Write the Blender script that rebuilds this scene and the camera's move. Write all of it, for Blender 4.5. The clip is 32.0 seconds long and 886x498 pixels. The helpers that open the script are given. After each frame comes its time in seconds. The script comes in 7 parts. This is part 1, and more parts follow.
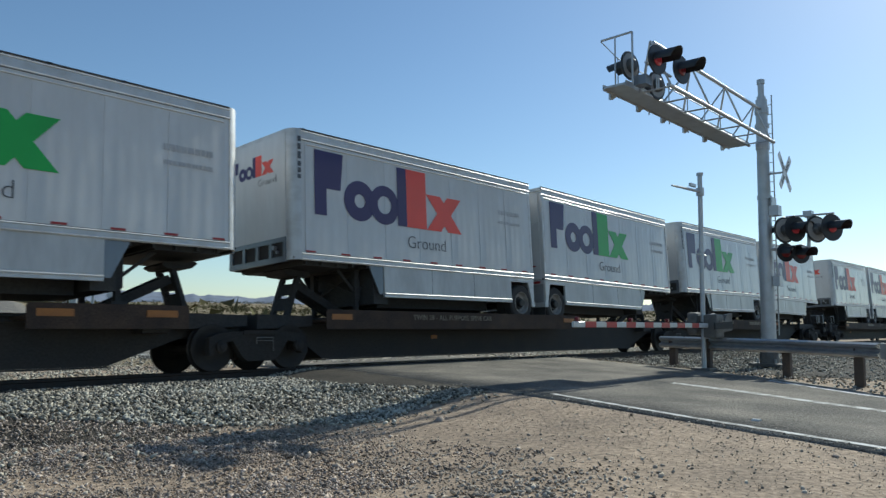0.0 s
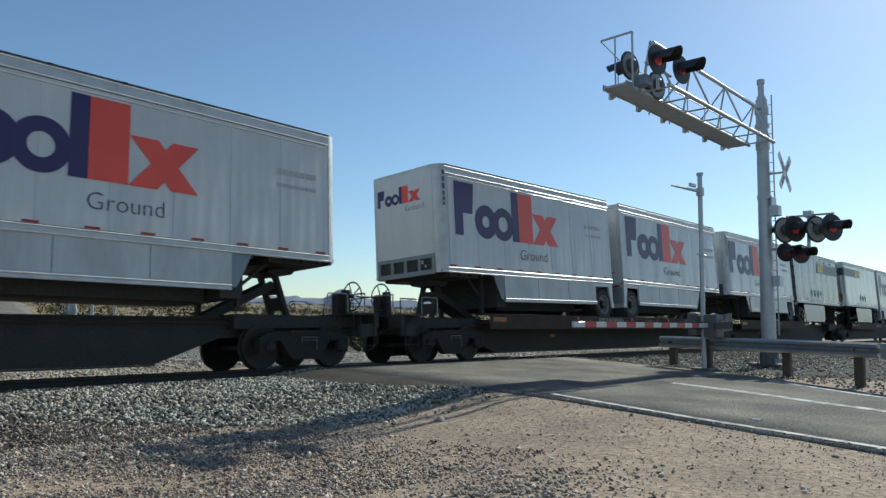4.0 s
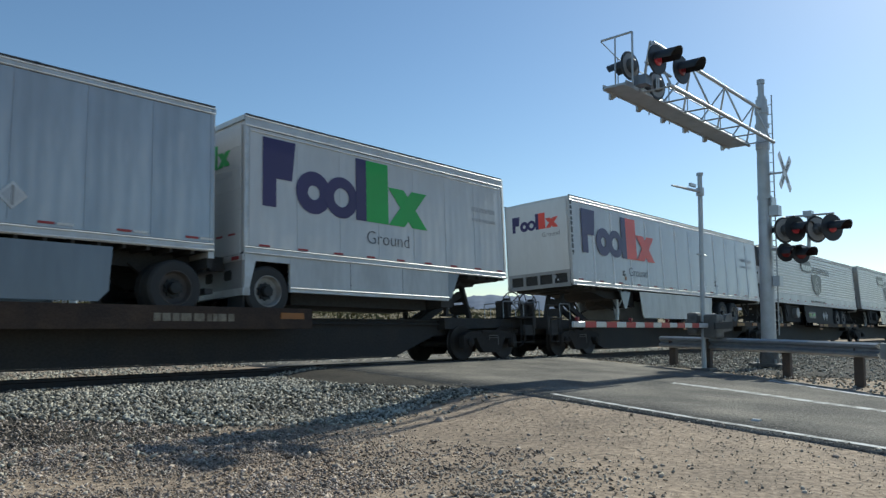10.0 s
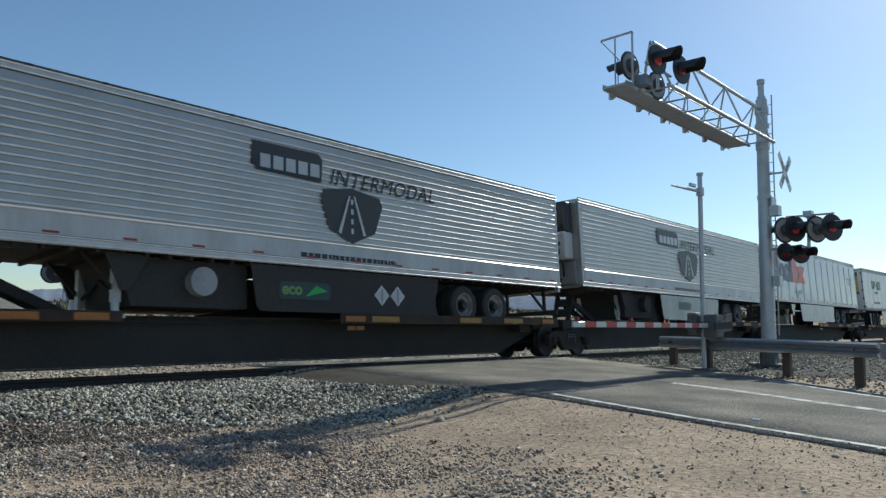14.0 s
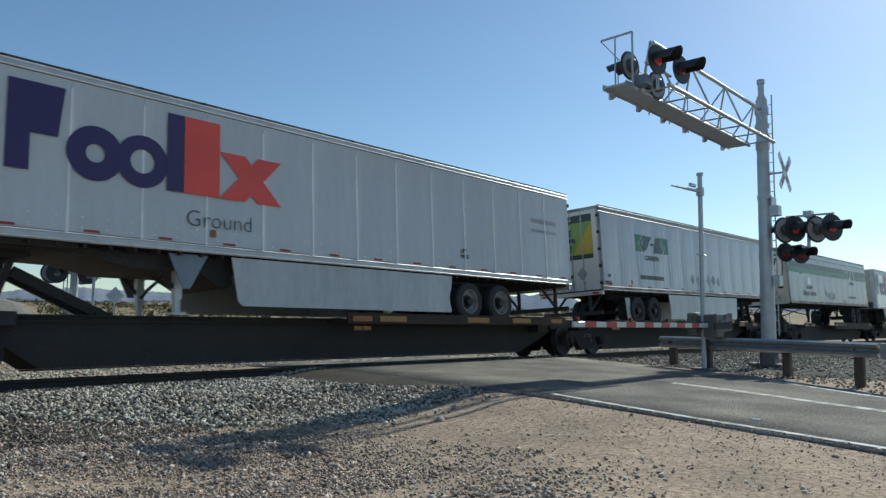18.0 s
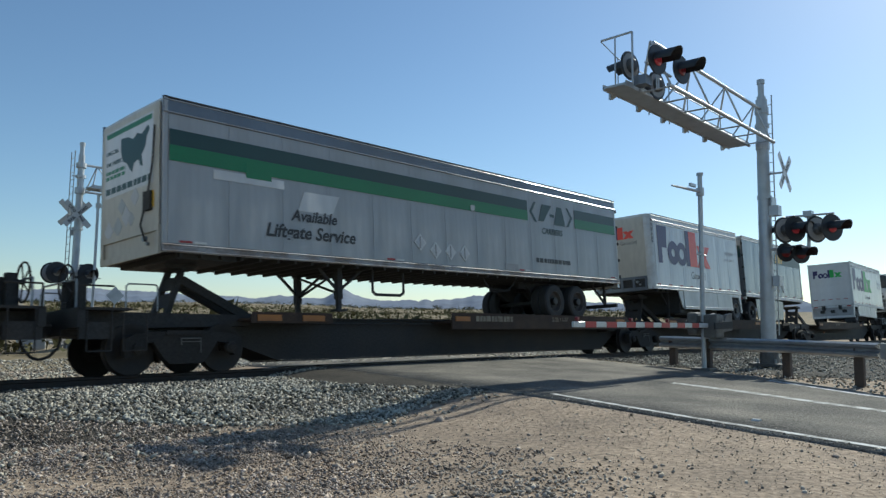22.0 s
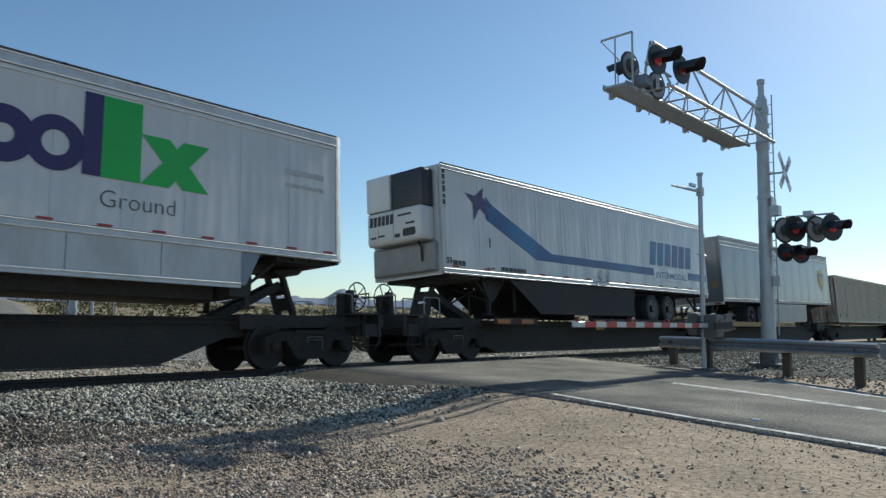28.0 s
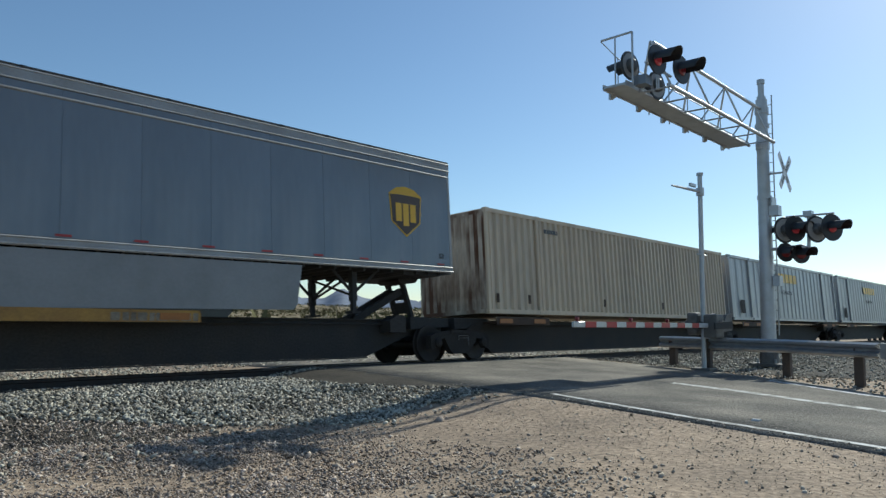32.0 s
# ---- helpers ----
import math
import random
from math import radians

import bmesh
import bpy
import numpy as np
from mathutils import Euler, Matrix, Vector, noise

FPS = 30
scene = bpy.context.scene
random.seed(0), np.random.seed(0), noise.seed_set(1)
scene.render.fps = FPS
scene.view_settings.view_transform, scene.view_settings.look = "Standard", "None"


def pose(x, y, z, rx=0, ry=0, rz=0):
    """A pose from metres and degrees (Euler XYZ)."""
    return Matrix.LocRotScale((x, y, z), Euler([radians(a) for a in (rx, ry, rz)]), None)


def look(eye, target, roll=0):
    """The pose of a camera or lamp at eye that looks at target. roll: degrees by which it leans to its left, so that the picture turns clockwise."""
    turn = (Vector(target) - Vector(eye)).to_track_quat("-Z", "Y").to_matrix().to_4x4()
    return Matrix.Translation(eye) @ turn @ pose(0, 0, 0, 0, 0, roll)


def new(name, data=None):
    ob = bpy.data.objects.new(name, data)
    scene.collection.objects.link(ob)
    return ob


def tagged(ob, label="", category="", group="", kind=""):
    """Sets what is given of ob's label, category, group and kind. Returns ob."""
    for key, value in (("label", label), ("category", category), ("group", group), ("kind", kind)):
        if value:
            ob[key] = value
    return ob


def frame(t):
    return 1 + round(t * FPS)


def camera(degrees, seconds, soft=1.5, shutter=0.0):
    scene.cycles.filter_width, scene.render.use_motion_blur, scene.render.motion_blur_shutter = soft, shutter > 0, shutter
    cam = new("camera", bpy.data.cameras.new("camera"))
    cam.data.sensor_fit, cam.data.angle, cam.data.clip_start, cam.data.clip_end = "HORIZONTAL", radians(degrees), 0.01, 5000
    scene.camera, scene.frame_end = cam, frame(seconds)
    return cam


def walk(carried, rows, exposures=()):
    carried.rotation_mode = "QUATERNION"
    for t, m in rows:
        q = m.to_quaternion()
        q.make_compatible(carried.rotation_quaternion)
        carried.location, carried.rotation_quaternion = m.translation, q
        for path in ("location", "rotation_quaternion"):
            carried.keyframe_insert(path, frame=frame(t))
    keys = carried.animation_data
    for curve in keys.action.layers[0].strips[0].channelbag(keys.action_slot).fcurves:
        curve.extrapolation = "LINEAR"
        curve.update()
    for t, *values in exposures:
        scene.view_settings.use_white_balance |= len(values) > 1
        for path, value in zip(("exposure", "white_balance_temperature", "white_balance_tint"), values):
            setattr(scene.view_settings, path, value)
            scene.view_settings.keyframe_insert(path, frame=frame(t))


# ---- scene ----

# ---------------------------------------------------------------- camera
cam = camera(62.32, 32.0, soft=1.4, shutter=0.12)
EYE = Vector((0.0, 0.0, 0.99))
YAW, PITCH, ROLL = 47.58, 5.67, 0.65
AIM = look(EYE, EYE + Vector((math.sin(radians(YAW)), math.cos(radians(YAW)), math.tan(radians(PITCH)))), ROLL)
walk(cam, [(0.0, AIM), (32.0, AIM)], exposures=[(0.0, 0.05, 6180, 0.8), (32.0, 0.05, 6180, 0.8)])

# ---------------------------------------------------------------- world and sun
SUN_TO = Vector((1.50, 0.04, 1.0)).normalized()
world = bpy.data.worlds.new("desert_sky")
scene.world = world
world.use_nodes = True
wn = world.node_tree.nodes
sky = wn.new("ShaderNodeTexSky")
sky.sky_type = "NISHITA"
sky.sun_disc = False
sky.sun_elevation = math.asin(SUN_TO.z)
sky.sun_rotation = math.atan2(SUN_TO.x, SUN_TO.y)
sky.air_density, sky.dust_density, sky.ozone_density = 1.0, 0.33, 3.6
sky.altitude = 0
wn["Background"].inputs["Strength"].default_value = 0.109
world.node_tree.links.new(sky.outputs[0], wn["Background"].inputs["Color"])
sun = new("sun", bpy.data.lights.new("sun", "SUN"))
sun.data.energy, sun.data.angle, sun.data.color = 4.5, radians(0.53), (1.0, 0.95, 0.86)
sun.matrix_world = look((0, 0, 60), Vector((0, 0, 60)) - SUN_TO)

# ---------------------------------------------------------------- materials
def mat(name, col, rough=0.6, metal=0.0, col2=None, stain=0.7, grain=40.0, vary=0.12, bump=0.0, stretch=(1, 1, 1),
        island=0.0, objvar=0.0, cut=(0.35, 0.75), rough2=None, ripple=0.0, spec=0.5):
    m = bpy.data.materials.new(name)
    m.use_nodes = True
    nt = m.node_tree
    n, l = nt.nodes, nt.links
    b = n["Principled BSDF"]
    b.inputs["Roughness"].default_value, b.inputs["Metallic"].default_value = rough, metal
    tc, mp = n.new("ShaderNodeTexCoord"), n.new("ShaderNodeMapping")
    mp.inputs["Scale"].default_value = stretch
    l.new(tc.outputs["Object"], mp.inputs["Vector"])
    big, fine = n.new("ShaderNodeTexNoise"), n.new("ShaderNodeTexNoise")
    big.inputs["Scale"].default_value, big.inputs["Detail"].default_value = stain, 6
    fine.inputs["Scale"].default_value, fine.inputs["Detail"].default_value = grain, 7
    for q in (big, fine):
        l.new(mp.outputs[0], q.inputs["Vector"])
    ramp = n.new("ShaderNodeMapRange")
    ramp.inputs["From Min"].default_value, ramp.inputs["From Max"].default_value = cut
    l.new(big.outputs["Fac"], ramp.inputs["Value"])
    mix = n.new("ShaderNodeMix")
    mix.data_type = "RGBA"
    c2 = col2 or tuple(c * 0.8 for c in col)
    mix.inputs["A"].default_value, mix.inputs["B"].default_value = (*col, 1), (*c2, 1)
    l.new(ramp.outputs[0], mix.inputs["Factor"])
    val = n.new("ShaderNodeMapRange")
    val.inputs["From Min"].default_value, val.inputs["From Max"].default_value = 0.25, 0.75
    val.inputs["To Min"].default_value, val.inputs["To Max"].default_value = 1 - vary, 1 + vary
    l.new(fine.outputs["Fac"], val.inputs["Value"])
    hsv = n.new("ShaderNodeHueSaturation")
    l.new(mix.outputs["Result"], hsv.inputs["Color"])
    out = val.outputs[0]
    if island or objvar:
        src = n.new("ShaderNodeNewGeometry").outputs["Random Per Island"] if island else n.new("ShaderNodeObjectInfo").outputs["Random"]
        r = n.new("ShaderNodeMapRange")
        k = island or objvar
        r.inputs["To Min"].default_value, r.inputs["To Max"].default_value = 1 - k, 1 + k
        l.new(src, r.inputs["Value"])
        mu = n.new("ShaderNodeMath")
        mu.operation = "MULTIPLY"
        l.new(out, mu.inputs[0])
        l.new(r.outputs[0], mu.inputs[1])
        out = mu.outputs[0]
    l.new(out, hsv.inputs["Value"])
    l.new(hsv.outputs[0], b.inputs["Base Color"])
    if rough2 is not None:
        rr = n.new("ShaderNodeMapRange")
        rr.inputs["To Min"].default_value, rr.inputs["To Max"].default_value = rough, rough2
        l.new(ramp.outputs[0], rr.inputs["Value"])
        l.new(rr.outputs[0], b.inputs["Roughness"])
    b.inputs["Specular IOR Level"].default_value = spec
    if ripple:
        wave = n.new("ShaderNodeTexNoise")
        wave.inputs["Scale"].default_value, wave.inputs["Detail"].default_value = 1.6, 2
        fold = n.new("ShaderNodeMapping")
        fold.inputs["Scale"].default_value = (0.75, 0.75, 0.16)
        l.new(tc.outputs["Object"], fold.inputs["Vector"])
        l.new(fold.outputs[0], wave.inputs["Vector"])
        bw = n.new("ShaderNodeBump")
        bw.inputs["Strength"].default_value, bw.inputs["Distance"].default_value = ripple, 0.09
        l.new(wave.outputs["Fac"], bw.inputs["Height"])
        l.new(bw.outputs[0], b.inputs["Normal"])
    if bump:
        bu = n.new("ShaderNodeBump")
        bu.inputs["Strength"].default_value, bu.inputs["Distance"].default_value = bump, 0.02
        l.new(fine.outputs["Fac"], bu.inputs["Height"])
        l.new(bu.outputs[0], b.inputs["Normal"])
    return m


WHITE = mat("white_paint", (0.65, 0.65, 0.64), 0.24, col2=(0.56, 0.555, 0.54), stain=0.8, grain=9, vary=0.03, stretch=(1.2, 1.2, 0.35), objvar=0.04, ripple=1.0)
# slightly darker, blotchier white than the sides, for the lower panels
BELLY = mat("road_grimed_white_paint", (0.56, 0.565, 0.56), 0.32, col2=(0.43, 0.43, 0.42), stain=1.1, grain=8, vary=0.08, stretch=(1.3, 1.3, 0.4), cut=(0.4, 0.72), ripple=0.5)
CREAM = mat("stained_cream_paint", (0.50, 0.475, 0.41), 0.5, col2=(0.36, 0.29, 0.20), stain=0.9, grain=6, vary=0.1, stretch=(1.2, 1.2, 0.4), cut=(0.5, 0.8))
DIRTY_WHITE = mat("grimy_white_paint", (0.375, 0.385, 0.39), 0.32, col2=(0.29, 0.29, 0.28), stain=0.9, grain=7, vary=0.07, stretch=(1.6, 1.6, 0.25), cut=(0.45, 0.8), ripple=0.5)
WORN_WHITE = mat("worn_white_paint", (0.56, 0.575, 0.585), 0.30, col2=(0.47, 0.475, 0.475), stain=0.8, grain=7, vary=0.05, stretch=(1.6, 1.6, 0.25), cut=(0.45, 0.8), ripple=1.0)
GREY_PAINT = mat("dull_silver_panel", (0.24, 0.248, 0.256), 0.27, 0.4, col2=(0.175, 0.182, 0.19), stain=0.8, grain=6, vary=0.06, stretch=(1.5, 1.5, 0.3), objvar=0.05, ripple=1.0)
SILVER_PAINT = mat("worn_silver_panel", (0.44, 0.45, 0.455), 0.25, 0.35, col2=(0.34, 0.35, 0.355), stain=0.8, grain=6, vary=0.05, stretch=(1.5, 1.5, 0.3), ripple=1.0)
GREY_FLAT = mat("grey_paint", (0.20, 0.218, 0.24), 0.26, 0.25, col2=(0.155, 0.168, 0.186), stain=0.7, grain=6, vary=0.05, stretch=(1.4, 1.4, 0.3), objvar=0.03, ripple=0.4)
ALU = mat("dull_aluminium_rail", (0.58, 0.585, 0.58), 0.45, 0.3, col2=(0.49, 0.48, 0.46), stain=1.6, grain=30, vary=0.1, stretch=(2.0, 2.0, 3.0), cut=(0.4, 0.7))
STAINLESS = mat("stainless_steel", (0.46, 0.445, 0.415), 0.34, 0.55, col2=(0.38, 0.365, 0.34), stain=1, grain=20, vary=0.05)
# paler than the stainless panels: the beads' sun glints are in the colour
GLINT_STEEL = mat("bright_stainless_bead", (0.74, 0.73, 0.71), 0.28, 0.35, col2=(0.62, 0.60, 0.57), stain=1.5, grain=20, vary=0.05)
GALV = mat("galvanised_steel", (0.34, 0.36, 0.38), 0.38, 0.5, col2=(0.25, 0.265, 0.28), stain=6, grain=60, vary=0.08)
BLACK_STEEL = mat("black_railcar_steel", (0.038, 0.0375, 0.037), 0.7, 0.0, col2=(0.052, 0.045, 0.040), stain=1.4, grain=25, vary=0.3, bump=0.2, spec=0.25)
TRUCK_BLACK = mat("grimy_cast_steel", (0.031, 0.030, 0.029), 0.8, 0.0, col2=(0.042, 0.037, 0.033), stain=2.5, grain=30, vary=0.3, bump=0.3, spec=0.2)
BROWN_STEEL = mat("rusty_brown_steel", (0.044, 0.031, 0.025), 0.75, 0.0, col2=(0.070, 0.045, 0.031), stain=2.5, grain=30, vary=0.3, bump=0.2, spec=0.25)
YELLOW_STEEL = mat("yellow_railcar_paint", (0.37, 0.20, 0.035), 0.55, 0.0, col2=(0.22, 0.11, 0.03), stain=2, grain=25, vary=0.2)
DARK_UNDER = mat("dark_undercarriage", (0.048, 0.048, 0.048), 0.75, 0.0, col2=(0.056, 0.052, 0.047), stain=2, grain=25, vary=0.25, spec=0.25)
RUBBER = mat("tyre_rubber", (0.032, 0.032, 0.032), 0.8, col2=(0.04, 0.038, 0.036), stain=4, grain=60, vary=0.2)
RIM = mat("white_wheel_rim", (0.36, 0.35, 0.33), 0.6, 0.1, col2=(0.19, 0.17, 0.15), stain=5, grain=40, vary=0.12)
RIM_DARK = mat("brown_wheel_rim", (0.10, 0.085, 0.075), 0.65, 0.1, col2=(0.05, 0.043, 0.038), stain=5, grain=40, vary=0.15)
HUB = mat("dark_hub", (0.03, 0.03, 0.03), 0.5, 0.5)
RAILWHEEL = mat("worn_wheel_steel", (0.032, 0.028, 0.026), 0.6, 0.2, col2=(0.044, 0.037, 0.031), stain=5, grain=50, vary=0.2, spec=0.3)
RAILSTEEL = mat("rail_steel", (0.042, 0.037, 0.033), 0.65, 0.2, col2=(0.045, 0.03, 0.022), stain=3, grain=50, vary=0.2, spec=0.3)
TIE = mat("tie_timber", (0.06, 0.05, 0.04), 0.9, col2=(0.10, 0.085, 0.07), stain=3, grain=40, vary=0.3, objvar=0.2)
PURPLE = mat("purple_vinyl", (0.035, 0.022, 0.11), 0.4, vary=0.05)
RED_V = mat("red_vinyl", (0.84, 0.085, 0.055), 0.4, vary=0.05)
GREEN_V = mat("green_vinyl", (0.03, 0.42, 0.065), 0.4, vary=0.05)
BLACK_V = mat("black_vinyl", (0.02, 0.02, 0.022), 0.4)
ROOF_EDGE = mat("dark_roof_edge", (0.10, 0.10, 0.105), 0.5, 0.3)
RIB = mat("side_post_white", (0.88, 0.88, 0.87), 0.35, vary=0.05)
MID_V = mat("mid_grey_vinyl", (0.44, 0.445, 0.455), 0.5)
RUSTY_RAIL = mat("rust_stained_rail", (0.36, 0.36, 0.37), 0.6, col2=(0.20, 0.165, 0.145), stain=1.6, grain=20, vary=0.2, stretch=(1, 1, 2), cut=(0.36, 0.6))
SKIRT_GREY = mat("warm_grey_skirt", (0.25, 0.25, 0.255), 0.4, 0.1, col2=(0.20, 0.20, 0.20), stain=1.2, grain=20, vary=0.06, ripple=0.4)
RAIL_GREY = mat("dull_grey_rail", (0.34, 0.345, 0.35), 0.5, 0.2, col2=(0.25, 0.24, 0.225), stain=1.5, grain=25, vary=0.1)
GREY_V = mat("grey_vinyl", (0.085, 0.09, 0.10), 0.5)
PALE_V = mat("pale_grey_vinyl", (0.52, 0.53, 0.54), 0.5)
FADED = mat("faded_lettering", (0.25, 0.215, 0.16), 0.7, col2=(0.11, 0.085, 0.06), stain=6, vary=0.2)
DKGREEN = mat("dark_green_vinyl", (0.008, 0.045, 0.042), 0.4, vary=0.1)
MIDGREEN = mat("mid_green_vinyl", (0.01, 0.17, 0.06), 0.4, vary=0.1)
PALE_GREEN = mat("pale_green_vinyl", (0.16, 0.30, 0.07), 0.4)
YELLOW_V = mat("yellow_vinyl", (0.75, 0.43, 0.02), 0.4)
BLUE_V = mat("deep_blue_vinyl", (0.012, 0.06, 0.20), 0.4, col2=(0.02, 0.20, 0.42), stain=0.5, vary=0.03)
ORANGE = mat("orange_reflector", (0.36, 0.13, 0.018), 0.5, col2=(0.22, 0.085, 0.02), stain=3)
RED_REFL = mat("red_reflector", (0.34, 0.03, 0.03), 0.45)
WHITE_REFL = mat("white_reflector", (0.64, 0.63, 0.60), 0.35)
GATE_RED = mat("gate_red", (0.46, 0.015, 0.02), 0.4)
ASPHALT = mat("worn_asphalt", (0.125, 0.115, 0.10), 0.95, col2=(0.235, 0.21, 0.175), stain=0.8, grain=30, vary=0.6, bump=1.0, cut=(0.38, 0.68), spec=0.2)
# asphalt copy darkened for the shade on the shoulder's slope away from the sun
SHADED_ASPHALT = mat("dark_asphalt_shoulder", (0.052, 0.047, 0.041), 0.95, col2=(0.085, 0.075, 0.062), stain=1.5, grain=35, vary=0.5, bump=1.0, spec=0.15)
LINE = mat("worn_white_road_paint", (0.62, 0.61, 0.58), 0.85, col2=(0.25, 0.235, 0.21), stain=5, grain=60, vary=0.2, cut=(0.42, 0.62), spec=0.2)
DIRT = mat("desert_dirt", (0.37, 0.282, 0.205), 0.95, col2=(0.275, 0.212, 0.158), stain=1.1, grain=15, vary=0.5, bump=1.0, cut=(0.38, 0.68), spec=0.15)
# near-black bed under the stones: shade of their gaps put into the colour
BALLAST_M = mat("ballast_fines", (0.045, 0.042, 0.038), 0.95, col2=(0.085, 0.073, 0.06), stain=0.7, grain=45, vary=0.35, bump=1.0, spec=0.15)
STONE = mat("ballast_stone", (0.37, 0.35, 0.295), 0.85, col2=(0.30, 0.26, 0.205), stain=0.6, grain=60, vary=0.25, island=0.75, spec=0.2)
BROWN_STONE = mat("mauve_brown_stone", (0.40, 0.33, 0.275), 0.85, col2=(0.31, 0.25, 0.20), stain=0.7, grain=60, vary=0.2, island=0.6, spec=0.2)
PEBBLE = mat("pebble_stone", (0.47, 0.41, 0.335), 0.85, col2=(0.33, 0.275, 0.22), stain=0.8, grain=60, vary=0.15, island=0.5, spec=0.2)
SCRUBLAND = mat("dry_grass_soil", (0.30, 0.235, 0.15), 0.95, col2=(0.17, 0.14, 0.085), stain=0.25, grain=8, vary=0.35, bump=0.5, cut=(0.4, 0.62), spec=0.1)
SCRUB = mat("dry_scrub", (0.075, 0.075, 0.036), 0.95, col2=(0.14, 0.12, 0.06), stain=0.05, grain=2, vary=0.3, island=0.4, spec=0.1)
# mountain rock with the haze of distance put into its blue-grey
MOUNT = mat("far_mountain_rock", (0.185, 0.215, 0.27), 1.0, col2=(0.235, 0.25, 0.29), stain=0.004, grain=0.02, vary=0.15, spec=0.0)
WOODPOST = mat("dark_guard_post", (0.07, 0.055, 0.045), 0.85, col2=(0.11, 0.08, 0.06), stain=4, grain=40, vary=0.25)
SIGNAL_BLACK = mat("signal_black", (0.030, 0.033, 0.038), 0.5)
SIGNAL_GREY = mat("signal_aluminium", (0.50, 0.52, 0.54), 0.42, 0.4, col2=(0.40, 0.42, 0.43), stain=3, grain=40, vary=0.08)
BEIGE = mat("beige_container", (0.60, 0.50, 0.37), 0.6, col2=(0.44, 0.35, 0.26), stain=0.9, grain=8, vary=0.08, stretch=(1.3, 1.3, 0.25), cut=(0.5, 0.85))
RUST_STREAK = mat("rust_stained_end", (0.56, 0.49, 0.40), 0.7, col2=(0.11, 0.05, 0.025), stain=1.1, grain=8, vary=0.15, stretch=(1.0, 1.5, 0.45), cut=(0.40, 0.58))
GLASS_DARK = mat("dark_grille", (0.032, 0.033, 0.036), 0.35)
CONCRETE = mat("concrete", (0.42, 0.40, 0.37), 0.9, col2=(0.33, 0.31, 0.28), stain=3, grain=50, vary=0.12)


def glow(name, col, strength):
    m = mat(name, col, 0.3)
    b = m.node_tree.nodes["Principled BSDF"]
    b.inputs["Emission Color"].default_value, b.inputs["Emission Strength"].default_value = (*col, 1), strength
    return m


RED_LENS = glow("red_signal_lens", (0.13, 0.012, 0.016), 0.1)
RED_LIT = glow("lit_red_signal_lens", (0.30, 0.025, 0.035), 0.18)
GLASS_GREY = mat("unlit_lens_glass", (0.30, 0.31, 0.33), 0.15)

# ---------------------------------------------------------------- lettering, made first
def lettering(words, size, bold=0.0, spread=1.0, slant=0.0):
    c = bpy.data.curves.new("words", "FONT")
    c.body, c.size, c.extrude, c.offset, c.space_character = words, size, 0.0015, bold, spread
    c.shear, c.resolution_u = slant, 3
    o = bpy.data.objects.new("words", c)
    scene.collection.objects.link(o)
    bpy.context.view_layer.update()
    me = bpy.data.meshes.new_from_object(o.evaluated_get(bpy.context.evaluated_depsgraph_get()))
    bpy.data.objects.remove(o)
    bpy.data.curves.remove(c)
    return me


WORDS = {k: lettering(*v) for k, v in {
    "ground": ("Ground", 0.46, -0.007), "ground_small": ("Ground", 0.22, -0.003), "lift": ("LIFT\nHERE", 0.14, 0.004), "lift_line": ("LIFT HERE", 0.07, 0.002),
    "carriers": ("CARRIERS", 0.27, 0.004, 1.0, 0.25), "carriers_b": ("CARRIERS", 0.25, 0.004, 1.0, 0.25), "intermodal": ("INTERMODAL", 0.44, 0.0, 1.08, 0.28), "intermodal_b": ("INTERMODAL", 0.27, 0.004, 1.05, 0.2),
    "available": ("Available", 0.36, 0.008, 1.0, 0.25), "liftgate": ("Liftgate Service", 0.40, 0.010, 1.0, 0.25),
    "spine": ("TWIN 28 - ALL PURPOSE SPINE CAR", 0.17, 0.003, 1.1), "clear": ("2-28 / 1-57", 0.17, 0.004, 1.1), "n53": ("53", 0.2, 0.006), "n53s": ("53", 0.17, 0.004),
    "rail_road": ("RAIL    ROAD", 0.17, 0.006), "crossing": ("CROSSING", 0.17, 0.006, 1.1),
    "anything": ("Anything", 0.26, 0.008), "anywhere": ("Anywhere", 0.26, 0.008), "anytime": ("Anytime!", 0.26, 0.008),
    "one_call": ("ONE CALL", 0.16, 0.005), "one_carrier": ("ONE CARRIER", 0.16, 0.005), "moving": ("Moving?", 0.24, 0.006), "eco": ("eco", 0.34, 0.012),
}.items()}

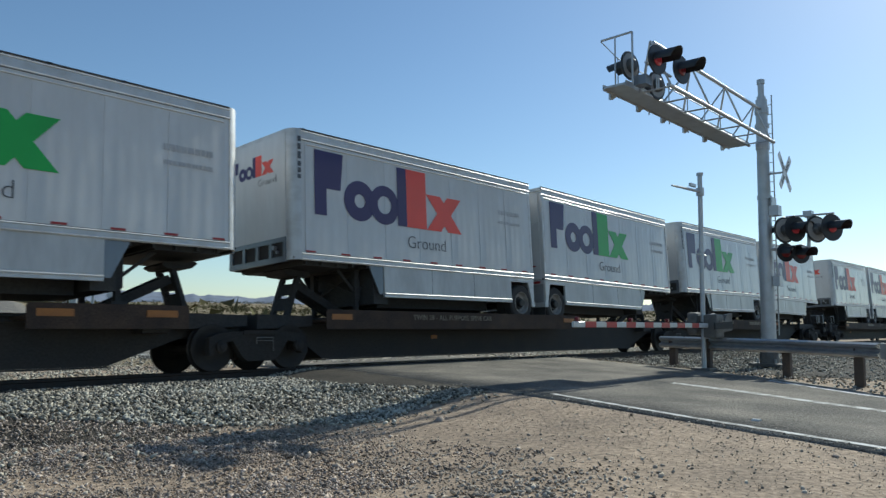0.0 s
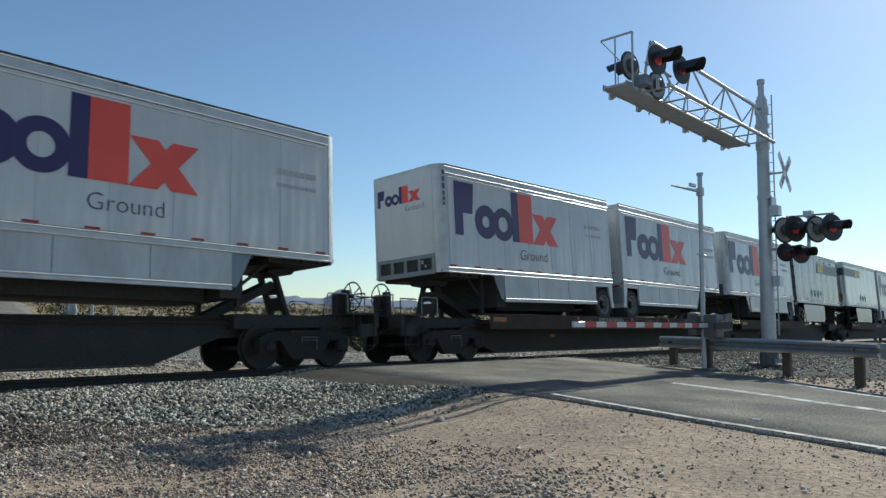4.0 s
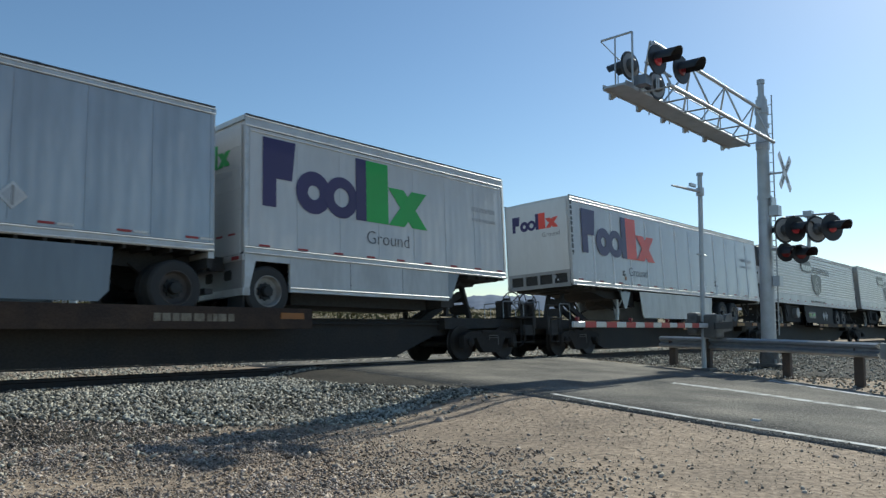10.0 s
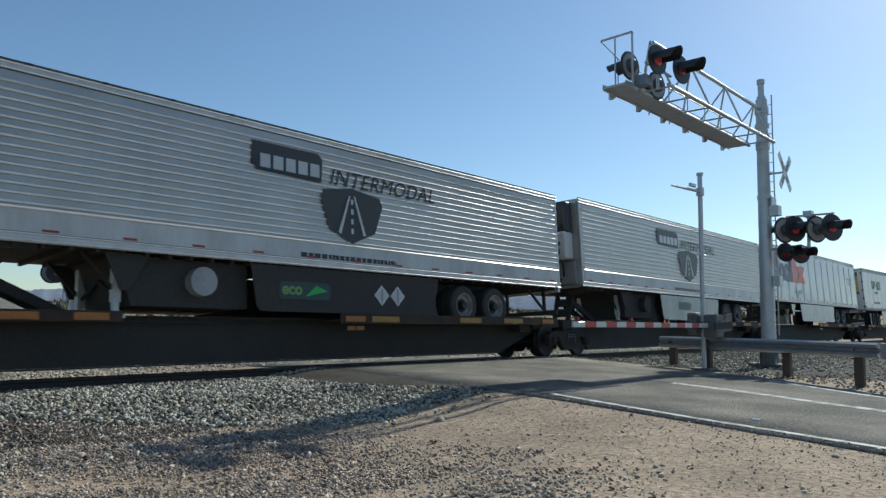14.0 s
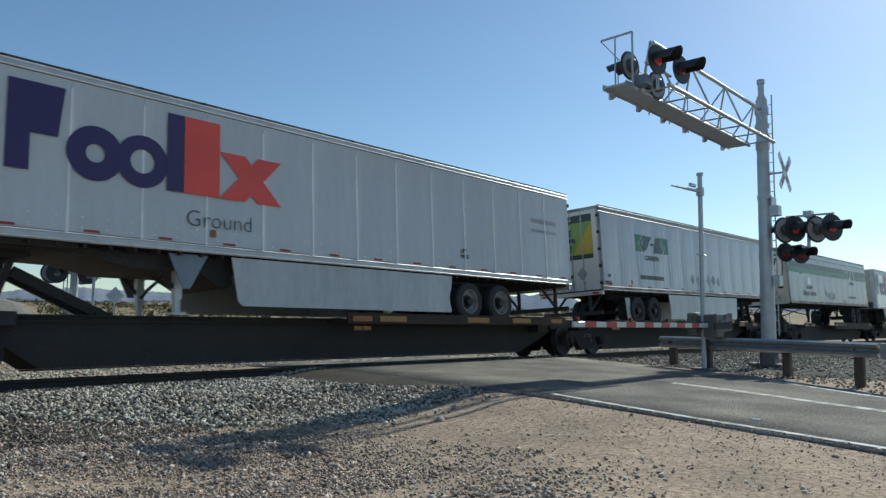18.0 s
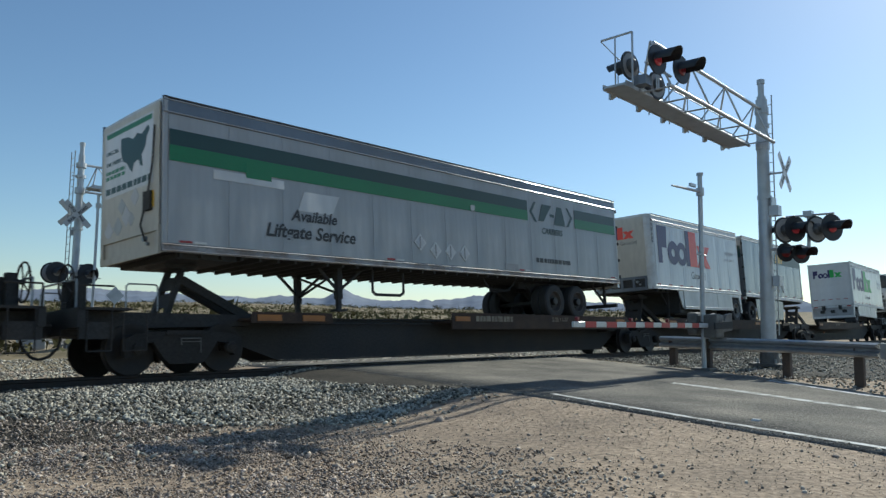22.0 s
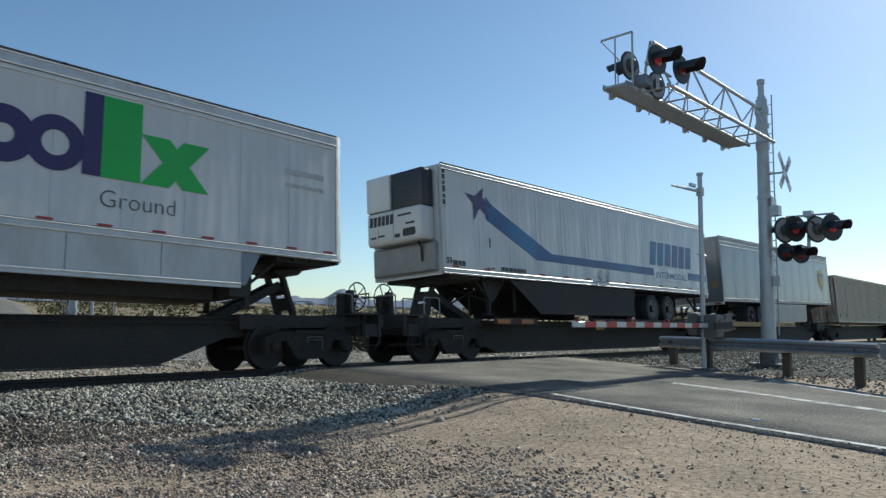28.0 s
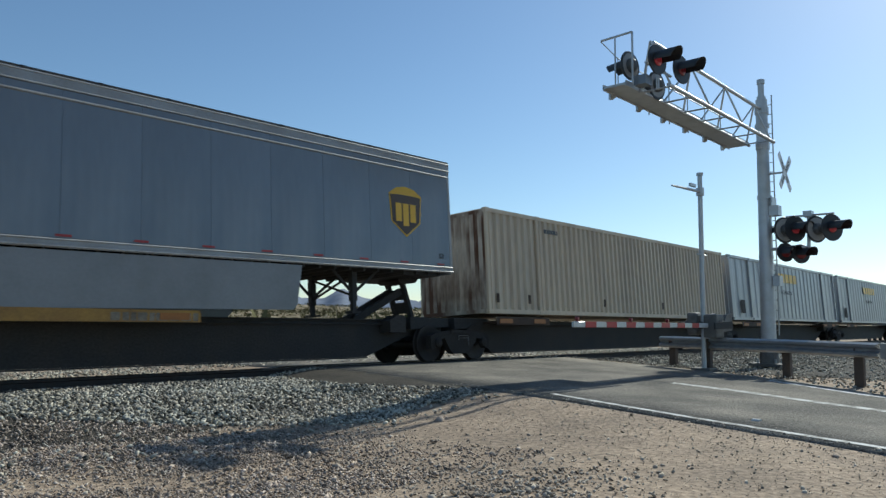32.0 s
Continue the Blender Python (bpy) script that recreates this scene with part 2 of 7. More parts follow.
# ---------------------------------------------------------------- mesh helpers
class Mesh:
    """Gathers simple solids into one mesh."""

    def __init__(self):
        self.v, self.f = [], []

    def add(self, verts, faces):
        k = len(self.v)
        self.v += [tuple(p) for p in verts]
        self.f += [tuple(i + k for i in q) for q in faces]
        return self

    def box(self, x0, x1, y0, y1, z0, z1):
        return self.add([(x, y, z) for z in (z0, z1) for y in (y0, y1) for x in (x0, x1)],
                        [(0, 2, 3, 1), (4, 5, 7, 6), (0, 1, 5, 4), (2, 6, 7, 3), (0, 4, 6, 2), (1, 3, 7, 5)])

    def prism(self, pts, axis, a, b):
        """A polygon (in the two other axes, in order) pushed from a to b along axis."""
        put = {"x": lambda p, h: (h, p[0], p[1]), "y": lambda p, h: (p[0], h, p[1]), "z": lambda p, h: (p[0], p[1], h)}[axis]
        n = len(pts)
        area = sum(pts[i][0] * pts[(i + 1) % n][1] - pts[(i + 1) % n][0] * pts[i][1] for i in range(n))
        if (area < 0) != (axis == "y"):
            pts = pts[::-1]
        v = [put(p, a) for p in pts] + [put(p, b) for p in pts]
        f = [tuple(range(n))[::-1], tuple(range(n, 2 * n))] + [(i, (i + 1) % n, n + (i + 1) % n, n + i) for i in range(n)]
        if b < a:
            f = [q[::-1] for q in f]
        return self.add(v, f)

    def rbox(self, x0, x1, y0, y1, z0, z1, c, axis="x"):
        """A box with its edges along axis chamfered by c."""
        if axis == "x":
            a0, a1, b0, b1, h0, h1 = y0, y1, z0, z1, x0, x1
        elif axis == "y":
            a0, a1, b0, b1, h0, h1 = x0, x1, z0, z1, y0, y1
        else:
            a0, a1, b0, b1, h0, h1 = x0, x1, y0, y1, z0, z1
        return self.prism([(a0 + c, b0), (a1 - c, b0), (a1, b0 + c), (a1, b1 - c), (a1 - c, b1), (a0 + c, b1), (a0, b1 - c), (a0, b0 + c)], axis, h0, h1)

    def rod(self, p, q, r, n=8, r2=None):
        p, q = Vector(p), Vector(q)
        d = (q - p).normalized()
        u = d.orthogonal().normalized()
        w = d.cross(u)
        r2 = r if r2 is None else r2
        v = []
        for e, rr in ((p, r), (q, r2)):
            v += [e + (u * math.cos(2 * math.pi * i / n) + w * math.sin(2 * math.pi * i / n)) * rr for i in range(n)]
        return self.add(v, [tuple(range(n))[::-1], tuple(range(n, 2 * n))] + [(i, (i + 1) % n, n + (i + 1) % n, n + i) for i in range(n)])

    def path(self, pts, r, n=6):
        for a, b in zip(pts, pts[1:]):
            self.rod(a, b, r, n)
        return self

    def bar(self, p, q, w, h):
        """A flat bar from p to q, h deep in the upright plane, w across."""
        p, q = Vector(p), Vector(q)
        d = (q - p).normalized()
        s = d.cross(Vector((0, 0, 1)))
        s = s.normalized() if s.length > 1e-4 else Vector((0, 1, 0))
        u = s.cross(d)
        v = [e + s * a * w / 2 + u * b * h / 2 for e in (p, q) for a, b in ((-1, -1), (1, -1), (1, 1), (-1, 1))]
        return self.add(v, [(0, 3, 2, 1), (4, 5, 6, 7)][::-1] + [(i, (i + 1) % 4, 4 + (i + 1) % 4, 4 + i) for i in range(4)])

    def turn(self, prof, axis_o, axis_d, n=20):
        """Turns a profile of (radius, height) round an axis."""
        o, d = Vector(axis_o), Vector(axis_d).normalized()
        u = d.orthogonal().normalized()
        w = d.cross(u)
        m = len(prof)
        v = [o + d * h + (u * math.cos(2 * math.pi * i / n) + w * math.sin(2 * math.pi * i / n)) * r for i in range(n) for r, h in prof]
        f = [(i * m + j, ((i + 1) % n) * m + j, ((i + 1) % n) * m + j + 1, i * m + j + 1) for i in range(n) for j in range(m - 1)]
        return self.add(v, f)

    def ring(self, cx, cz, ro, ri, y, t, n=28, a0=0.0, a1=360.0):
        """A flat ring (or part of one) that faces along y."""
        k = n if a1 - a0 >= 360 else n + 1
        ang = [radians(a0 + (a1 - a0) * i / n) for i in range(k)]
        v = [(cx + r * math.cos(a), yy, cz + r * math.sin(a)) for a in ang for r in (ro, ri) for yy in (y, y - t)]
        f = []
        for i in range(n):
            a, b = 4 * i, 4 * ((i + 1) % k)
            f += [(a + 1, b + 1, b + 3, a + 3), (a, a + 1, b + 1, b)[::-1], (a + 2, a + 3, b + 3, b + 2)]
        return self.add(v, f)

    def data(self, name, material, smooth=False):
        me = bpy.data.meshes.new(name)
        me.from_pydata(self.v, [], self.f)
        me.materials.append(material)
        if smooth:
            me.shade_smooth()
            me.set_sharp_from_angle(angle=radians(40))
        me.update()
        return me


def part(name, shape, material, parent=None, label="", smooth=False, at=None):
    """One mesh object from a Mesh, a bmesh or mesh data, under a thing or a part."""
    if isinstance(shape, Mesh):
        me = shape.data(name, material, smooth)
    elif isinstance(shape, bmesh.types.BMesh):
        me = bpy.data.meshes.new(name)
        shape.to_mesh(me)
        shape.free()
        me.materials.append(material)
        if smooth:
            me.shade_smooth()
    else:
        me = shape
        if material is not None and not me.materials:
            me.materials.append(material)
    ob = new(name, me)
    if parent is not None:
        ob.parent = parent
    if at is not None:
        ob.matrix_basis = at
    if label:
        ob["label"] = label
    return ob


SIDE = Matrix(((1, 0, 0, 0), (0, 0, -1, 0), (0, 1, 0, 0), (0, 0, 0, 1)))
END = Matrix(((0, 0, -1, 0), (-1, 0, 0, 0), (0, 1, 0, 0), (0, 0, 0, 1)))


def write(key, parent, x, z, material, y=-1.284, lean=0.0, face="side", name="lettering", width=None):
    """Words on a side (x from the left end) or on an end (x is then the place across)."""
    me = WORDS[key].copy()
    if width:
        k = width / max(v.co.x for v in me.vertices)
        me.transform(Matrix.Diagonal((k, min(k, 1.25), 1, 1)))
    me.materials.clear()
    me.materials.append(material)
    base = SIDE if face == "side" else END
    where = Matrix.Translation((x, y, z)) if face == "side" else Matrix.Translation((y, x, z))
    return part(name, me, material, parent, at=where @ base @ Matrix.Rotation(radians(lean), 4, "Z"))


def soft_box(x0, x1, y0, y1, z0, z1, r=0.03, seg=2):
    bm = bmesh.new()
    bmesh.ops.create_cube(bm, size=1.0, matrix=Matrix.LocRotScale(((x0 + x1) / 2, (y0 + y1) / 2, (z0 + z1) / 2), None, (x1 - x0, y1 - y0, z1 - z0)))
    bmesh.ops.bevel(bm, geom=bm.edges[:], offset=r, segments=seg, affect="EDGES", profile=0.6)
    return bm

# ---------------------------------------------------------------- the lie of the land
def ramp(v, a, b):
    t = min(1.0, max(0.0, (v - a) / (b - a)))
    return t * t * (3 - 2 * t)


def lerp_table(table, v):
    if v <= table[0][0]:
        return table[0][1]
    for (a, p), (b, q) in zip(table, table[1:]):
        if v <= b:
            return p + (q - p) * (v - a) / (b - a)
    return table[-1][1]


ROAD_LEFT = [(-60, -9.0), (-6, 6.0), (1.8, 8.58), (4.4, 9.30), (7.0, 9.86), (13, 9.95), (22, 11.2), (36, 12.8), (60, 13.8), (90, 22.0), (140, 36.0), (200, 50.0)]
ROAD_RIGHT = [(-60, -1.0), (-6, 12.0), (1.8, 14.6), (3.2, 15.5), (5.4, 17.3), (8.6, 18.4), (13, 18.8), (22, 19.6), (36, 20.6), (60, 22.0), (90, 30.0), (140, 45.0), (200, 60.0)]


def road_z(y):
    return lerp_table([(-60, -0.6), (0, -0.3), (4, -0.24), (9, -0.12), (12.2, -0.02), (13.0, -0.015), (15.2, -0.13), (17, -0.16), (22, -0.3), (36, -0.2), (60, 0.4), (90, 1.5), (140, 3.3), (200, 5.4)], y)


def land_z(x, y):
    """Height of the bare ground."""
    left = 1 - ramp(x, 6.0, 9.5)
    near = -0.26 - 0.20 * left * ramp(y, 2, 7)
    z = near
    if y > 8.0:
        bank = ramp(y, 8.6, 11.8)
        z = near + (-0.19 - near) * bank
    if y > 13:
        z = -0.19 - 0.08 * ramp(y, 13, 15) - 0.12 * ramp(y, 16, 20)
    far = math.hypot(x, y)
    if far > 40 and y > 15:
        z += (0.018 + 0.009 * ramp(math.degrees(math.atan2(x, y)), 2, 24) * (1 - 0.6 * ramp(math.degrees(math.atan2(x, y)), 30, 48))) * max(0.0, min(far, 420.0) - 45) * ramp(far, 40, 150)
    z += 0.03 * noise.noise((x * 0.5, y * 0.5, 1.0)) * (1 if y < 11 or y > 17 else 0.2)
    if far > 60:
        z += 1.6 * (noise.noise((x * 0.012, y * 0.012, 5.0)) + 0.4 * noise.noise((x * 0.04, y * 0.04, 2.0))) * ramp(far, 60, 200)
    l, r = lerp_table(ROAD_LEFT, y), lerp_table(ROAD_RIGHT, y)
    inside = ramp(x, l - 1.8, l - 0.3) * (1 - ramp(x, r + 0.3, r + 1.6)) if y < 200 else 0
    return z + (road_z(y) - 0.022 - z) * inside if far < 230 else z


def axis(lo, hi, fine_lo, fine_hi, step, grow=1.25):
    out, v = [], fine_lo
    while v <= fine_hi:
        out.append(v)
        v += step
    s = step
    while out[-1] < hi:
        s *= grow
        out.append(out[-1] + s)
    s = step
    while out[0] > lo:
        s *= grow
        out.insert(0, out[0] - s)
    return out


def sheet(name, xs, ys, height, material):
    v = [(x, y, height(x, y)) for y in ys for x in xs]
    n = len(xs)
    f = [(j * n + i, j * n + i + 1, (j + 1) * n + i + 1, (j + 1) * n + i) for j in range(len(ys) - 1) for i in range(n - 1)]
    me = bpy.data.meshes.new(name)
    me.from_pydata(v, [], f)
    me.materials.append(material)
    me.shade_smooth()
    return new(name, me)


ground = sheet("ground", axis(-3200, 3600, -6, 34, 0.4, 1.12), axis(-900, 3600, -3, 30, 0.4, 1.12), land_z, DIRT)
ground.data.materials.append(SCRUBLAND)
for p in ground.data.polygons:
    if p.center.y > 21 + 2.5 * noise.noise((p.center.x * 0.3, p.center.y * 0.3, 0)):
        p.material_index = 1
tagged(ground, "tan desert dirt with scattered gravel, rising to far hills", "ground", kind="structure")


def strip(name, left, right, height, material, ys, lift=0.0, across=6, skirt=0.0):
    """A ribbon along y between two edges."""
    v, f = [], []
    for y in ys:
        l, r = left(y), right(y)
        row = [(l + (r - l) * i / across, y, height(y) + lift) for i in range(across + 1)]
        if skirt:
            row = [(l - 0.02, y, height(y) - skirt)] + row + [(r + 0.02, y, height(y) - skirt)]
        v += row
    n = across + 1 + (2 if skirt else 0)
    for j in range(len(ys) - 1):
        f += [(j * n + i, j * n + i + 1, (j + 1) * n + i + 1, (j + 1) * n + i) for i in range(n - 1)]
    me = bpy.data.meshes.new(name)
    me.from_pydata(v, [], f)
    me.materials.append(material)
    me.shade_smooth()
    return new(name, me)


def steps(a, b, d):
    return [a + (b - a) * i / max(1, round((b - a) / d)) for i in range(max(1, round((b - a) / d)) + 1)]


wob = lambda y, k: 0.07 * noise.noise((k, y * 0.9, 0)) + 0.04 * noise.noise((k, y * 3.1, 4))
road = strip("road", lambda y: lerp_table(ROAD_LEFT, y) + wob(y, 1), lambda y: lerp_table(ROAD_RIGHT, y) + wob(y, 7), road_z, ASPHALT,
             steps(-60, 12.55, 0.35), skirt=0.04)
tagged(road, "worn grey asphalt road leading up to the crossing", "road", kind="structure")
road_mid = strip("road_between_rails", lambda y: 9.95, lambda y: 18.8, lambda y: -0.018 - (y - 12.8) * 0.0647, ASPHALT, [12.79, 13.1, 13.5, 14.09], skirt=0.12)
tagged(road_mid, "asphalt crossing panel between the rails", "road", kind="structure")
road_far = strip("road_far", lambda y: lerp_table(ROAD_LEFT, y) + wob(y, 2), lambda y: lerp_table(ROAD_RIGHT, y) + wob(y, 5), road_z, ASPHALT,
                 steps(14.3, 60, 0.8) + steps(63, 200, 4), skirt=0.04)
tagged(road_far, "pale worn asphalt road beyond the crossing", "road", kind="structure")




shoulder = lambda y: 0.28 + 1.15 * ramp(y, 8.0, 10.6)


def line_at(name, table, w, y0, y1, label):
    o = strip(name, lambda y: lerp_table(table, y) - w / 2, lambda y: lerp_table(table, y) + w / 2, road_z, LINE, steps(y0, y1, 0.35), 0.006, 1)
    tagged(o, label, "road marking", kind="structure")


line_at("edge_line", [(-60, -8.3), (-6, 6.6), (1.8, 8.88), (4.4, 9.56), (6.8, 10.22), (7, 10.27)], 0.14, -60, 6.9, "worn white edge line on the asphalt")
line_at("centre_line", [(-60, -4.4), (-6, 10.1), (2.56, 12.6), (5.2, 13.7), (7.1, 14.2)], 0.26, -60, 6.6, "worn white line between the lanes")
line_at("far_edge_line", [(-60, -1.7), (-6, 11.6), (1.8, 14.2), (3.2, 15.0), (5.0, 16.3), (6.2, 16.9)], 0.30, -60, 5.6, "faded white far edge line")
line_at("far_side_line", [(16.5, 10.9), (22, 11.75), (36, 13.3), (60, 14.3)], 0.15, 17.0, 60, "white edge line beyond the crossing")

# ---------------------------------------------------------------- the track
CANT = 3.7
TRACK = Matrix.Translation((0, 13.44, -0.049)) @ Matrix.Rotation(radians(-CANT), 4, "X")


def ballast_z(x, y):
    if y < 12.3:
        top = -0.175
        toe = 8.7 + 0.7 * noise.noise((x * 0.35, 2.0, 3.0)) + (0.8 * ramp(x, 3, 9))
        base = land_z(x, y)
        z = base + (top - base) * ramp(y, toe, 11.7) + 0.02 - (0.12 * (1 - ramp(y, toe - 0.7, toe + 0.35)) if x < 12 else 0.0)
        z += 0.035 * noise.noise((x * 1.3, y * 1.3, 8.0)) * (1 - ramp(y, 11.6, 12.2))
    else:
        z = -0.19 - (y - 12.69) * 0.0647 if y < 15.4 else -0.30 - 0.12 * ramp(y, 15.4, 18)
    return z - 0.5 * (ramp(y, 17, 18))


v = []
for k in range(27):
    y = 7.9 + 4.65 * k / 26
    wide = shoulder(y)
    xr = lerp_table(ROAD_LEFT, y) + 0.06
    for j in range(6):
        q = j / 5
        x = xr - wide * q + 0.03 * noise.noise((q * 3, y * 2, 4))
        bed = max(land_z(x, y), ballast_z(x, y) if x < 9.85 else -9) + 0.014 - 0.03 * ramp(q, 0.85, 1.0)
        v.append((x, y, max(bed, road_z(y) + 0.004 - 0.3 * q) + 0.01 * noise.noise((q * 5, y * 5, 1))))
me = bpy.data.meshes.new("road_shoulder")
me.from_pydata(v, [], [(6 * k + j, 6 * k + j + 1, 6 * k + 7 + j, 6 * k + 6 + j) for k in range(26) for j in range(5)])
me.materials.append(SHADED_ASPHALT)
me.shade_smooth()
tagged(new("road_shoulder", me), "dark crumbling asphalt shoulder sloping to the ballast", "road shoulder", kind="structure")


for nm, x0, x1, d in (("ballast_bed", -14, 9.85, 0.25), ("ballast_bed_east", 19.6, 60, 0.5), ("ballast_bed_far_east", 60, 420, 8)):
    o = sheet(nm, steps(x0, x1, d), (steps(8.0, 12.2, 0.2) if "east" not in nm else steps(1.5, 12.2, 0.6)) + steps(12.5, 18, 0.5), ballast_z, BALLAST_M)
    tagged(o, "grey crushed stone ballast banked along the track", "ballast", kind="structure")
for k, yy in enumerate((-0.7525, 0.7525)):
    prof = [(-0.07, -0.17), (0.07, -0.17), (0.07, -0.155), (0.012, -0.13), (0.012, -0.05), (0.036, -0.035), (0.036, -0.006), (0.028, 0.0),
            (-0.028, 0.0), (-0.036, -0.006), (-0.036, -0.035), (-0.012, -0.05), (-0.012, -0.13), (-0.07, -0.155)]
    r = part("rail", Mesh().prism([(yy + a, b) for a, b in prof], "x", -60, 420), RAILSTEEL, at=TRACK)
    tagged(r, "brown steel rail with a worn bright head", "rail", group="rails", kind="structure")
tie_me = Mesh().rbox(-0.115, 0.115, -1.3, 1.3, -0.35, -0.172, 0.012, "y").data("tie", TIE)
ties = tagged(new("railway_ties"), "dark timber ties half buried in ballast", "railway tie", kind="structure")
ties.matrix_basis = TRACK
for i in range(130):
    x = -6 + i * 0.52
    if not 9.6 < x < 19.1:
        part("tie", tie_me, None, ties, at=Matrix.Translation((x, 0, 0.03)))

# ---------------------------------------------------------------- train motion
SPEED0, SLOW = 8.777, 0.0059
GONE = lambda t: SPEED0 * t - SLOW * t * t
MOVERS, ROLLERS = [], []


def on_track(s, pitch=0.0, lift=0.0):
    return Matrix.Translation((s, 13.44, -0.049)) @ Matrix.Rotation(radians(-CANT), 4, "X") @ Matrix.Translation((0, 0, lift)) @ Matrix.Rotation(-pitch, 4, "Y")


def thing(name, s, label, category, group="", pitch=0.0, lift=0.0):
    e = new(name)
    e.empty_display_size = 0.5
    tagged(e, label, category, group)
    e.matrix_basis = on_track(s, pitch, lift)
    MOVERS.append((e, s, pitch, lift))
    return e


def motions():
    """The train rolls past: every trailer, platform and truck goes with it, and the wheelsets turn."""
    for e, s, pitch, lift in MOVERS:
        walk(e, [(t, on_track(s - GONE(t), pitch, lift)) for t in (0, 4, 8, 12, 16, 20, 24, 28, 32)])
    for w, x in ROLLERS:
        walk(w, [(k / 15, Matrix.Translation((x, 0, WHEEL_R)) @ Matrix.Rotation(-GONE(k / 15) / WHEEL_R, 4, "Y")) for k in range(481)])

# ---------------------------------------------------------------- rail trucks and platforms
WHEEL_R = 0.45
T28 = 1.18  # top of the side plates on twin-trailer platforms


def make_wheelset():
    m = Mesh()
    for sy in (-1, 1):
        m.turn([(0.0, 0.10), (0.09, 0.10), (0.09, 0.05), (0.17, 0.03), (0.34, 0.045), (0.37, 0.06), (WHEEL_R, 0.055), (WHEEL_R + 0.005, -0.03), (WHEEL_R + 0.03, -0.045),
                (WHEEL_R + 0.03, -0.07), (0.37, -0.07), (0.2, -0.02), (0.12, -0.06), (0.09, -0.06)], (0, sy * 0.7525, 0), (0, sy, 0), 28)
    m.rod((0, -0.78, 0), (0, 0.78, 0), 0.085, 12)
    me = m.data("wheelset", RAILWHEEL, True)
    return me


def make_side_frame():
    y0, y1 = -0.09, 0.09
    m = Mesh()
    m.prism([(-1.12, 0.30), (-1.12, 0.62), (-0.95, 0.70), (-0.55, 0.74), (0.55, 0.74), (0.95, 0.70), (1.12, 0.62), (1.12, 0.30), (0.98, 0.30), (0.86, 0.52),
             (0.62, 0.56), (0.42, 0.26), (0.30, 0.17), (-0.30, 0.17), (-0.42, 0.26), (-0.62, 0.56), (-0.86, 0.52), (-0.98, 0.30)], "y", y0, y1)
    m.box(-0.4, 0.4, y0 - 0.03, y1 + 0.03, 0.68, 0.76)
    return m.data("side_frame", TRUCK_BLACK)


SPRING_STEEL = mat("dusty_spring_steel", (0.15, 0.145, 0.135), 0.6, col2=(0.09, 0.08, 0.07), stain=4)


def make_springs():
    m = Mesh()
    for dx in (-0.16, 0.0, 0.16):
        for k in range(7):
            z = 0.27 + k * 0.035
            m.turn([(0.045, -0.009), (0.07, -0.009), (0.07, 0.009), (0.045, 0.009), (0.045, -0.009)], (dx, 0, z), (0.12, 0, 1), 10)
    return m.data("spring_nest", SPRING_STEEL)


def make_cap():
    m = Mesh().turn([(0.0, 0.13), (0.05, 0.13), (0.07, 0.11), (0.11, 0.10), (0.11, 0.0)], (0, 0, 0), (0, -1, 0), 14)
    for k in range(3):
        a = k * 2.094 + 0.5
        m.rod((0.06 * math.cos(a), -0.10, 0.06 * math.sin(a)), (0.06 * math.cos(a), -0.13, 0.06 * math.sin(a)), 0.018, 6)
    return m.data("bearing_cap", TRUCK_BLACK)


WHEELSET, FRAME, SPRINGS, CAP = make_wheelset(), make_side_frame(), make_springs(), make_cap()
BOLSTER = Mesh().rbox(-0.2, 0.2, -1.05, 1.05, 0.48, 0.72, 0.04, "y").data("bolster", TRUCK_BLACK)
BRAKE_BEAM = Mesh().rbox(-0.03, 0.03, -0.65, 0.65, 0.32, 0.42, 0.01, "y").data("brake_beam", BLACK_STEEL)
SHOE = Mesh().prism([(0.0, 0.2), (0.05, 0.2), (0.09, 0.36), (0.09, 0.5), (0.04, 0.5), (0.03, 0.36)], "y", -0.05, 0.05).data("brake_shoe", BROWN_STEEL)


BRAKE_ROD = Mesh().path([(-0.12, -1.12, 0.50), (-0.12, -1.12, 0.62), (0.26, -1.12, 0.62), (0.26, -1.12, 0.36)], 0.011).path([(-0.12, -1.12, 0.56), (0.26, -1.12, 0.56)], 0.009).data("brake_rod", SPRING_STEEL)


def truck(s):
    e = thing("rail_truck", s, "black cast steel two-axle railway truck running on the rails", "rail truck", "trucks under the train")
    for dx in (-0.885, 0.885):
        w = part("wheelset", WHEELSET, None, e, "worn steel wheels pressed on an axle", at=Matrix.Translation((dx, 0, WHEEL_R)))
        ROLLERS.append((w, dx))
        for sy in (-1, 1):
            part("bearing_cap", CAP, None, e, at=Matrix.Translation((dx, sy * 1.05, WHEEL_R)) @ Matrix.Rotation(0 if sy < 0 else math.pi, 4, "Z"))
        part("brake_beam", BRAKE_BEAM, None, e, at=Matrix.Translation((dx * 0.42, 0, 0)))
        for sy in (-1, 1):
            part("brake_shoe", SHOE, None, e, at=Matrix.Translation((dx * 0.44, sy * 0.75, 0)) @ Matrix.Rotation(0 if dx < 0 else math.pi, 4, "Z"))
    for sy in (-1, 1):
        part("side_frame", FRAME, None, e, at=Matrix.Translation((0, sy * 1.0, 0)))
        part("spring_nest", SPRINGS, None, e, "rusty coil springs", at=Matrix.Translation((0, sy * 1.0, 0)))
    part("bolster", BOLSTER, None, e)
    part("brake_rod", BRAKE_ROD, None, e)
    return e


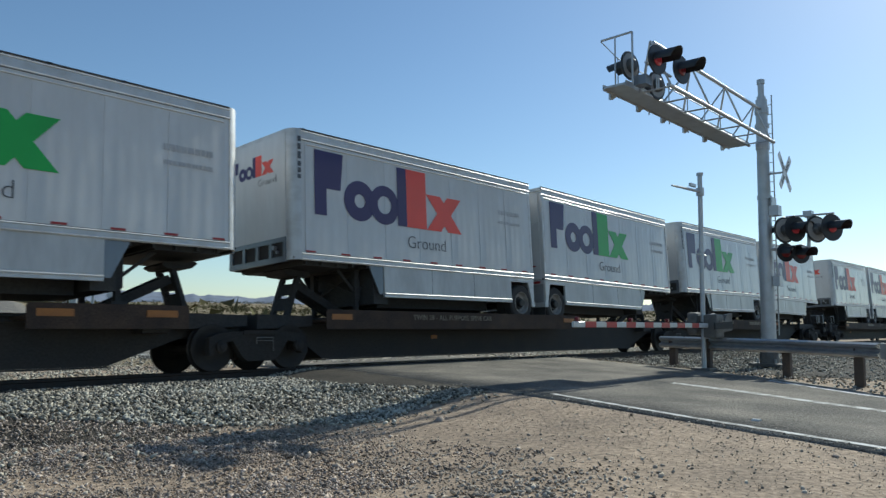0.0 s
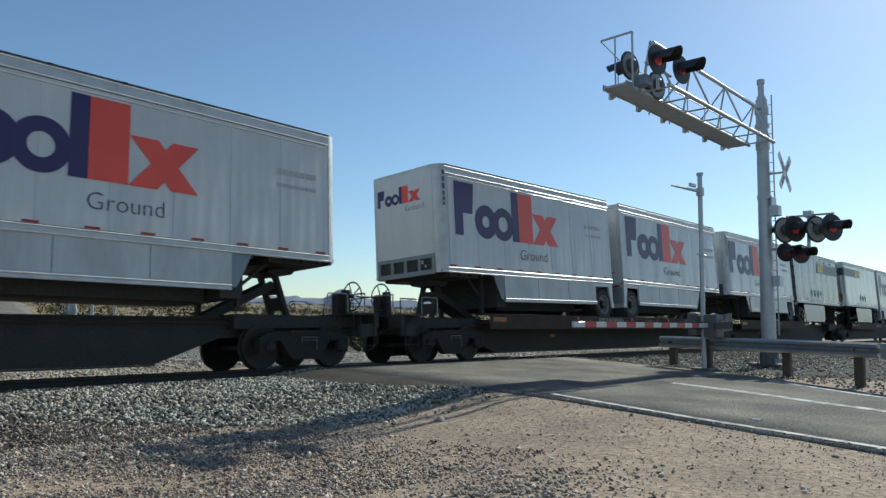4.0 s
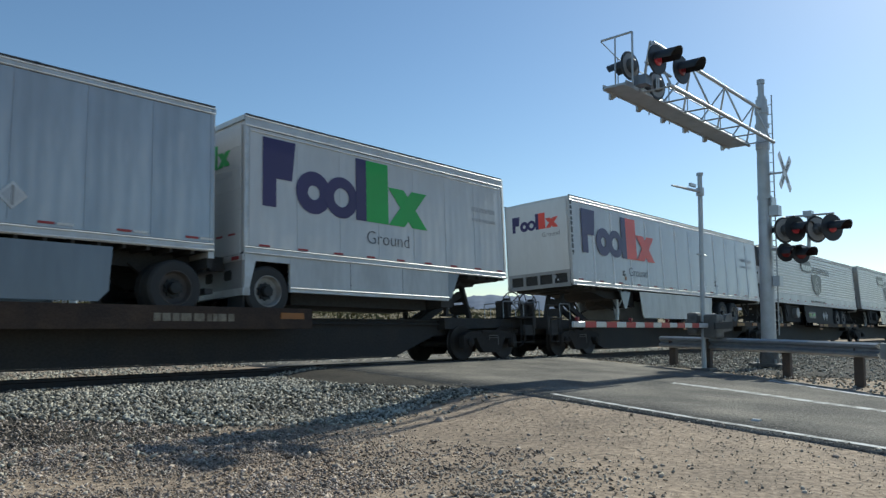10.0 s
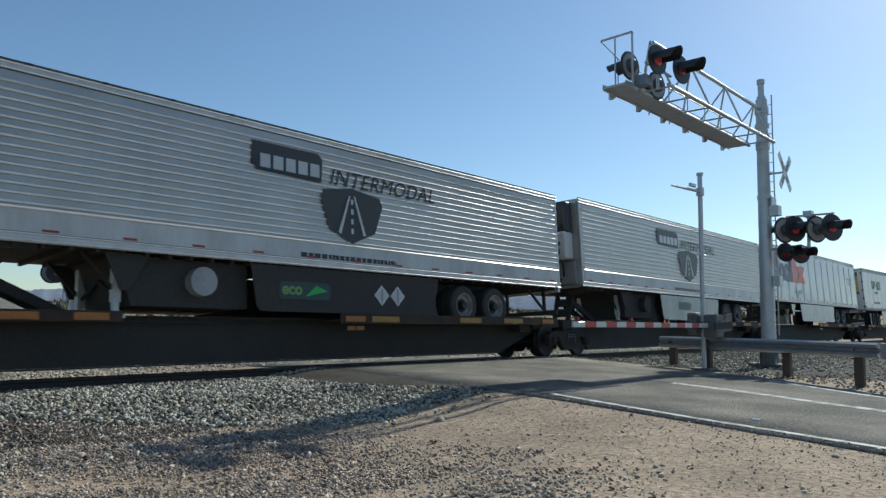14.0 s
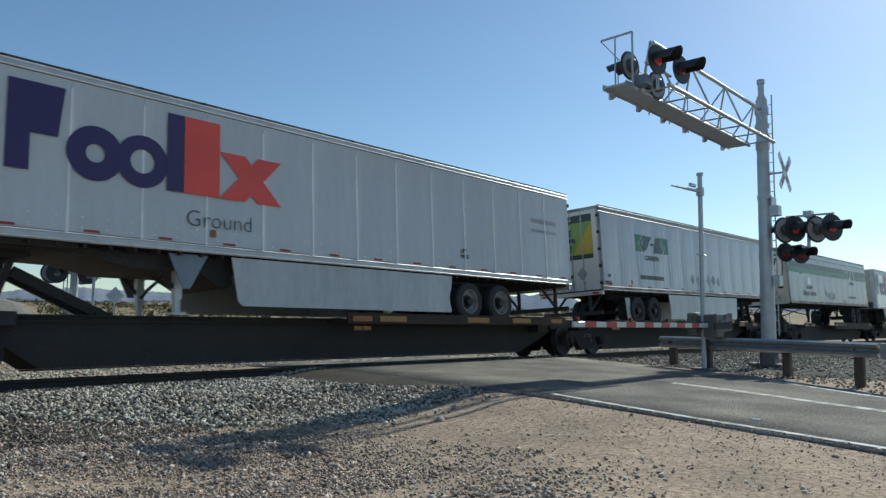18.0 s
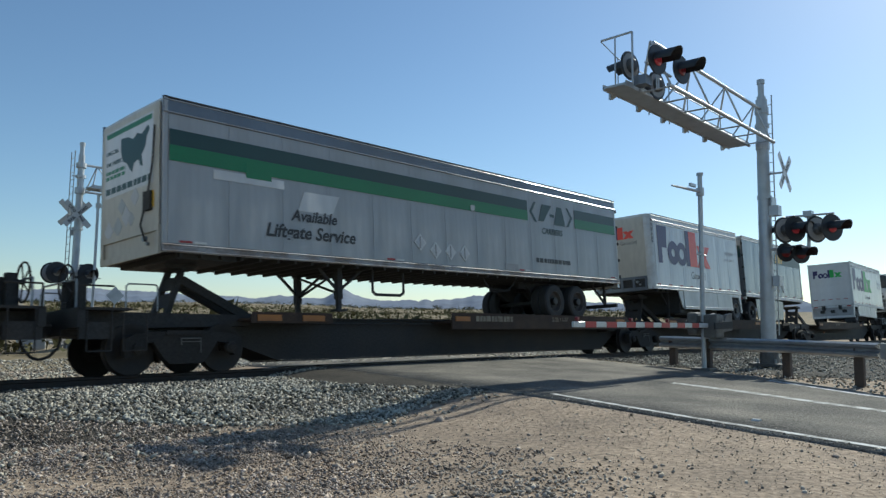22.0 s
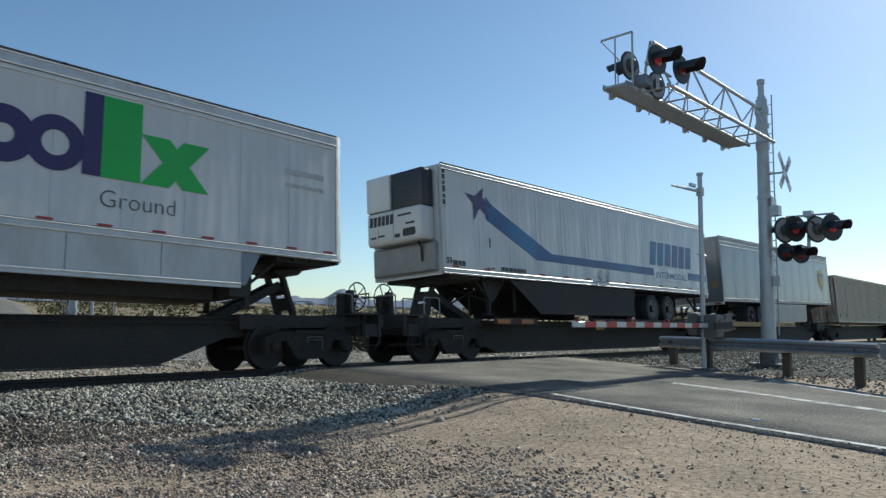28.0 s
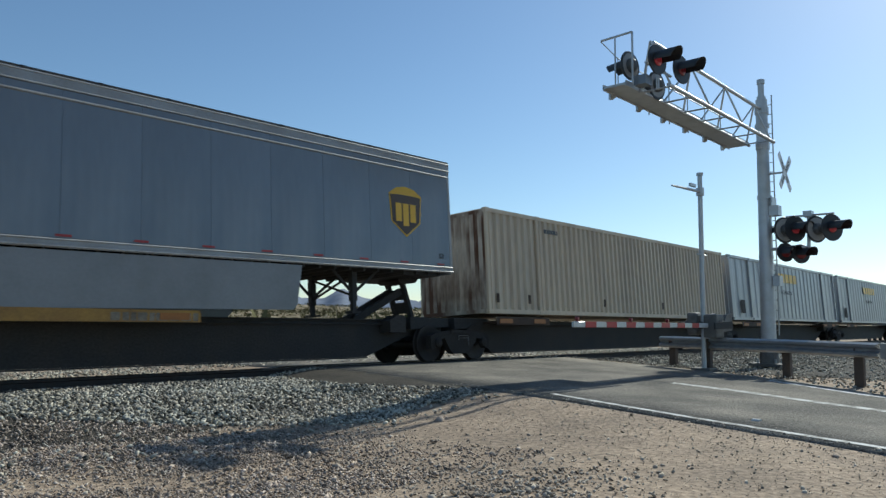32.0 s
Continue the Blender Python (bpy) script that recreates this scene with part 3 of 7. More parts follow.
def hitch_mesh():
    """A trailer hitch stand; its brace runs towards +x."""
    lean = lambda z: -0.24 + 0.34 * (z - 1.0)
    m = Mesh()
    for ya, yb in ((-0.33, -0.2), (0.2, 0.33)):
        m.prism([(lean(1.0) - 0.05, 1.0), (lean(1.0) + 0.05, 1.0), (lean(2.02) + 0.05, 2.02), (lean(2.02) - 0.05, 2.02)], "y", ya, yb)
    for z, h in ((1.0, 0.12), (1.24, 0.27), (1.58, 0.25), (1.95, 0.07)):
        m.prism([(lean(z) - 0.04, z), (lean(z) + 0.04, z), (lean(z + h) + 0.04, z + h), (lean(z + h) - 0.04, z + h)], "y", -0.2, 0.2)
    legs = [m.data("hitch_leg", BLACK_STEEL)]
    top = Mesh().prism([(-0.26, 2.0), (0.24, 1.97), (0.36, 2.03), (0.31, 2.08), (0.0, 2.11), (-0.28, 2.13), (-0.38, 2.10)], "y", -0.38, 0.38).data("hitch_head", BLACK_STEEL)
    brace = Mesh()
    for sy in (-0.2, 0.2):
        brace.bar((0.12, sy, 1.78), (1.62, sy, 1.06), 0.10, 0.17)
    brace.box(1.45, 1.75, -0.3, 0.3, 1.0, 1.12)
    return legs, top, brace.data("hitch_brace", BLACK_STEEL)


HITCH = hitch_mesh()


def hitch(e, x, way):
    at = Matrix.Translation((x, 0, 0)) @ Matrix.Rotation(0 if way > 0 else math.pi, 4, "Z")
    for lg in HITCH[0]:
        part("hitch_leg", lg, None, e, "dark steel stand with slots", at=at)
    part("hitch_head", HITCH[1], None, e, at=at)
    part("hitch_brace", HITCH[2], None, e, at=at)


REFL_Y = Mesh().box(-0.28, 0.28, -0.006, 0.006, -0.06, 0.06).data("reflector", ORANGE)
REFL_S = Mesh().box(-0.11, 0.11, -0.006, 0.006, -0.045, 0.045).data("reflector", ORANGE)
REFL_M = Mesh().box(-0.22, 0.22, -0.006, 0.006, -0.05, 0.05).data("reflector", ORANGE)
DECK_MARK = Mesh().box(-0.42, 0.42, -0.004, 0.004, -0.065, 0.065).data("deck_mark", YELLOW_STEEL)


def hand_wheel():
    m = Mesh().turn([(0.33, -0.02), (0.35, 0), (0.33, 0.02), (0.31, 0), (0.33, -0.02)], (0, 0, 0), (1, 0, 0), 20)
    for k in range(5):
        a = k * 1.2566
        m.rod((0, 0, 0), (0, 0.32 * math.cos(a), 0.32 * math.sin(a)), 0.014, 5)
    m.rod((-0.06, 0, 0), (0.03, 0, 0), 0.04, 8)
    return m.data("brake_wheel", BLACK_STEEL)


WHEEL_HAND = hand_wheel()
RAIL_LOOP = Mesh().path([(-0.28, 0, 1.0), (-0.28, 0, 1.42), (-0.24, 0, 1.46), (0.24, 0, 1.46), (0.28, 0, 1.42), (0.28, 0, 1.0)], 0.014).data("grab_rail", GALV)


def platform(a, b, decks, hitches=(), start=False, end=False, words=(), plate=None, marks=(), label="black spine car platform with rusty brown wheel decks"):
    """One spine car platform between truck centres a and b. decks: (from, to, top). hitches: (place, way the brace runs)."""
    e = thing("spine_car_platform", a, label, "rail car", "platforms of the train")
    L = b - a
    tail, top_in = (2.1, 1.2) if 190 < a < 200 else (3.0, 1.65) if end else (2.75, 1.4)
    over = 1.95 if a < 320 else 1.5
    x0, x1 = (-over if start else 0.12), (L + over if end else L - 0.12)
    pts = [(x0, 0.70), (x0, 1.02), (x1, 1.02), (x1, 0.70), (L - top_in, 0.64), (L - tail, 0.17), (2.35 if start else 1.95, 0.17), (1.05 if start else 1.3, 0.62)]
    part("centre_sill", Mesh().prism(pts, "y", -0.52, 0.52), BLACK_STEEL, e)
    flange = Mesh()
    flange.box(1.3, L - 1.3, -0.60, 0.60, 1.022, 1.05)
    flange.box(2.4 if start else 2.0, L - tail, -0.60, 0.60, 0.14, 0.168)
    part("sill_flange", flange, BLACK_STEEL, e)
    for q0, q1, out in ((x0, 1.5, start), (L - 1.5, x1, end)):
        lo = Mesh().prism([(q0, 0.80), (q0, 1.10), (q1, 1.08), (q1, 0.86)], "y", -0.78, 0.78)
        part("end_deck", lo, BLACK_STEEL, e)
    for d0, d1, top in decks:
        u0, u1 = d0 - a, d1 - a
        body = Mesh()
        for sy in (-1, 1):
            ya, yb = (-1.24, -0.46) if sy < 0 else (0.46, 1.24)
            body.box(u0, u1, ya, yb, 0.95, 1.0)
        part("wheel_deck", body, BROWN_STEEL, e, "rusty tread deck")
        for sy in (-1, 1):
            lo = 0.78 if top > 1.15 else 0.90
            w = Mesh().prism([(u0, lo), (u0, top - 0.03), (u0 + 0.04, top), (u1 - 0.04, top), (u1, top - 0.03), (u1, lo)], "y", sy * 1.242, sy * 1.262)
            w.box(u0, u1, min(sy * 1.262, sy * 1.20), max(sy * 1.262, sy * 1.20), top, top + 0.012)
            part("side_plate", w, plate or BROWN_STEEL, e)
        for xx in (u0 + 0.42, u1 - 0.5):
            part("reflector", REFL_Y, None, e, "orange reflector strip", at=Matrix.Translation((xx, -1.27, (0.9 + top) / 2)))
        if u1 - u0 > 6 and top < 1.15:
            for q in (0.30, 0.56):
                part("hanging_reflector", REFL_S, None, e, "small orange reflector", at=Matrix.Translation((u0 + q, -1.25, 0.80)))
        if u1 - u0 > 6 and top < 1.15 and plate is None and not marks:
            for q in (0.16, 0.52, 0.74):
                part("deck_mark", DECK_MARK, None, e, "worn yellow painted patch", at=Matrix.Translation((u0 + (u1 - u0) * q, -1.268, (0.9 + top) / 2)))
    for place in marks:
        part("reflector", REFL_M, None, e, "worn orange reflector strip", at=Matrix.Translation((place - a, -1.268, 0.985)))
    for h, way in hitches:
        hitch(e, h - a, way)
    for key, place, z, *wide in words:
        if key == "mark":
            w = wide[0] if wide else 1.6
            bars(e, place - a, z, w, 0.14, FADED, bits=round(w * 5.6), y=-1.264)
        else:
            write(key, e, place - a, z, FADED, -1.266)
    stop = Mesh().prism([(L - 2.3, 0.72), (L - 1.78, 0.72), (L - 1.78, 1.08), (L - 1.86, 1.13), (L - 2.05, 1.13), (L - 2.3, 1.0)], "y", -0.90, -0.53)
    if not end:
        part("deck_stop", stop, BLACK_STEEL, e)
    if decks and decks[0][2] == T28:
        part("sill_reflector", REFL_S, None, e, "small orange reflector", at=Matrix.Translation((L * 0.30, -0.526, 0.62)))
    part("air_pipe", Mesh().path([(0.6, -0.62, 0.93), (L - 0.6, -0.62, 0.93)], 0.02), BLACK_STEEL, e)
    for on, xx, way in ((start, x0, -1), (end, x1, 1)):
        if not on:
            continue
        m = Mesh().rbox(*sorted((xx, xx + way * 0.15)), -0.11, 0.11, 0.72, 0.92, 0.03)
        m.prism([(xx + way * 0.1, -0.16), (xx + way * 0.2, -0.2), (xx + way * 0.23, -0.1), (xx + way * 0.22, 0.12), (xx + way * 0.15, 0.18)], "z", 0.68, 0.96)
        part("coupler", m, BLACK_STEEL, e, "cast steel knuckle coupler")
        hose = [(xx - way * 0.1, -0.3, 0.8), (xx - way * 0.05, -0.32, 0.52), (xx + way * 0.1, -0.3, 0.36), (xx + way * 0.23, -0.28, 0.32)]
        part("air_hose", Mesh().path(hose, 0.025), RUBBER, e)
        part("end_sill", Mesh().box(*sorted((xx, xx - way * 0.12)), -1.2, 1.2, 0.82, 1.12), BLACK_STEEL, e)
        for q in (0.15, 0.75):
            part("ladder_step", Mesh().path([(xx - way * q, -1.2, 1.1), (xx - way * q, -1.2, 0.42), (xx - way * (q + 0.4), -1.2, 0.42), (xx - way * (q + 0.4), -1.2, 1.1)], 0.013), BLACK_STEEL, e)
        part("end_bracket", Mesh().box(xx - way * 0.32 - 0.28, xx - way * 0.32 + 0.28, -1.18, -1.10, 0.62, 0.9).path([(xx - way * 0.05, -1.15, 0.65), (xx - way * 0.05, -1.15, 1.5), (xx - way * 0.6, -1.15, 1.5)], 0.016), BLACK_STEEL, e)
        part("grab_rail", RAIL_LOOP, None, e, at=Matrix.Translation((xx - way * 1.1, -1.1, 0.1)))
        part("grab_rail", RAIL_LOOP, None, e, at=Matrix.Translation((xx - way * 0.5, 1.1, 0.1)))
        stand = Mesh().box(xx - way * 0.3 - 0.07, xx - way * 0.3 + 0.07, -0.50, -0.34, 1.1, 1.72)
        stand.rbox(xx - way * 0.3 - 0.17, xx - way * 0.3 + 0.17, -0.34, -0.12, 1.14, 1.66, 0.04, "y")
        part("brake_stand", stand, BLACK_STEEL, e, "black brake stand with its gear housing")
        part("end_platform", Mesh().box(*sorted((xx - way * 0.02, xx - way * 0.9)), -1.2, 1.2, 1.10, 1.14), BLACK_STEEL, e)
        part("stand_rail", Mesh().path([(xx - way * 0.1, -0.85, 1.14), (xx - way * 0.1, -0.85, 1.62), (xx - way * 0.1, 0.6, 1.62), (xx - way * 0.1, 0.6, 1.14)], 0.018), GALV, e)
        part("brake_wheel", WHEEL_HAND, None, e, "spoked hand brake wheel", at=Matrix.Translation((xx - way * 0.3 + way * 0.2, -0.42, 1.58)))
    return e


# ---------------------------------------------------------------- trailers
Y0 = -1.27
name_of = lambda e: e.name.split(".")[0]


def tyre_data():
    t = Mesh().turn([(0.30, 0.0), (0.36, -0.02), (0.47, -0.01), (0.505, 0.03), (0.505, 0.22), (0.47, 0.26), (0.36, 0.27), (0.30, 0.25)], (0, 0, 0), (0, 1, 0), 32)
    rim = Mesh().turn([(0.31, 0.0), (0.315, -0.012), (0.30, -0.015), (0.285, 0.02), (0.27, 0.10), (0.20, 0.125), (0.13, 0.12), (0.13, 0.10), (0.0, 0.10)], (0, 0, 0), (0, 1, 0), 28)
    hub = Mesh().turn([(0.115, 0.10), (0.115, 0.0), (0.10, -0.03), (0.0, -0.035)], (0, 0, 0), (0, 1, 0), 16)
    hub.prism([((0.15 + 0.035 * (k % 2)) * math.cos(k * math.pi / 10), (0.15 + 0.035 * (k % 2)) * math.sin(k * math.pi / 10)) for k in range(20)], "y", 0.085, 0.125)
    return t.data("tyre", RUBBER, True), rim.data("rim", RIM, True), hub.data("hub", HUB)


TYRE, RIM_ME, HUB_ME = tyre_data()
RIM_D_ME = RIM_ME.copy()
RIM_D_ME.materials.clear()
RIM_D_ME.materials.append(RIM_DARK)


def axle(e, x, z=1.5, rim=None):
    part("axle", Mesh().rod((x, -0.95, z), (x, 0.95, z), 0.065, 10), DARK_UNDER, e)
    for sy in (-1, 1):
        for k, off in enumerate((1.215, 0.92)):
            at = Matrix.Translation((x, sy * off, z)) @ Matrix.Rotation(0 if sy < 0 else math.pi, 4, "Z")
            t = part("tyre", TYRE, None, e, at=at)
            if k == 0:
                part("rim", rim or RIM_ME, None, t)
                part("hub", HUB_ME, None, t)
    for ya in (-0.62, 0.5):
        part("spring_hanger", Mesh().prism([(x - 0.6, 1.98), (x + 0.6, 1.98), (x + 0.15, 1.62), (x - 0.15, 1.62)], "y", ya, ya + 0.12), DARK_UNDER, e)


def landing_gear(e, x, z=2.1, foot=1.16, leg_mat=None):
    for sy in (-0.75, 0.75):
        m = Mesh().box(x - 0.07, x + 0.07, sy - 0.07, sy + 0.07, foot + 0.28, z)
        m.box(x - 0.05, x + 0.05, sy - 0.05, sy + 0.05, foot + 0.05, foot + 0.3)
        m.box(x - 0.14, x + 0.14, sy - 0.12, sy + 0.12, foot, foot + 0.05)
        part("landing_leg", m, leg_mat or DARK_UNDER, e)
    for sy in (-0.75, 0.75):
        part("landing_brace", Mesh().bar((x, -sy, z - 0.1), (x, sy, foot + 0.4), 0.03, 0.05), DARK_UNDER, e)
        part("landing_brace", Mesh().bar((x, sy, foot + 0.45), (x + 0.75, sy, z), 0.04, 0.06), leg_mat or DARK_UNDER, e)
        part("landing_brace", Mesh().bar((x, sy, foot + 0.45), (x - 0.6, sy, z), 0.04, 0.06), DARK_UNDER, e)


STRIP_R = Mesh().box(-0.125, 0.125, -0.003, 0.003, -0.02, 0.02).data("reflector", RED_REFL)
STRIP_W = Mesh().box(-0.125, 0.125, -0.003, 0.003, -0.02, 0.02).data("reflector", WHITE_REFL)


def strips(e, L, z, n, white=True, y=Y0):
    for k in range(n):
        x = 0.45 + (L - 0.9) * k / (n - 1)
        part("reflector", STRIP_R, None, e, "red reflector strip", at=Matrix.Translation((x, y - 0.012, z)))
        if white:
            part("reflector", STRIP_W, None, e, "white reflector strip", at=Matrix.Translation((x + 0.29, y - 0.012, z)))


def each(name, shapes, material, parent, label=""):
    for shape in shapes:
        part(name, shape, material, parent, label)


def bars(e, x, z, w, h, material, rows=1, gap=1.7, y=-1.284, face="side", bits=7, name="marking"):
    """Plain bars in place of small writing."""
    m = Mesh()
    rnd = random.Random(int(x * 100 + z * 10))
    for r in range(rows):
        u = 0.0
        while u < w - 0.02:
            d = min(w - u, w / bits * rnd.uniform(0.6, 1.5))
            if face == "side":
                m.box(x + u, x + u + d * 0.8, y - 0.002, y, z - r * h * gap, z - r * h * gap + h)
            elif face == "up":
                m.box(x, x + h, y - 0.002, y, z - u - d * 0.75, z - u)
            else:
                m.box(y - 0.002, y, x - u - d * 0.8, x - u, z - r * h * gap, z - r * h * gap + h)
            u += d
    return part(name, m, material, e)


def emblem(e, x, z, w, h, tint, y=-1.2835, face="side"):
    """The haulier's mark as plain shapes: dark shapes first, then two in the second colour."""
    def put(mesh, material):
        me = mesh.data("emblem", material)
        if face == "side":
            part("emblem", me, None, e, at=Matrix.Translation((x, y, z)))
        else:
            part("emblem", me, None, e, at=Matrix(((0, 1, 0, y), (-1, 0, 0, x), (0, 0, 1, z), (0, 0, 0, 1))))
    t = 0.0025
    put(Mesh().prism([(0, 0), (0.068 * w, 0), (0.068 * w, 0.42 * h), (0.15 * w, 0.42 * h), (0.168 * w, h), (0, h)], "y", 0, -t), PURPLE)
    put(Mesh().ring(0.268 * w, 0.31 * h, 0.325 * h, 0.11 * h, 0, t), PURPLE)
    put(Mesh().ring(0.428 * w, 0.31 * h, 0.325 * h, 0.15 * h, 0, t + 0.0008), PURPLE)
    put(Mesh().box(0.517 * w, 0.581 * w, -t - 0.0016, 0, 0, h), PURPLE)
    put(Mesh().box(0.582 * w, 0.725 * w, -t, 0, 0, h), tint)
    put(Mesh().prism([(0.726 * w, 0.63 * h), (0.835 * w, 0.63 * h), (1.0 * w, 0.0), (0.891 * w, 0.0)], "y", 0, -t), tint)
    put(Mesh().prism([(0.726 * w, 0.0), (0.835 * w, 0.0), (1.0 * w, 0.63 * h), (0.891 * w, 0.63 * h)], "y", 0, -t - 0.0008), tint)


def bead(x0, x1, z, h=0.05, out=0.022, y=Y0):
    """A pressed moulding along the side, its upper slope turned to the sky."""
    return Mesh().prism([(y + 0.004, z), (y - out * 0.8, z + 0.12 * h), (y - out, z + 0.42 * h), (y - out * 0.45, z + 0.8 * h), (y + 0.004, z + h)], "x", x0, x1)


def round_plan(x0, x1, w, r, left):
    """Outline of a box seen from above, with the two corners at the nose rounded."""
    arc = [(r - r * math.cos(radians(a)), r - r * math.sin(radians(a))) for a in range(0, 91, 15)]
    near = [(x0 + px_, -w + q) for px_, q in arc] + [(x1, -w), (x1, w)] + [(x0 + px_, w - q) for px_, q in arc[::-1]]
    return near if left else [(x0 + x1 - px_, q) for px_, q in near]


def van_body(e, L, fx, nose_left, z0, z1, skin, n_panels, rail=ALU, post=ALU, roof=ALU, rear_kind="roll", ribs=0, seams=True, front_skin=None, top_h=0.16, low_rail=None, rnd=0.0):
    """Box body: core, roof, rails, posts, side panels, front wall and rear door. rnd: radius of the nose corners."""
    xa0, xb0 = (rnd, L) if nose_left else (0.0, L - rnd)
    gx = (lambda u: u) if nose_left else (lambda u: L - u)
    if rnd:
        part("box", Mesh().prism(round_plan(0.02, L - 0.02, -Y0 - 0.012, rnd, nose_left), "z", z0 + 0.05, z1 - 0.04), skin, e, smooth=True)
        for sy in (-1, 1):
            ring = [(rnd - (rnd + q) * math.cos(radians(a)), sy * (-Y0 - rnd + (rnd + q) * math.sin(radians(a)))) for q, row in ((0.006, range(0, 91, 10)), (-0.03, range(90, -1, -10))) for a in row]
            part("corner_column", Mesh().prism([(gx(px_), q) for px_, q in ring], "z", z0 + 0.01, z1 + 0.006), post, e, "pale rounded corner column", smooth=True)
        part("nose_cap", Mesh().box(*sorted((gx(-0.012), gx(0.03))), Y0 + rnd, -Y0 - rnd, z1 - 0.13, z1 + 0.01), rail, e)
    else:
        part("box", soft_box(0.02, L - 0.02, Y0 + 0.012, -Y0 - 0.012, z0 + 0.05, z1 - 0.04, 0.02, 1), skin, e)
    part("roof", Mesh().prism(round_plan(0.01, L - 0.03, -Y0 - 0.02, rnd, nose_left), "z", z1 - 0.05, z1 - 0.002) if rnd else Mesh().prism([(Y0 + 0.03, z1 - 0.05), (-Y0 - 0.03, z1 - 0.05), (-Y0 - 0.06, z1 - 0.005), (0, z1 + 0.01), (Y0 + 0.06, z1 - 0.005)], "x", 0.03, L - 0.03), roof, e)
    for sy in (-1, 1):
        yo, yi = sy * (-Y0 + 0.004), sy * (-Y0 - 0.03)
        part("top_rail", Mesh().prism([(yi, z1 - top_h), (yo, z1 - top_h), (yo, z1 - 0.03), (yo - sy * 0.025, z1 + 0.004), (yi, z1 + 0.004)], "x", xa0, xb0), rail, e)
        cap = Mesh()
        for k in range(int((L - rnd) / 1.22)):
            cap.box(xa0 + k * 1.22 + 0.02, xa0 + k * 1.22 + 0.10, *sorted((yo + sy * 0.007, yo - sy * 0.03)), z1 - 0.008, z1 + 0.02)
        part("cap_joint", cap, BLACK_V, e)["kind"] = "stuff"
        part("roof_edge", Mesh().box(xa0, xb0, *sorted((yo + sy * 0.004, yo - sy * 0.03)), z1 - 0.004, z1 + 0.016), ROOF_EDGE, e)
        lo = Mesh().prism([(yi, z0), (yo, z0), (yo + sy * 0.006, z0 + 0.02), (yo + sy * 0.006, z0 + 0.13), (yo, z0 + 0.15), (yi, z0 + 0.15)], "x", xa0, xb0)
        part("bottom_rail", lo, low_rail or rail, e)
        for xa, xb in [q for q, nose in (((0.0, 0.10), nose_left), ((L - 0.10, L), not nose_left)) if not (rnd and nose)]:
            part("corner_post", Mesh().rbox(xa - 0.004, xb + 0.004, min(yi, yo + sy * 0.004), max(yi, yo + sy * 0.004), z0, z1 - 0.01, 0.02, "z"), post, e)
    for zz in (z0 + 0.150, z1 - top_h - 0.006):
        part("rail_seam", Mesh().box(xa0 + 0.1, xb0 - 0.1, Y0 - 0.008, Y0 + 0.01, zz, zz + 0.012), GREY_V, e)
    if seams:
        w = (xb0 - xa0 - 0.2) / n_panels
        pm = Mesh().box(0.003, w - 0.003, -0.006, 0, z0 + 0.155, z1 - 0.165).data("side_panel", skin)
        for k in range(n_panels):
            part("side_panel", pm, None, e, at=Matrix.Translation((xa0 + 0.1 + k * w, Y0 + 0.004, 0)))
    if ribs:
        w = (L - 0.2) / ribs
        rm = Mesh().prism([(-0.055, Y0 - 0.001), (-0.045, Y0 - 0.012), (-0.02, Y0 - 0.012), (-0.015, Y0 - 0.026), (0.03, Y0 - 0.026), (0.038, Y0 - 0.012), (0.055, Y0 - 0.012), (0.06, Y0 - 0.001)] if e.location.x < 150 else [(-0.02, Y0 - 0.001), (-0.015, Y0 - 0.022), (0.018, Y0 - 0.022), (0.024, Y0 - 0.001)], "z", z0 + 0.15, z1 - 0.30).data("side_post", RIB)
        bolts = Mesh()
        for k in range(3 * ribs):
            for z in (z0 + 0.24, z0 + 0.42):
                bolts.rod((0.35 + k * (L - 0.7) / (3 * ribs - 1), Y0 - 0.001, z), (0.35 + k * (L - 0.7) / (3 * ribs - 1), Y0 - 0.016, z), 0.016, 6)
        part("bolt_row", bolts, RIB, e)["kind"] = "stuff"
        for k in range(1, ribs):
            part("side_post", rm, None, e, "riveted upright side post", at=Matrix.Translation((0.1 + k * w, 0, 0)))
    rv = Mesh()
    step = 0.18
    for k in range(int((L - 0.3 - rnd) / step)):
        for z in (z0 + 0.035, z0 + 0.115, z1 - 0.1):
            rv.box(xa0 + 0.15 + k * step - 0.008, xa0 + 0.15 + k * step + 0.008, Y0 - 0.014, Y0 - 0.008, z - 0.008, z + 0.008)
    part("rivet_row", rv, rail, e)["kind"] = "stuff"
    part("top_bead", bead(xa0, xb0, z1 - top_h + 0.0, 0.045, 0.022), rail, e, "bright pressed moulding")
    part("top_bead", bead(xa0, xb0, z1 - 0.062, 0.04, 0.016), rail, e, "bright pressed moulding")
    for zz, hh, oo in ((z0 + 0.005, 0.05, 0.026), (z0 + 0.115, 0.045, 0.024)):
        part("bottom_bead", bead(xa0, xb0, zz, hh, oo), low_rail or rail, e, "pressed rub rail")
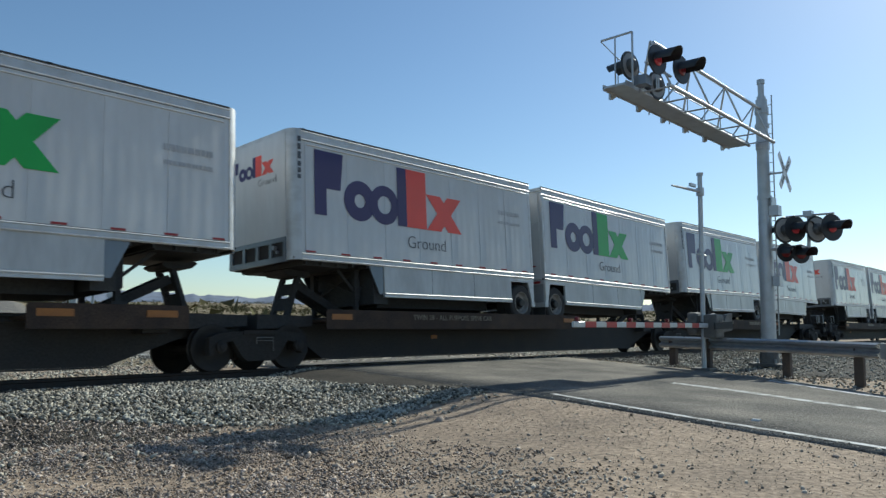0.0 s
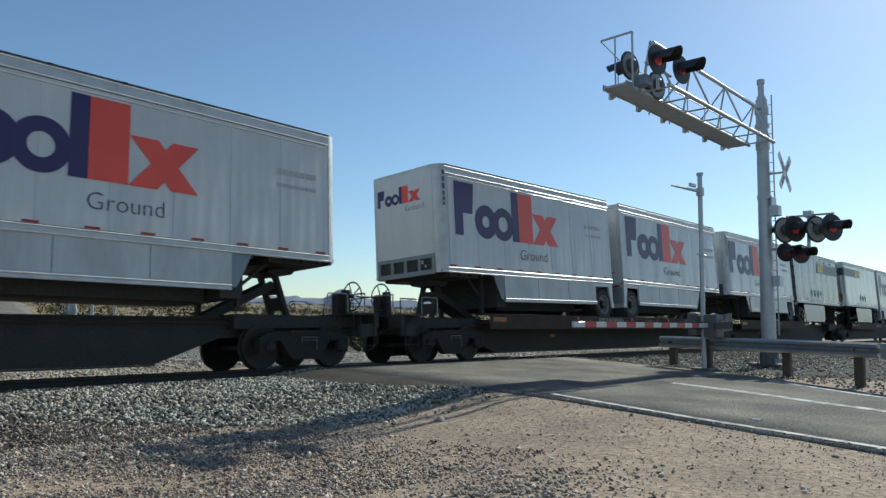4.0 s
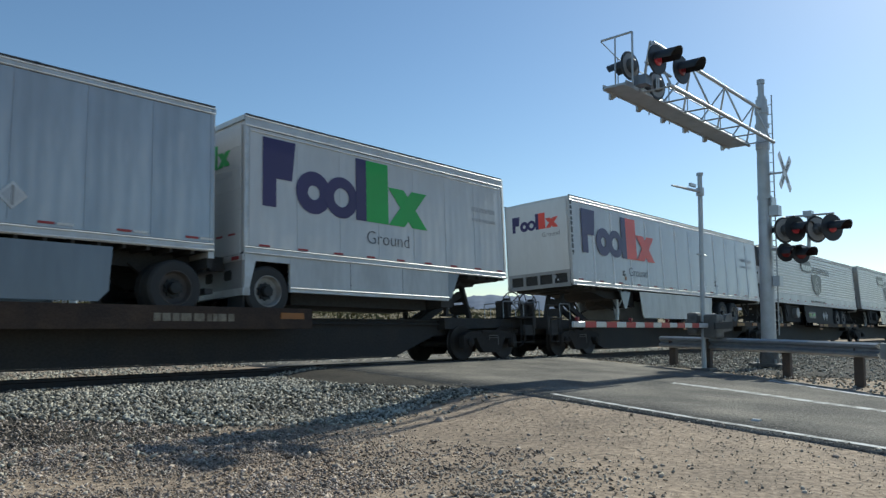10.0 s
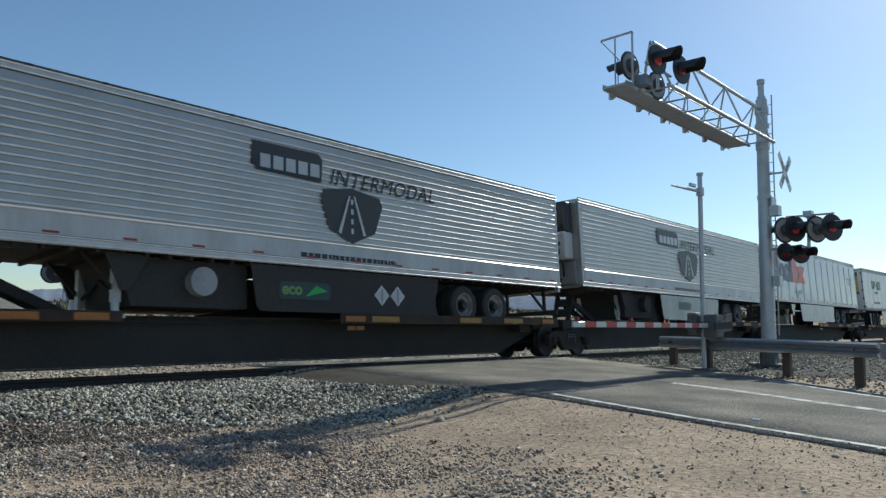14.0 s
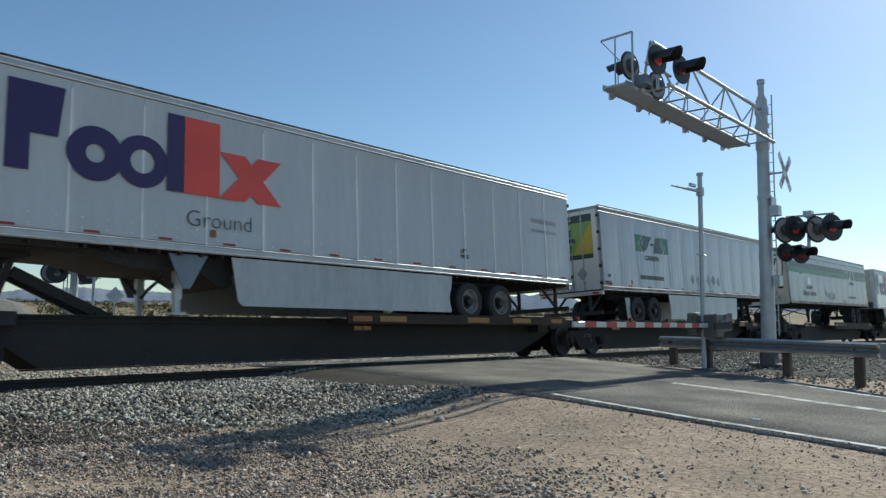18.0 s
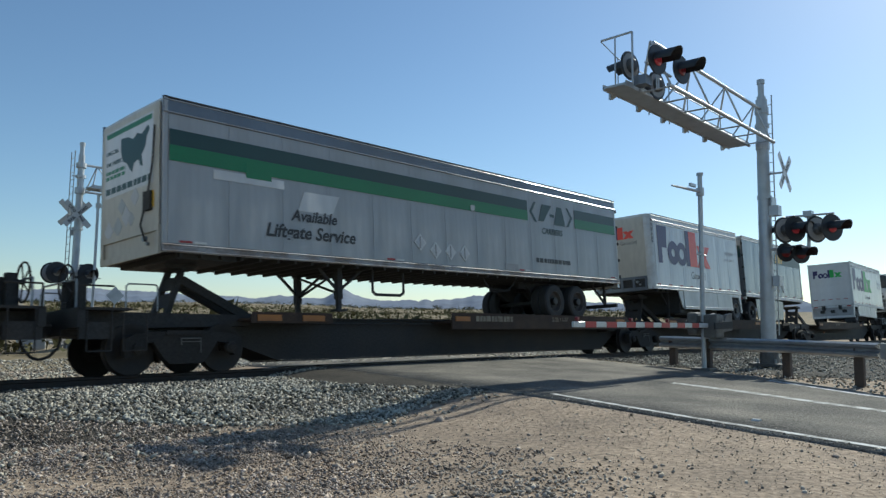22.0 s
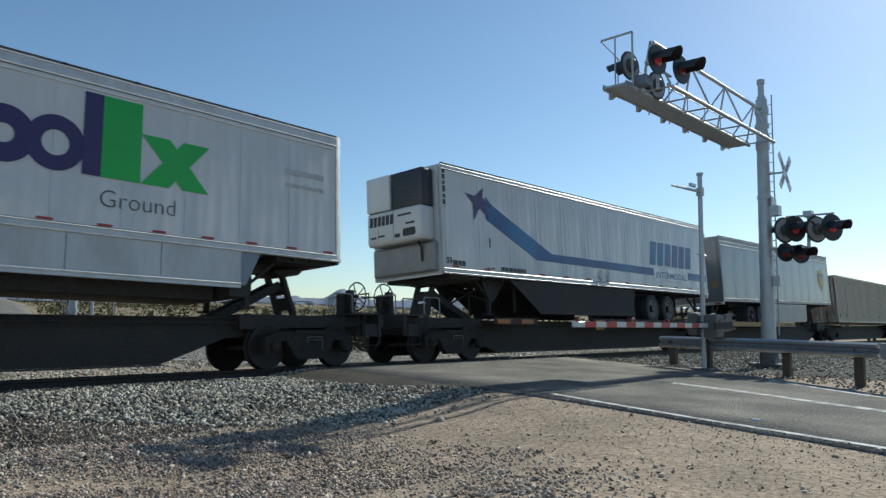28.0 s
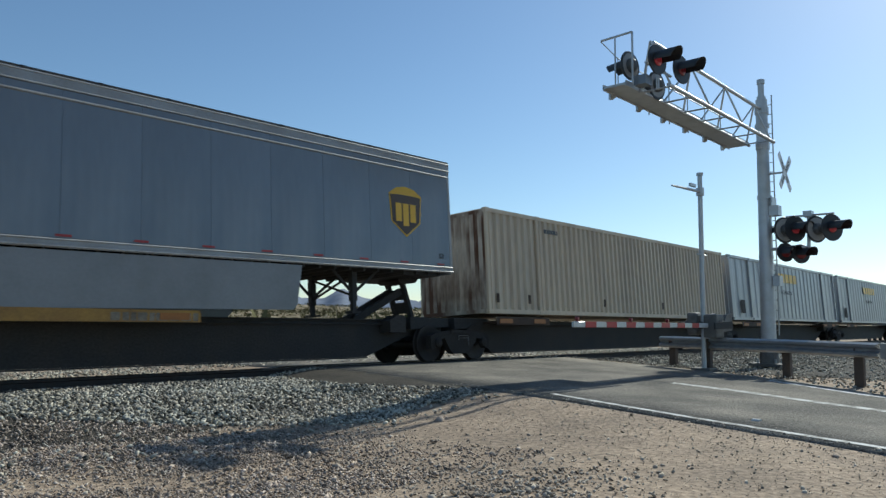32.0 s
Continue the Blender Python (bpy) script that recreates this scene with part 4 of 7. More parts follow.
    # ends, as planes of their own: nose wall and rear door
    for xe, is_nose in ((0.0, nose_left), (L, not nose_left)):
        d = -1 if xe == 0.0 else 1
        if is_nose:
            part("nose_wall", Mesh().box(*sorted((xe + d * 0.001, xe + d * 0.02)), Y0 + max(0.09, rnd), -Y0 - max(0.09, rnd), z0 + 0.5, z1 - 0.08), front_skin or skin, e)
            yn = -Y0 - max(0.09, rnd)
            open_sill = skin is WHITE and name_of(e) != "refrigerated_trailer"
            part("nose_sill", Mesh().box(*sorted((xe - d * 0.06, xe - d * 0.012)), -yn, yn, z0, z0 + 0.49), DARK_UNDER if open_sill else front_skin or skin, e)
            m = Mesh()
            m.box(*sorted((xe - d * 0.02, xe + d * 0.03)), -yn, yn, z0 + 0.40, z0 + 0.50).box(*sorted((xe - d * 0.02, xe + d * 0.03)), -yn, yn, z0 - 0.02, z0 + 0.10)
            for k in range(5 if open_sill else 2):
                yy = -yn + k * (2 * yn - 0.1) / (4 if open_sill else 1)
                m.box(*sorted((xe - d * 0.02, xe + d * 0.026)), yy, yy + 0.10, z0 + 0.1, z0 + 0.4)
            part("nose_frame", m, (RAIL_GREY if L > 12 else GREY_FLAT) if open_sill else front_skin or skin, e, "grimy grey nose frame with recesses" if open_sill else "")
            part("air_coupling", Mesh().rod((xe - d * 0.01, Y0 + 0.62, z0 + 0.3), (xe + d * 0.06, Y0 + 0.62, z0 + 0.3), 0.05, 12).rod((xe - d * 0.01, Y0 + 0.52, z0 + 0.2), (xe + d * 0.05, Y0 + 0.52, z0 + 0.2), 0.035, 10), GALV, e)
        else:
            if rear_kind == "roll":
                door = part("roll_up_door", Mesh().box(*sorted((xe + d * 0.001, xe + d * 0.006)), Y0 + 0.11, -Y0 - 0.11, z0 + 0.01, z1 - 0.19), skin, e)
                hs = (z1 - z0 - 0.22) / 6
                sl = Mesh().box(*sorted((xe + d * 0.006, xe + d * 0.016)), Y0 + 0.12, -Y0 - 0.12, 0.004, hs - 0.004).data("door_panel", skin)
                for k in range(6):
                    part("door_panel", sl, None, door, at=Matrix.Translation((0, 0, z0 + 0.02 + k * hs)))
            else:
                for q0, q1 in ((Y0 + 0.06, -0.01), (0.01, -Y0 - 0.06)):
                    part("swing_door", Mesh().box(*sorted((xe + d * 0.001, xe + d * 0.045)), q0, q1, z0 + 0.05, z1 - 0.12), skin, e)
                for yy in (-0.62, -0.2, 0.2, 0.62):
                    m = Mesh().rod((xe + d * 0.06, yy, z0 + 0.02), (xe + d * 0.06, yy, z1 - 0.1), 0.018, 8)
                    for zz in (z0 + 0.3, (z0 + z1) / 2, z1 - 0.4):
                        m.box(*sorted((xe + d * 0.045, xe + d * 0.075)), yy - 0.04, yy + 0.04, zz - 0.03, zz + 0.03)
                    part("lock_rod", m, GALV, e)
                for k in range(5):
                    for sy in (-1, 1):
                        zz = z0 + 0.25 + k * (z1 - z0 - 0.6) / 4
                        hm = Mesh().box(*sorted((xe + d * 0.03, xe + d * 0.07)), sy * 1.24 - 0.06, sy * 1.24 + 0.04, zz - 0.05, zz + 0.05)
                        part("hinge", hm, DARK_UNDER, e)
            part("rear_frame", Mesh().box(*sorted((xe - d * 0.005, xe + d * 0.03)), Y0 + 0.02, -Y0 - 0.02, z1 - 0.11, z1 - 0.01), post, e)
            bl = Mesh().box(*sorted((xe - d * 0.1, xe + d * 0.02)), Y0 + 0.03, -Y0 - 0.03, z0 - 0.12, z0)
            part("rear_sill", bl, ALU, e)
            for sy in (-1, 1):
                part("tail_lamp", Mesh().box(*sorted((xe + d * 0.02, xe + d * 0.04)), sy * 1.0 - 0.12, sy * 1.0 + 0.12, z0 - 0.1, z0 - 0.03), RED_REFL, e, "red tail lamp")


def under(e, L, fx, z0, axles, leg, rear_guard=True, rim=None, leg_mat=None):
    """Running gear: frame, axles, landing legs, rear guard. Distances are from the nose."""
    a, b = sorted((fx(0.35), fx(1.6)))
    part("coupler_plate", Mesh().box(a, b, -1.1, 1.1, z0 - 0.08, z0 + 0.02), DARK_UNDER, e)
    m = Mesh()
    k = 0.4
    while k < L - 0.2:
        m.box(fx(k) - 0.03, fx(k) + 0.03, -1.2, 1.2, z0 - 0.06, z0 + 0.06)
        k += 0.42
    part("cross_member", m, DARK_UNDER, e)["kind"] = "stuff"
    part("floor", Mesh().box(0.05, L - 0.05, -1.22, 1.22, z0 + 0.03, z0 + 0.07), DARK_UNDER, e)
    for u in axles:
        axle(e, fx(u), rim=rim)
    a, b = sorted((fx(min(axles) - 0.9), fx(max(axles) + 0.9)))
    part("slider_frame", Mesh().box(a, b, -0.56, -0.44, 1.92, z0).box(a, b, 0.44, 0.56, 1.92, z0), DARK_UNDER, e)
    landing_gear(e, fx(leg), z0, foot=1.04 if leg_mat else 1.16, leg_mat=leg_mat)
    if rear_guard:
        m = Mesh()
        xr = fx(L - 0.08)
        for sy in (-0.7, 0.7):
            m.bar((xr, sy, z0 - 0.02), (xr, sy, 1.45), 0.08, 0.08)
            m.bar((fx(L - 0.9), sy, z0 - 0.02), (xr, sy, 1.5), 0.05, 0.07)
        m.box(xr - 0.05, xr + 0.05, -1.15, 1.15, 1.38, 1.50)
        part("rear_guard", m, DARK_UNDER, e, "steel underride guard")


def pup(s, L, nose, tint, rear_mark=True, zl=5.0, zr=5.0, old=False, mark=None):
    """A short drop-frame parcel trailer."""
    left = nose == "L"
    col = "red" if tint is RED_V else "green"
    e = thing("parcel_trailer", s, f"white short parcel trailer with dark purple and {col} shapes", "trailer", "parcel trailers on the train",
              (zr - zl) / L, zl - 5.0)
    fx = (lambda u: u) if left else (lambda u: L - u)
    z0, z1 = 2.2, 5.0
    van_body(e, L, fx, left, z0, z1, WHITE, 7, ribs=0, front_skin=CREAM if old else None, rnd=0.22, top_h=0.24)
    under(e, L, fx, z0, [L - 0.58], 2.1, rear_guard=False)
    # drop belly with its riveted foot rail, and the slanted wheel housing
    a, b = sorted((fx(2.55), fx(L - 1.08)))
    for sy in (-1, 1):
        belly = Mesh()
        belly.box(a, b, min(sy * 1.262, sy * 1.20), max(sy * 1.262, sy * 1.20), 1.60, z0 + 0.01)
        part("belly_side", belly, BELLY, e, "grimy white drop belly panel")
    part("belly_floor", Mesh().box(a, b, -1.2, 1.2, 1.60, 1.66), DARK_UNDER, e)
    for k in range(1, 3):
        part("belly_seam", Mesh().box(a + (b - a) * k / 3 - 0.006, a + (b - a) * k / 3 + 0.006, -1.2655, -1.26, 1.61, z0), GREY_V, e)
    part("belly_rail", Mesh().box(a, b, -1.272, -1.2, 1.50, 1.605), ALU, e)
    part("belly_rail", Mesh().box(a, b, 1.2, 1.272, 1.50, 1.605), ALU, e)
    rr = Mesh()
    for k in range(int((b - a) / 0.12)):
        rr.box(a + 0.06 + k * 0.12 - 0.008, a + 0.06 + k * 0.12 + 0.008, -1.28, -1.27, 1.545, 1.561)
    part("rivet_row", rr, ALU, e)["kind"] = "stuff"
    for sy in (-1, 1):
        part("belly_front", Mesh().prism([(fx(2.54), 1.56), (fx(2.42), 1.56), (fx(2.10), z0), (fx(2.54), z0)], "y", sy * 1.235, sy * 1.2), ALU if old else GREY_FLAT, e, "grey slanted belly front")
    part("side_moulding", bead(*sorted((fx(0.36), fx(L - 0.12))), z1 - 0.335, 0.05, 0.024), WHITE, e)
    part("belly_bead", bead(a, b, 1.56, 0.05, 0.02, -1.27), ALU, e)
    part("toolbox", Mesh().box(*sorted((fx(2.3), fx(2.72))), -1.15, 1.15, 1.35, z0 - 0.05), DARK_UNDER, e)
    for sy in (-1, 1):
        h = Mesh().prism([(fx(L - 1.10), 1.50), (fx(L - 1.32), z0), (fx(L - 1.10), z0 + 0.001)], "y", sy * 1.255, sy * 1.21)
        h.prism([(fx(L - 0.02), 1.42), (fx(L - 0.02), z0), (fx(L - 0.30), z0), (fx(L - 0.10), 1.42)], "y", sy * 1.26, sy * 1.20)
        h.prism([(fx(L - 0.02), z0 - 0.12), (fx(L - 0.02), z0), (fx(L - 1.42), z0), (fx(L - 1.42), z0 - 0.12)], "y", sy * 1.25, sy * 1.20)
        part("wheel_housing", h, ALU, e)
    part("inner_belly", Mesh().box(*sorted((fx(2.8), fx(L - 1.5))), -0.7, 0.7, 1.3, 1.62), DARK_UNDER, e)
    part("mud_flap", Mesh().box(*sorted((fx(L - 0.03), fx(L - 0.06))), -1.2, -0.65, 1.12, 1.6), RUBBER, e)
    part("rear_step", Mesh().box(*sorted((fx(L), fx(L - 0.12))), -1.2, 1.2, 1.52, 2.08), RAIL_GREY, e, "grimy grey panel under the door")
    for yy in (-0.7, 0.0, 0.62):
        part("step_recess", Mesh().rbox(*sorted((fx(L + 0.004), fx(L - 0.02))), yy - 0.14, yy + 0.14, 1.72, 1.92, 0.04, "x"), DARK_UNDER, e)
    part("rear_bumper", Mesh().box(*sorted((fx(L - 0.14), fx(L + 0.02))), -1.26, 1.26, 1.40, 1.54), ALU, e)
    # markings on the side that shows
    x, wide = mark or ((0.40 if not left else 0.56), 4.74)
    emblem(e, x, 3.20, wide, 1.42, tint)
    write("ground", e, x + 2.74 * wide / 4.74, 2.70, GREY_V, width=1.36)
    bars(e, L - 1.55, 3.92, 0.98, 0.12, MID_V, 1, bits=9)
    bars(e, L - 1.55, 3.66, 1.0, 0.08, MID_V, 1, bits=11)
    strips(e, L, z0 + 0.19, 9, False)
    if left:
        bars(e, 0.13, z1 - 0.16, 0.95, 0.085, GREY_V, face="up", bits=6, y=-1.2785)
    # the end that faces the viewer
    if left:
        emblem(e, 0.98, 4.15, 1.62, 0.46, tint, y=-0.024, face="end")
        write("ground_small", e, -0.05, 3.92, GREY_V, y=-0.026, face="end")
    elif rear_mark:
        emblem(e, 0.98, 4.05, 1.75, 0.50, tint, y=-0.02, face="end")
        write("ground_small", e, -0.15, 3.80, PALE_V, y=-0.022, face="end")
        for k in range(5):
            part("reflector", STRIP_R, None, e, at=Matrix.Translation((-0.022, 0.95 - k * 0.45, 2.62)) @ Matrix.Rotation(radians(90), 4, "Z"))
    return e


def diamond(e, x, z, r, y=-1.284):
    m = Mesh().prism([(x - r, z), (x, z - r), (x + r, z), (x, z + r)], "y", y + 0.006, y - 0.006)
    p = part("placard_holder", m, ALU, e)
    part("placard", Mesh().prism([(x - r * 0.72, z), (x, z - r * 0.72), (x + r * 0.72, z), (x, z + r * 0.72)], "y", y - 0.007, y - 0.010), PALE_V, p)
    part("clip_bar", Mesh().box(x - 0.02, x + 0.02, y - 0.016, y - 0.0105, z - r * 0.7, z + r * 0.7), RAIL_GREY, p)


def freight_pup(s, L, nose, zl=5.0, zr=4.97, stripe_on="full"):
    """A short silver freight trailer with a dark stripe."""
    left = nose == "L"
    e = thing("freight_trailer", s, "dull silver short freight trailer with a dark green stripe", "trailer", "silver trailers on the train",
              (zr - zl) / L, zl - 5.0)
    fx = (lambda u: u) if left else (lambda u: L - u)
    z0, z1 = 2.2, 5.0
    skin = SILVER_PAINT if left else GREY_PAINT
    van_body(e, L, fx, left, z0, z1, skin, 7, rail=ALU, post=skin, rear_kind="swing" if not left else "roll", front_skin=skin, rnd=0.24)
    under(e, L, fx, z0, [L - 0.72], 2.3, rear_guard=False, rim=RIM_D_ME)
    a, b = (2.5, 6.5) if left else (1.30, 5.08)
    for sy in (-1, 1):
        m = Mesh()
        m.prism([(a + 0.14, 1.22), (b - 0.22, 1.22), (b - 0.05, 1.40), (b, z0 - 0.06), (a, z0 - 0.06)], "y", sy * 1.22, sy * 1.19)
        part("side_skirt", m, GREY_FLAT, e, "grey aerodynamic side skirt")
    part("rear_step", Mesh().box(*sorted((fx(L), fx(L - 0.1))), -1.2, 1.2, 1.9, 2.1), DARK_UNDER, e)
    part("rear_bumper", Mesh().box(*sorted((fx(L - 0.14), fx(L + 0.02))), -1.2, 1.2, 1.42, 1.52), DARK_UNDER, e)
    za, zb = (4.14, 4.64) if left else (4.01, 4.56)
    sx0, sx1 = (0.24, 4.14) if left else (L - 4.40, L - 0.24)
    if left:
        pts = [(sx0, za), (sx1 - 0.12, za), (sx1, zb), (sx0, zb)]
    else:
        pts = [(sx0, za), (sx1, za), (sx1, zb), (sx0 + 0.12, zb)]
    part("side_stripe", Mesh().prism(pts, "y", -1.279, -1.283), DKGREEN, e, "dark green stripe")
    lx = sx1 - 1.36 if left else sx0 + 0.25
    mk = []
    mk.append(Mesh().prism([(lx, za + 0.06), (lx + 0.36, za + 0.06), (lx + 0.40, zb - 0.05), (lx + 0.18, zb - 0.05)], "y", -1.2835, -1.286))
    mk.append(Mesh().prism([(lx + 0.42, za + 0.06), (lx + 0.76, za + 0.06), (lx + 0.84, zb - 0.05), (lx + 0.46, zb - 0.05)], "y", -1.2835, -1.286))
    mk.append(Mesh().prism([(lx + 0.82, za + 0.06), (lx + 0.98, za + 0.06), (lx + 1.20, zb - 0.05), (lx + 0.88, zb - 0.05)], "y", -1.2835, -1.286))
    each("emblem", mk, YELLOW_V, e, "yellow slanted shape")
    for k in range(3 if left or s > 200 else 4):
        diamond(e, (3.68 + k * 0.62) if left else (3.87 + k * 0.64 if s > 200 else 2.73 + k * 0.62), 2.80, 0.22)
    strips(e, L, z0 + 0.23, 7, True)
    if left:
        part("nose_stripe", Mesh().box(-0.025, -0.0205, Y0 + 0.24, -Y0 - 0.24, za, zb), DKGREEN, e)
        bend = [(0.24 - (0.24 + q) * math.cos(radians(c)), Y0 + 0.24 - (0.24 + q) * math.sin(radians(c))) for q, row in ((0.013, range(0, 91, 10)), (0.008, range(90, -1, -10))) for c in row]
        part("corner_stripe", Mesh().prism(bend, "z", za, zb), DKGREEN, e, smooth=True)
        part("nose_emblem", Mesh().prism([(0.15, za + 0.07), (-0.62, za + 0.07), (-0.85, zb - 0.06), (0.0, zb - 0.06)], "x", -0.0255, -0.029), YELLOW_V, e)
        part("nose_panel", Mesh().box(-0.026, -0.0205, -0.9, 0.7, 3.62, 3.98), BLACK_V, e)
        write("moving", e, 0.55, 3.74, YELLOW_V, y=-0.027, face="end")
        part("nose_marker", Mesh().box(-0.027, -0.0205, -1.12, -0.75, 2.55, 3.0), ORANGE, e)
        bars(e, 0.035, 4.15, 1.15, 0.10, YELLOW_V, face="up", bits=6, y=-1.282)
    else:
        bend = [(L - 0.24 + (0.24 + q) * math.cos(radians(c)), Y0 + 0.24 - (0.24 + q) * math.sin(radians(c))) for q, row in ((0.013, range(0, 91, 10)), (0.008, range(90, -1, -10))) for c in row]
        part("corner_stripe", Mesh().prism(bend, "z", za, zb), DKGREEN, e, smooth=True)
        for q in (0.35, 1.55, 2.7):
            part("side_vent", Mesh().rbox(sx0 + q, sx0 + q + 0.26, -1.29, -1.276, zb + 0.05, zb + 0.17, 0.02, "y"), RAIL_GREY, e, "small pale plate above the stripe")
        part("door_stripe", Mesh().box(-0.052, -0.0465, Y0 + 0.1, 0.9, za, zb), DKGREEN, e)
        part("door_emblem", Mesh().box(-0.056, -0.0525, -1.0, -0.55, za + 0.10, zb - 0.12), YELLOW_V, e)
    return e


def skirt53(e, fx, u0, u1, skin, rake=0.14, z0=1.2, z1=2.12):
    a, b = fx(u0), fx(u1)
    for sy in (-1, 1):
        m = Mesh()
        q = 1 if b > a else -1
        pts = [(a + q * rake, z0 + 0.10), (a + q * (rake + 0.1), z0), (b - q * 0.02, z0), (b + q * 0.01, z0 + 0.06), (b - q * 0.05, z0 + 0.22), (b - q * 0.06, z0 + 0.42), (b + q * 0.02, z0 + 0.62), (b + q * 0.06, z1), (a, z1)]
        m.prism(pts, "y", sy * 1.235, sy * 1.215)
        part("side_skirt", m, skin, e, "aerodynamic side skirt")


def long_van(s, L, nose, zl, zr, skin, label, axles, leg=2.9, n_panels=13, ribs=0, post=ALU, rear="swing", skirt=None, seams=True, z0=2.15, white_strips=True, name="semi_trailer", front_skin=None, rail=ALU, rim=None, top_h=0.16, low_rail=None, n_strips=13, bracket=False):
    left = nose == "L"
    e = thing(name, s, label, "trailer", "long trailers on the train", (zr - zl) / L, zl - 5.0)
    fx = (lambda u: u) if left else (lambda u: L - u)
    van_body(e, L, fx, left, z0, 5.0, skin, n_panels, rail=rail, post=post, rear_kind=rear, ribs=ribs, seams=seams, front_skin=front_skin, top_h=top_h, low_rail=low_rail)
    under(e, L, fx, z0, axles, leg, rim=rim, leg_mat=ALU if bracket else None)
    for q in (-1.12, 1.08) if bracket else ():
        part("landing_bracket", Mesh().prism([(fx(leg - 0.36), z0 - 0.02), (fx(leg + 0.42), z0 - 0.02), (fx(leg + 0.07), 1.5), (fx(leg - 0.07), 1.5)], "y", q, q + 0.04), DARK_UNDER if name == "refrigerated_trailer" else GREY_FLAT, e, "triangular landing leg bracket")
    if skirt:
        skirt53(e, fx, *skirt)
    strips(e, L, z0 + 0.20, n_strips, white_strips)
    return e, fx


def parcel53(s, L, zl, zr, axles):
    e, fx = long_van(s, L, "L", zl, zr, WHITE, "long white parcel trailer with purple and red shapes", axles, ribs=13, seams=True, n_panels=13, skirt=(4.35, 10.6, BELLY), leg=3.5, bracket=True)
    emblem(e, 0.63 if s < 150 else 0.38, 3.22, 4.95 if s < 150 else 5.05, 1.44, RED_V, y=-1.2975)
    write("ground", e, 3.55 if s < 150 else 3.36, 2.63, GREY_V, width=1.38, y=-1.2975)
    if s < 150:
        write("lift", e, 3.12, 2.72, BLACK_V, width=0.24)
    part("marker", Mesh().box(*((3.28, 3.38) if s < 150 else (3.86, 3.98)), -1.288, -1.283, 2.46, 2.6), ORANGE, e)
    bars(e, L - 2.0, 3.90, 1.3, 0.13, MID_V, bits=9)
    bars(e, L - 2.0, 3.62, 1.3, 0.09, MID_V, bits=11)
    write("lift", e, L - 5.2, 2.75, BLACK_V)
    emblem(e, 0.95, 4.05, 1.8, 0.52, RED_V, y=-0.024, face="end")
    write("ground_small", e, -0.2, 3.78, GREY_V, y=-0.026, face="end")
    bars(e, 0.02, 4.85, 1.75, 0.10, BLACK_V, face="up", bits=10, y=-1.284)
    part("gooseneck", Mesh().prism([(0.3, 2.06), (1.8, 2.02), (2.6, 1.85), (3.9, 1.85), (4.3, 1.6), (4.6, 1.6), (4.6, 2.15), (0.3, 2.15)], "y", -0.85, 0.85), DARK_UNDER, e)
    return e


z_low = lambda k: 1.25 + k


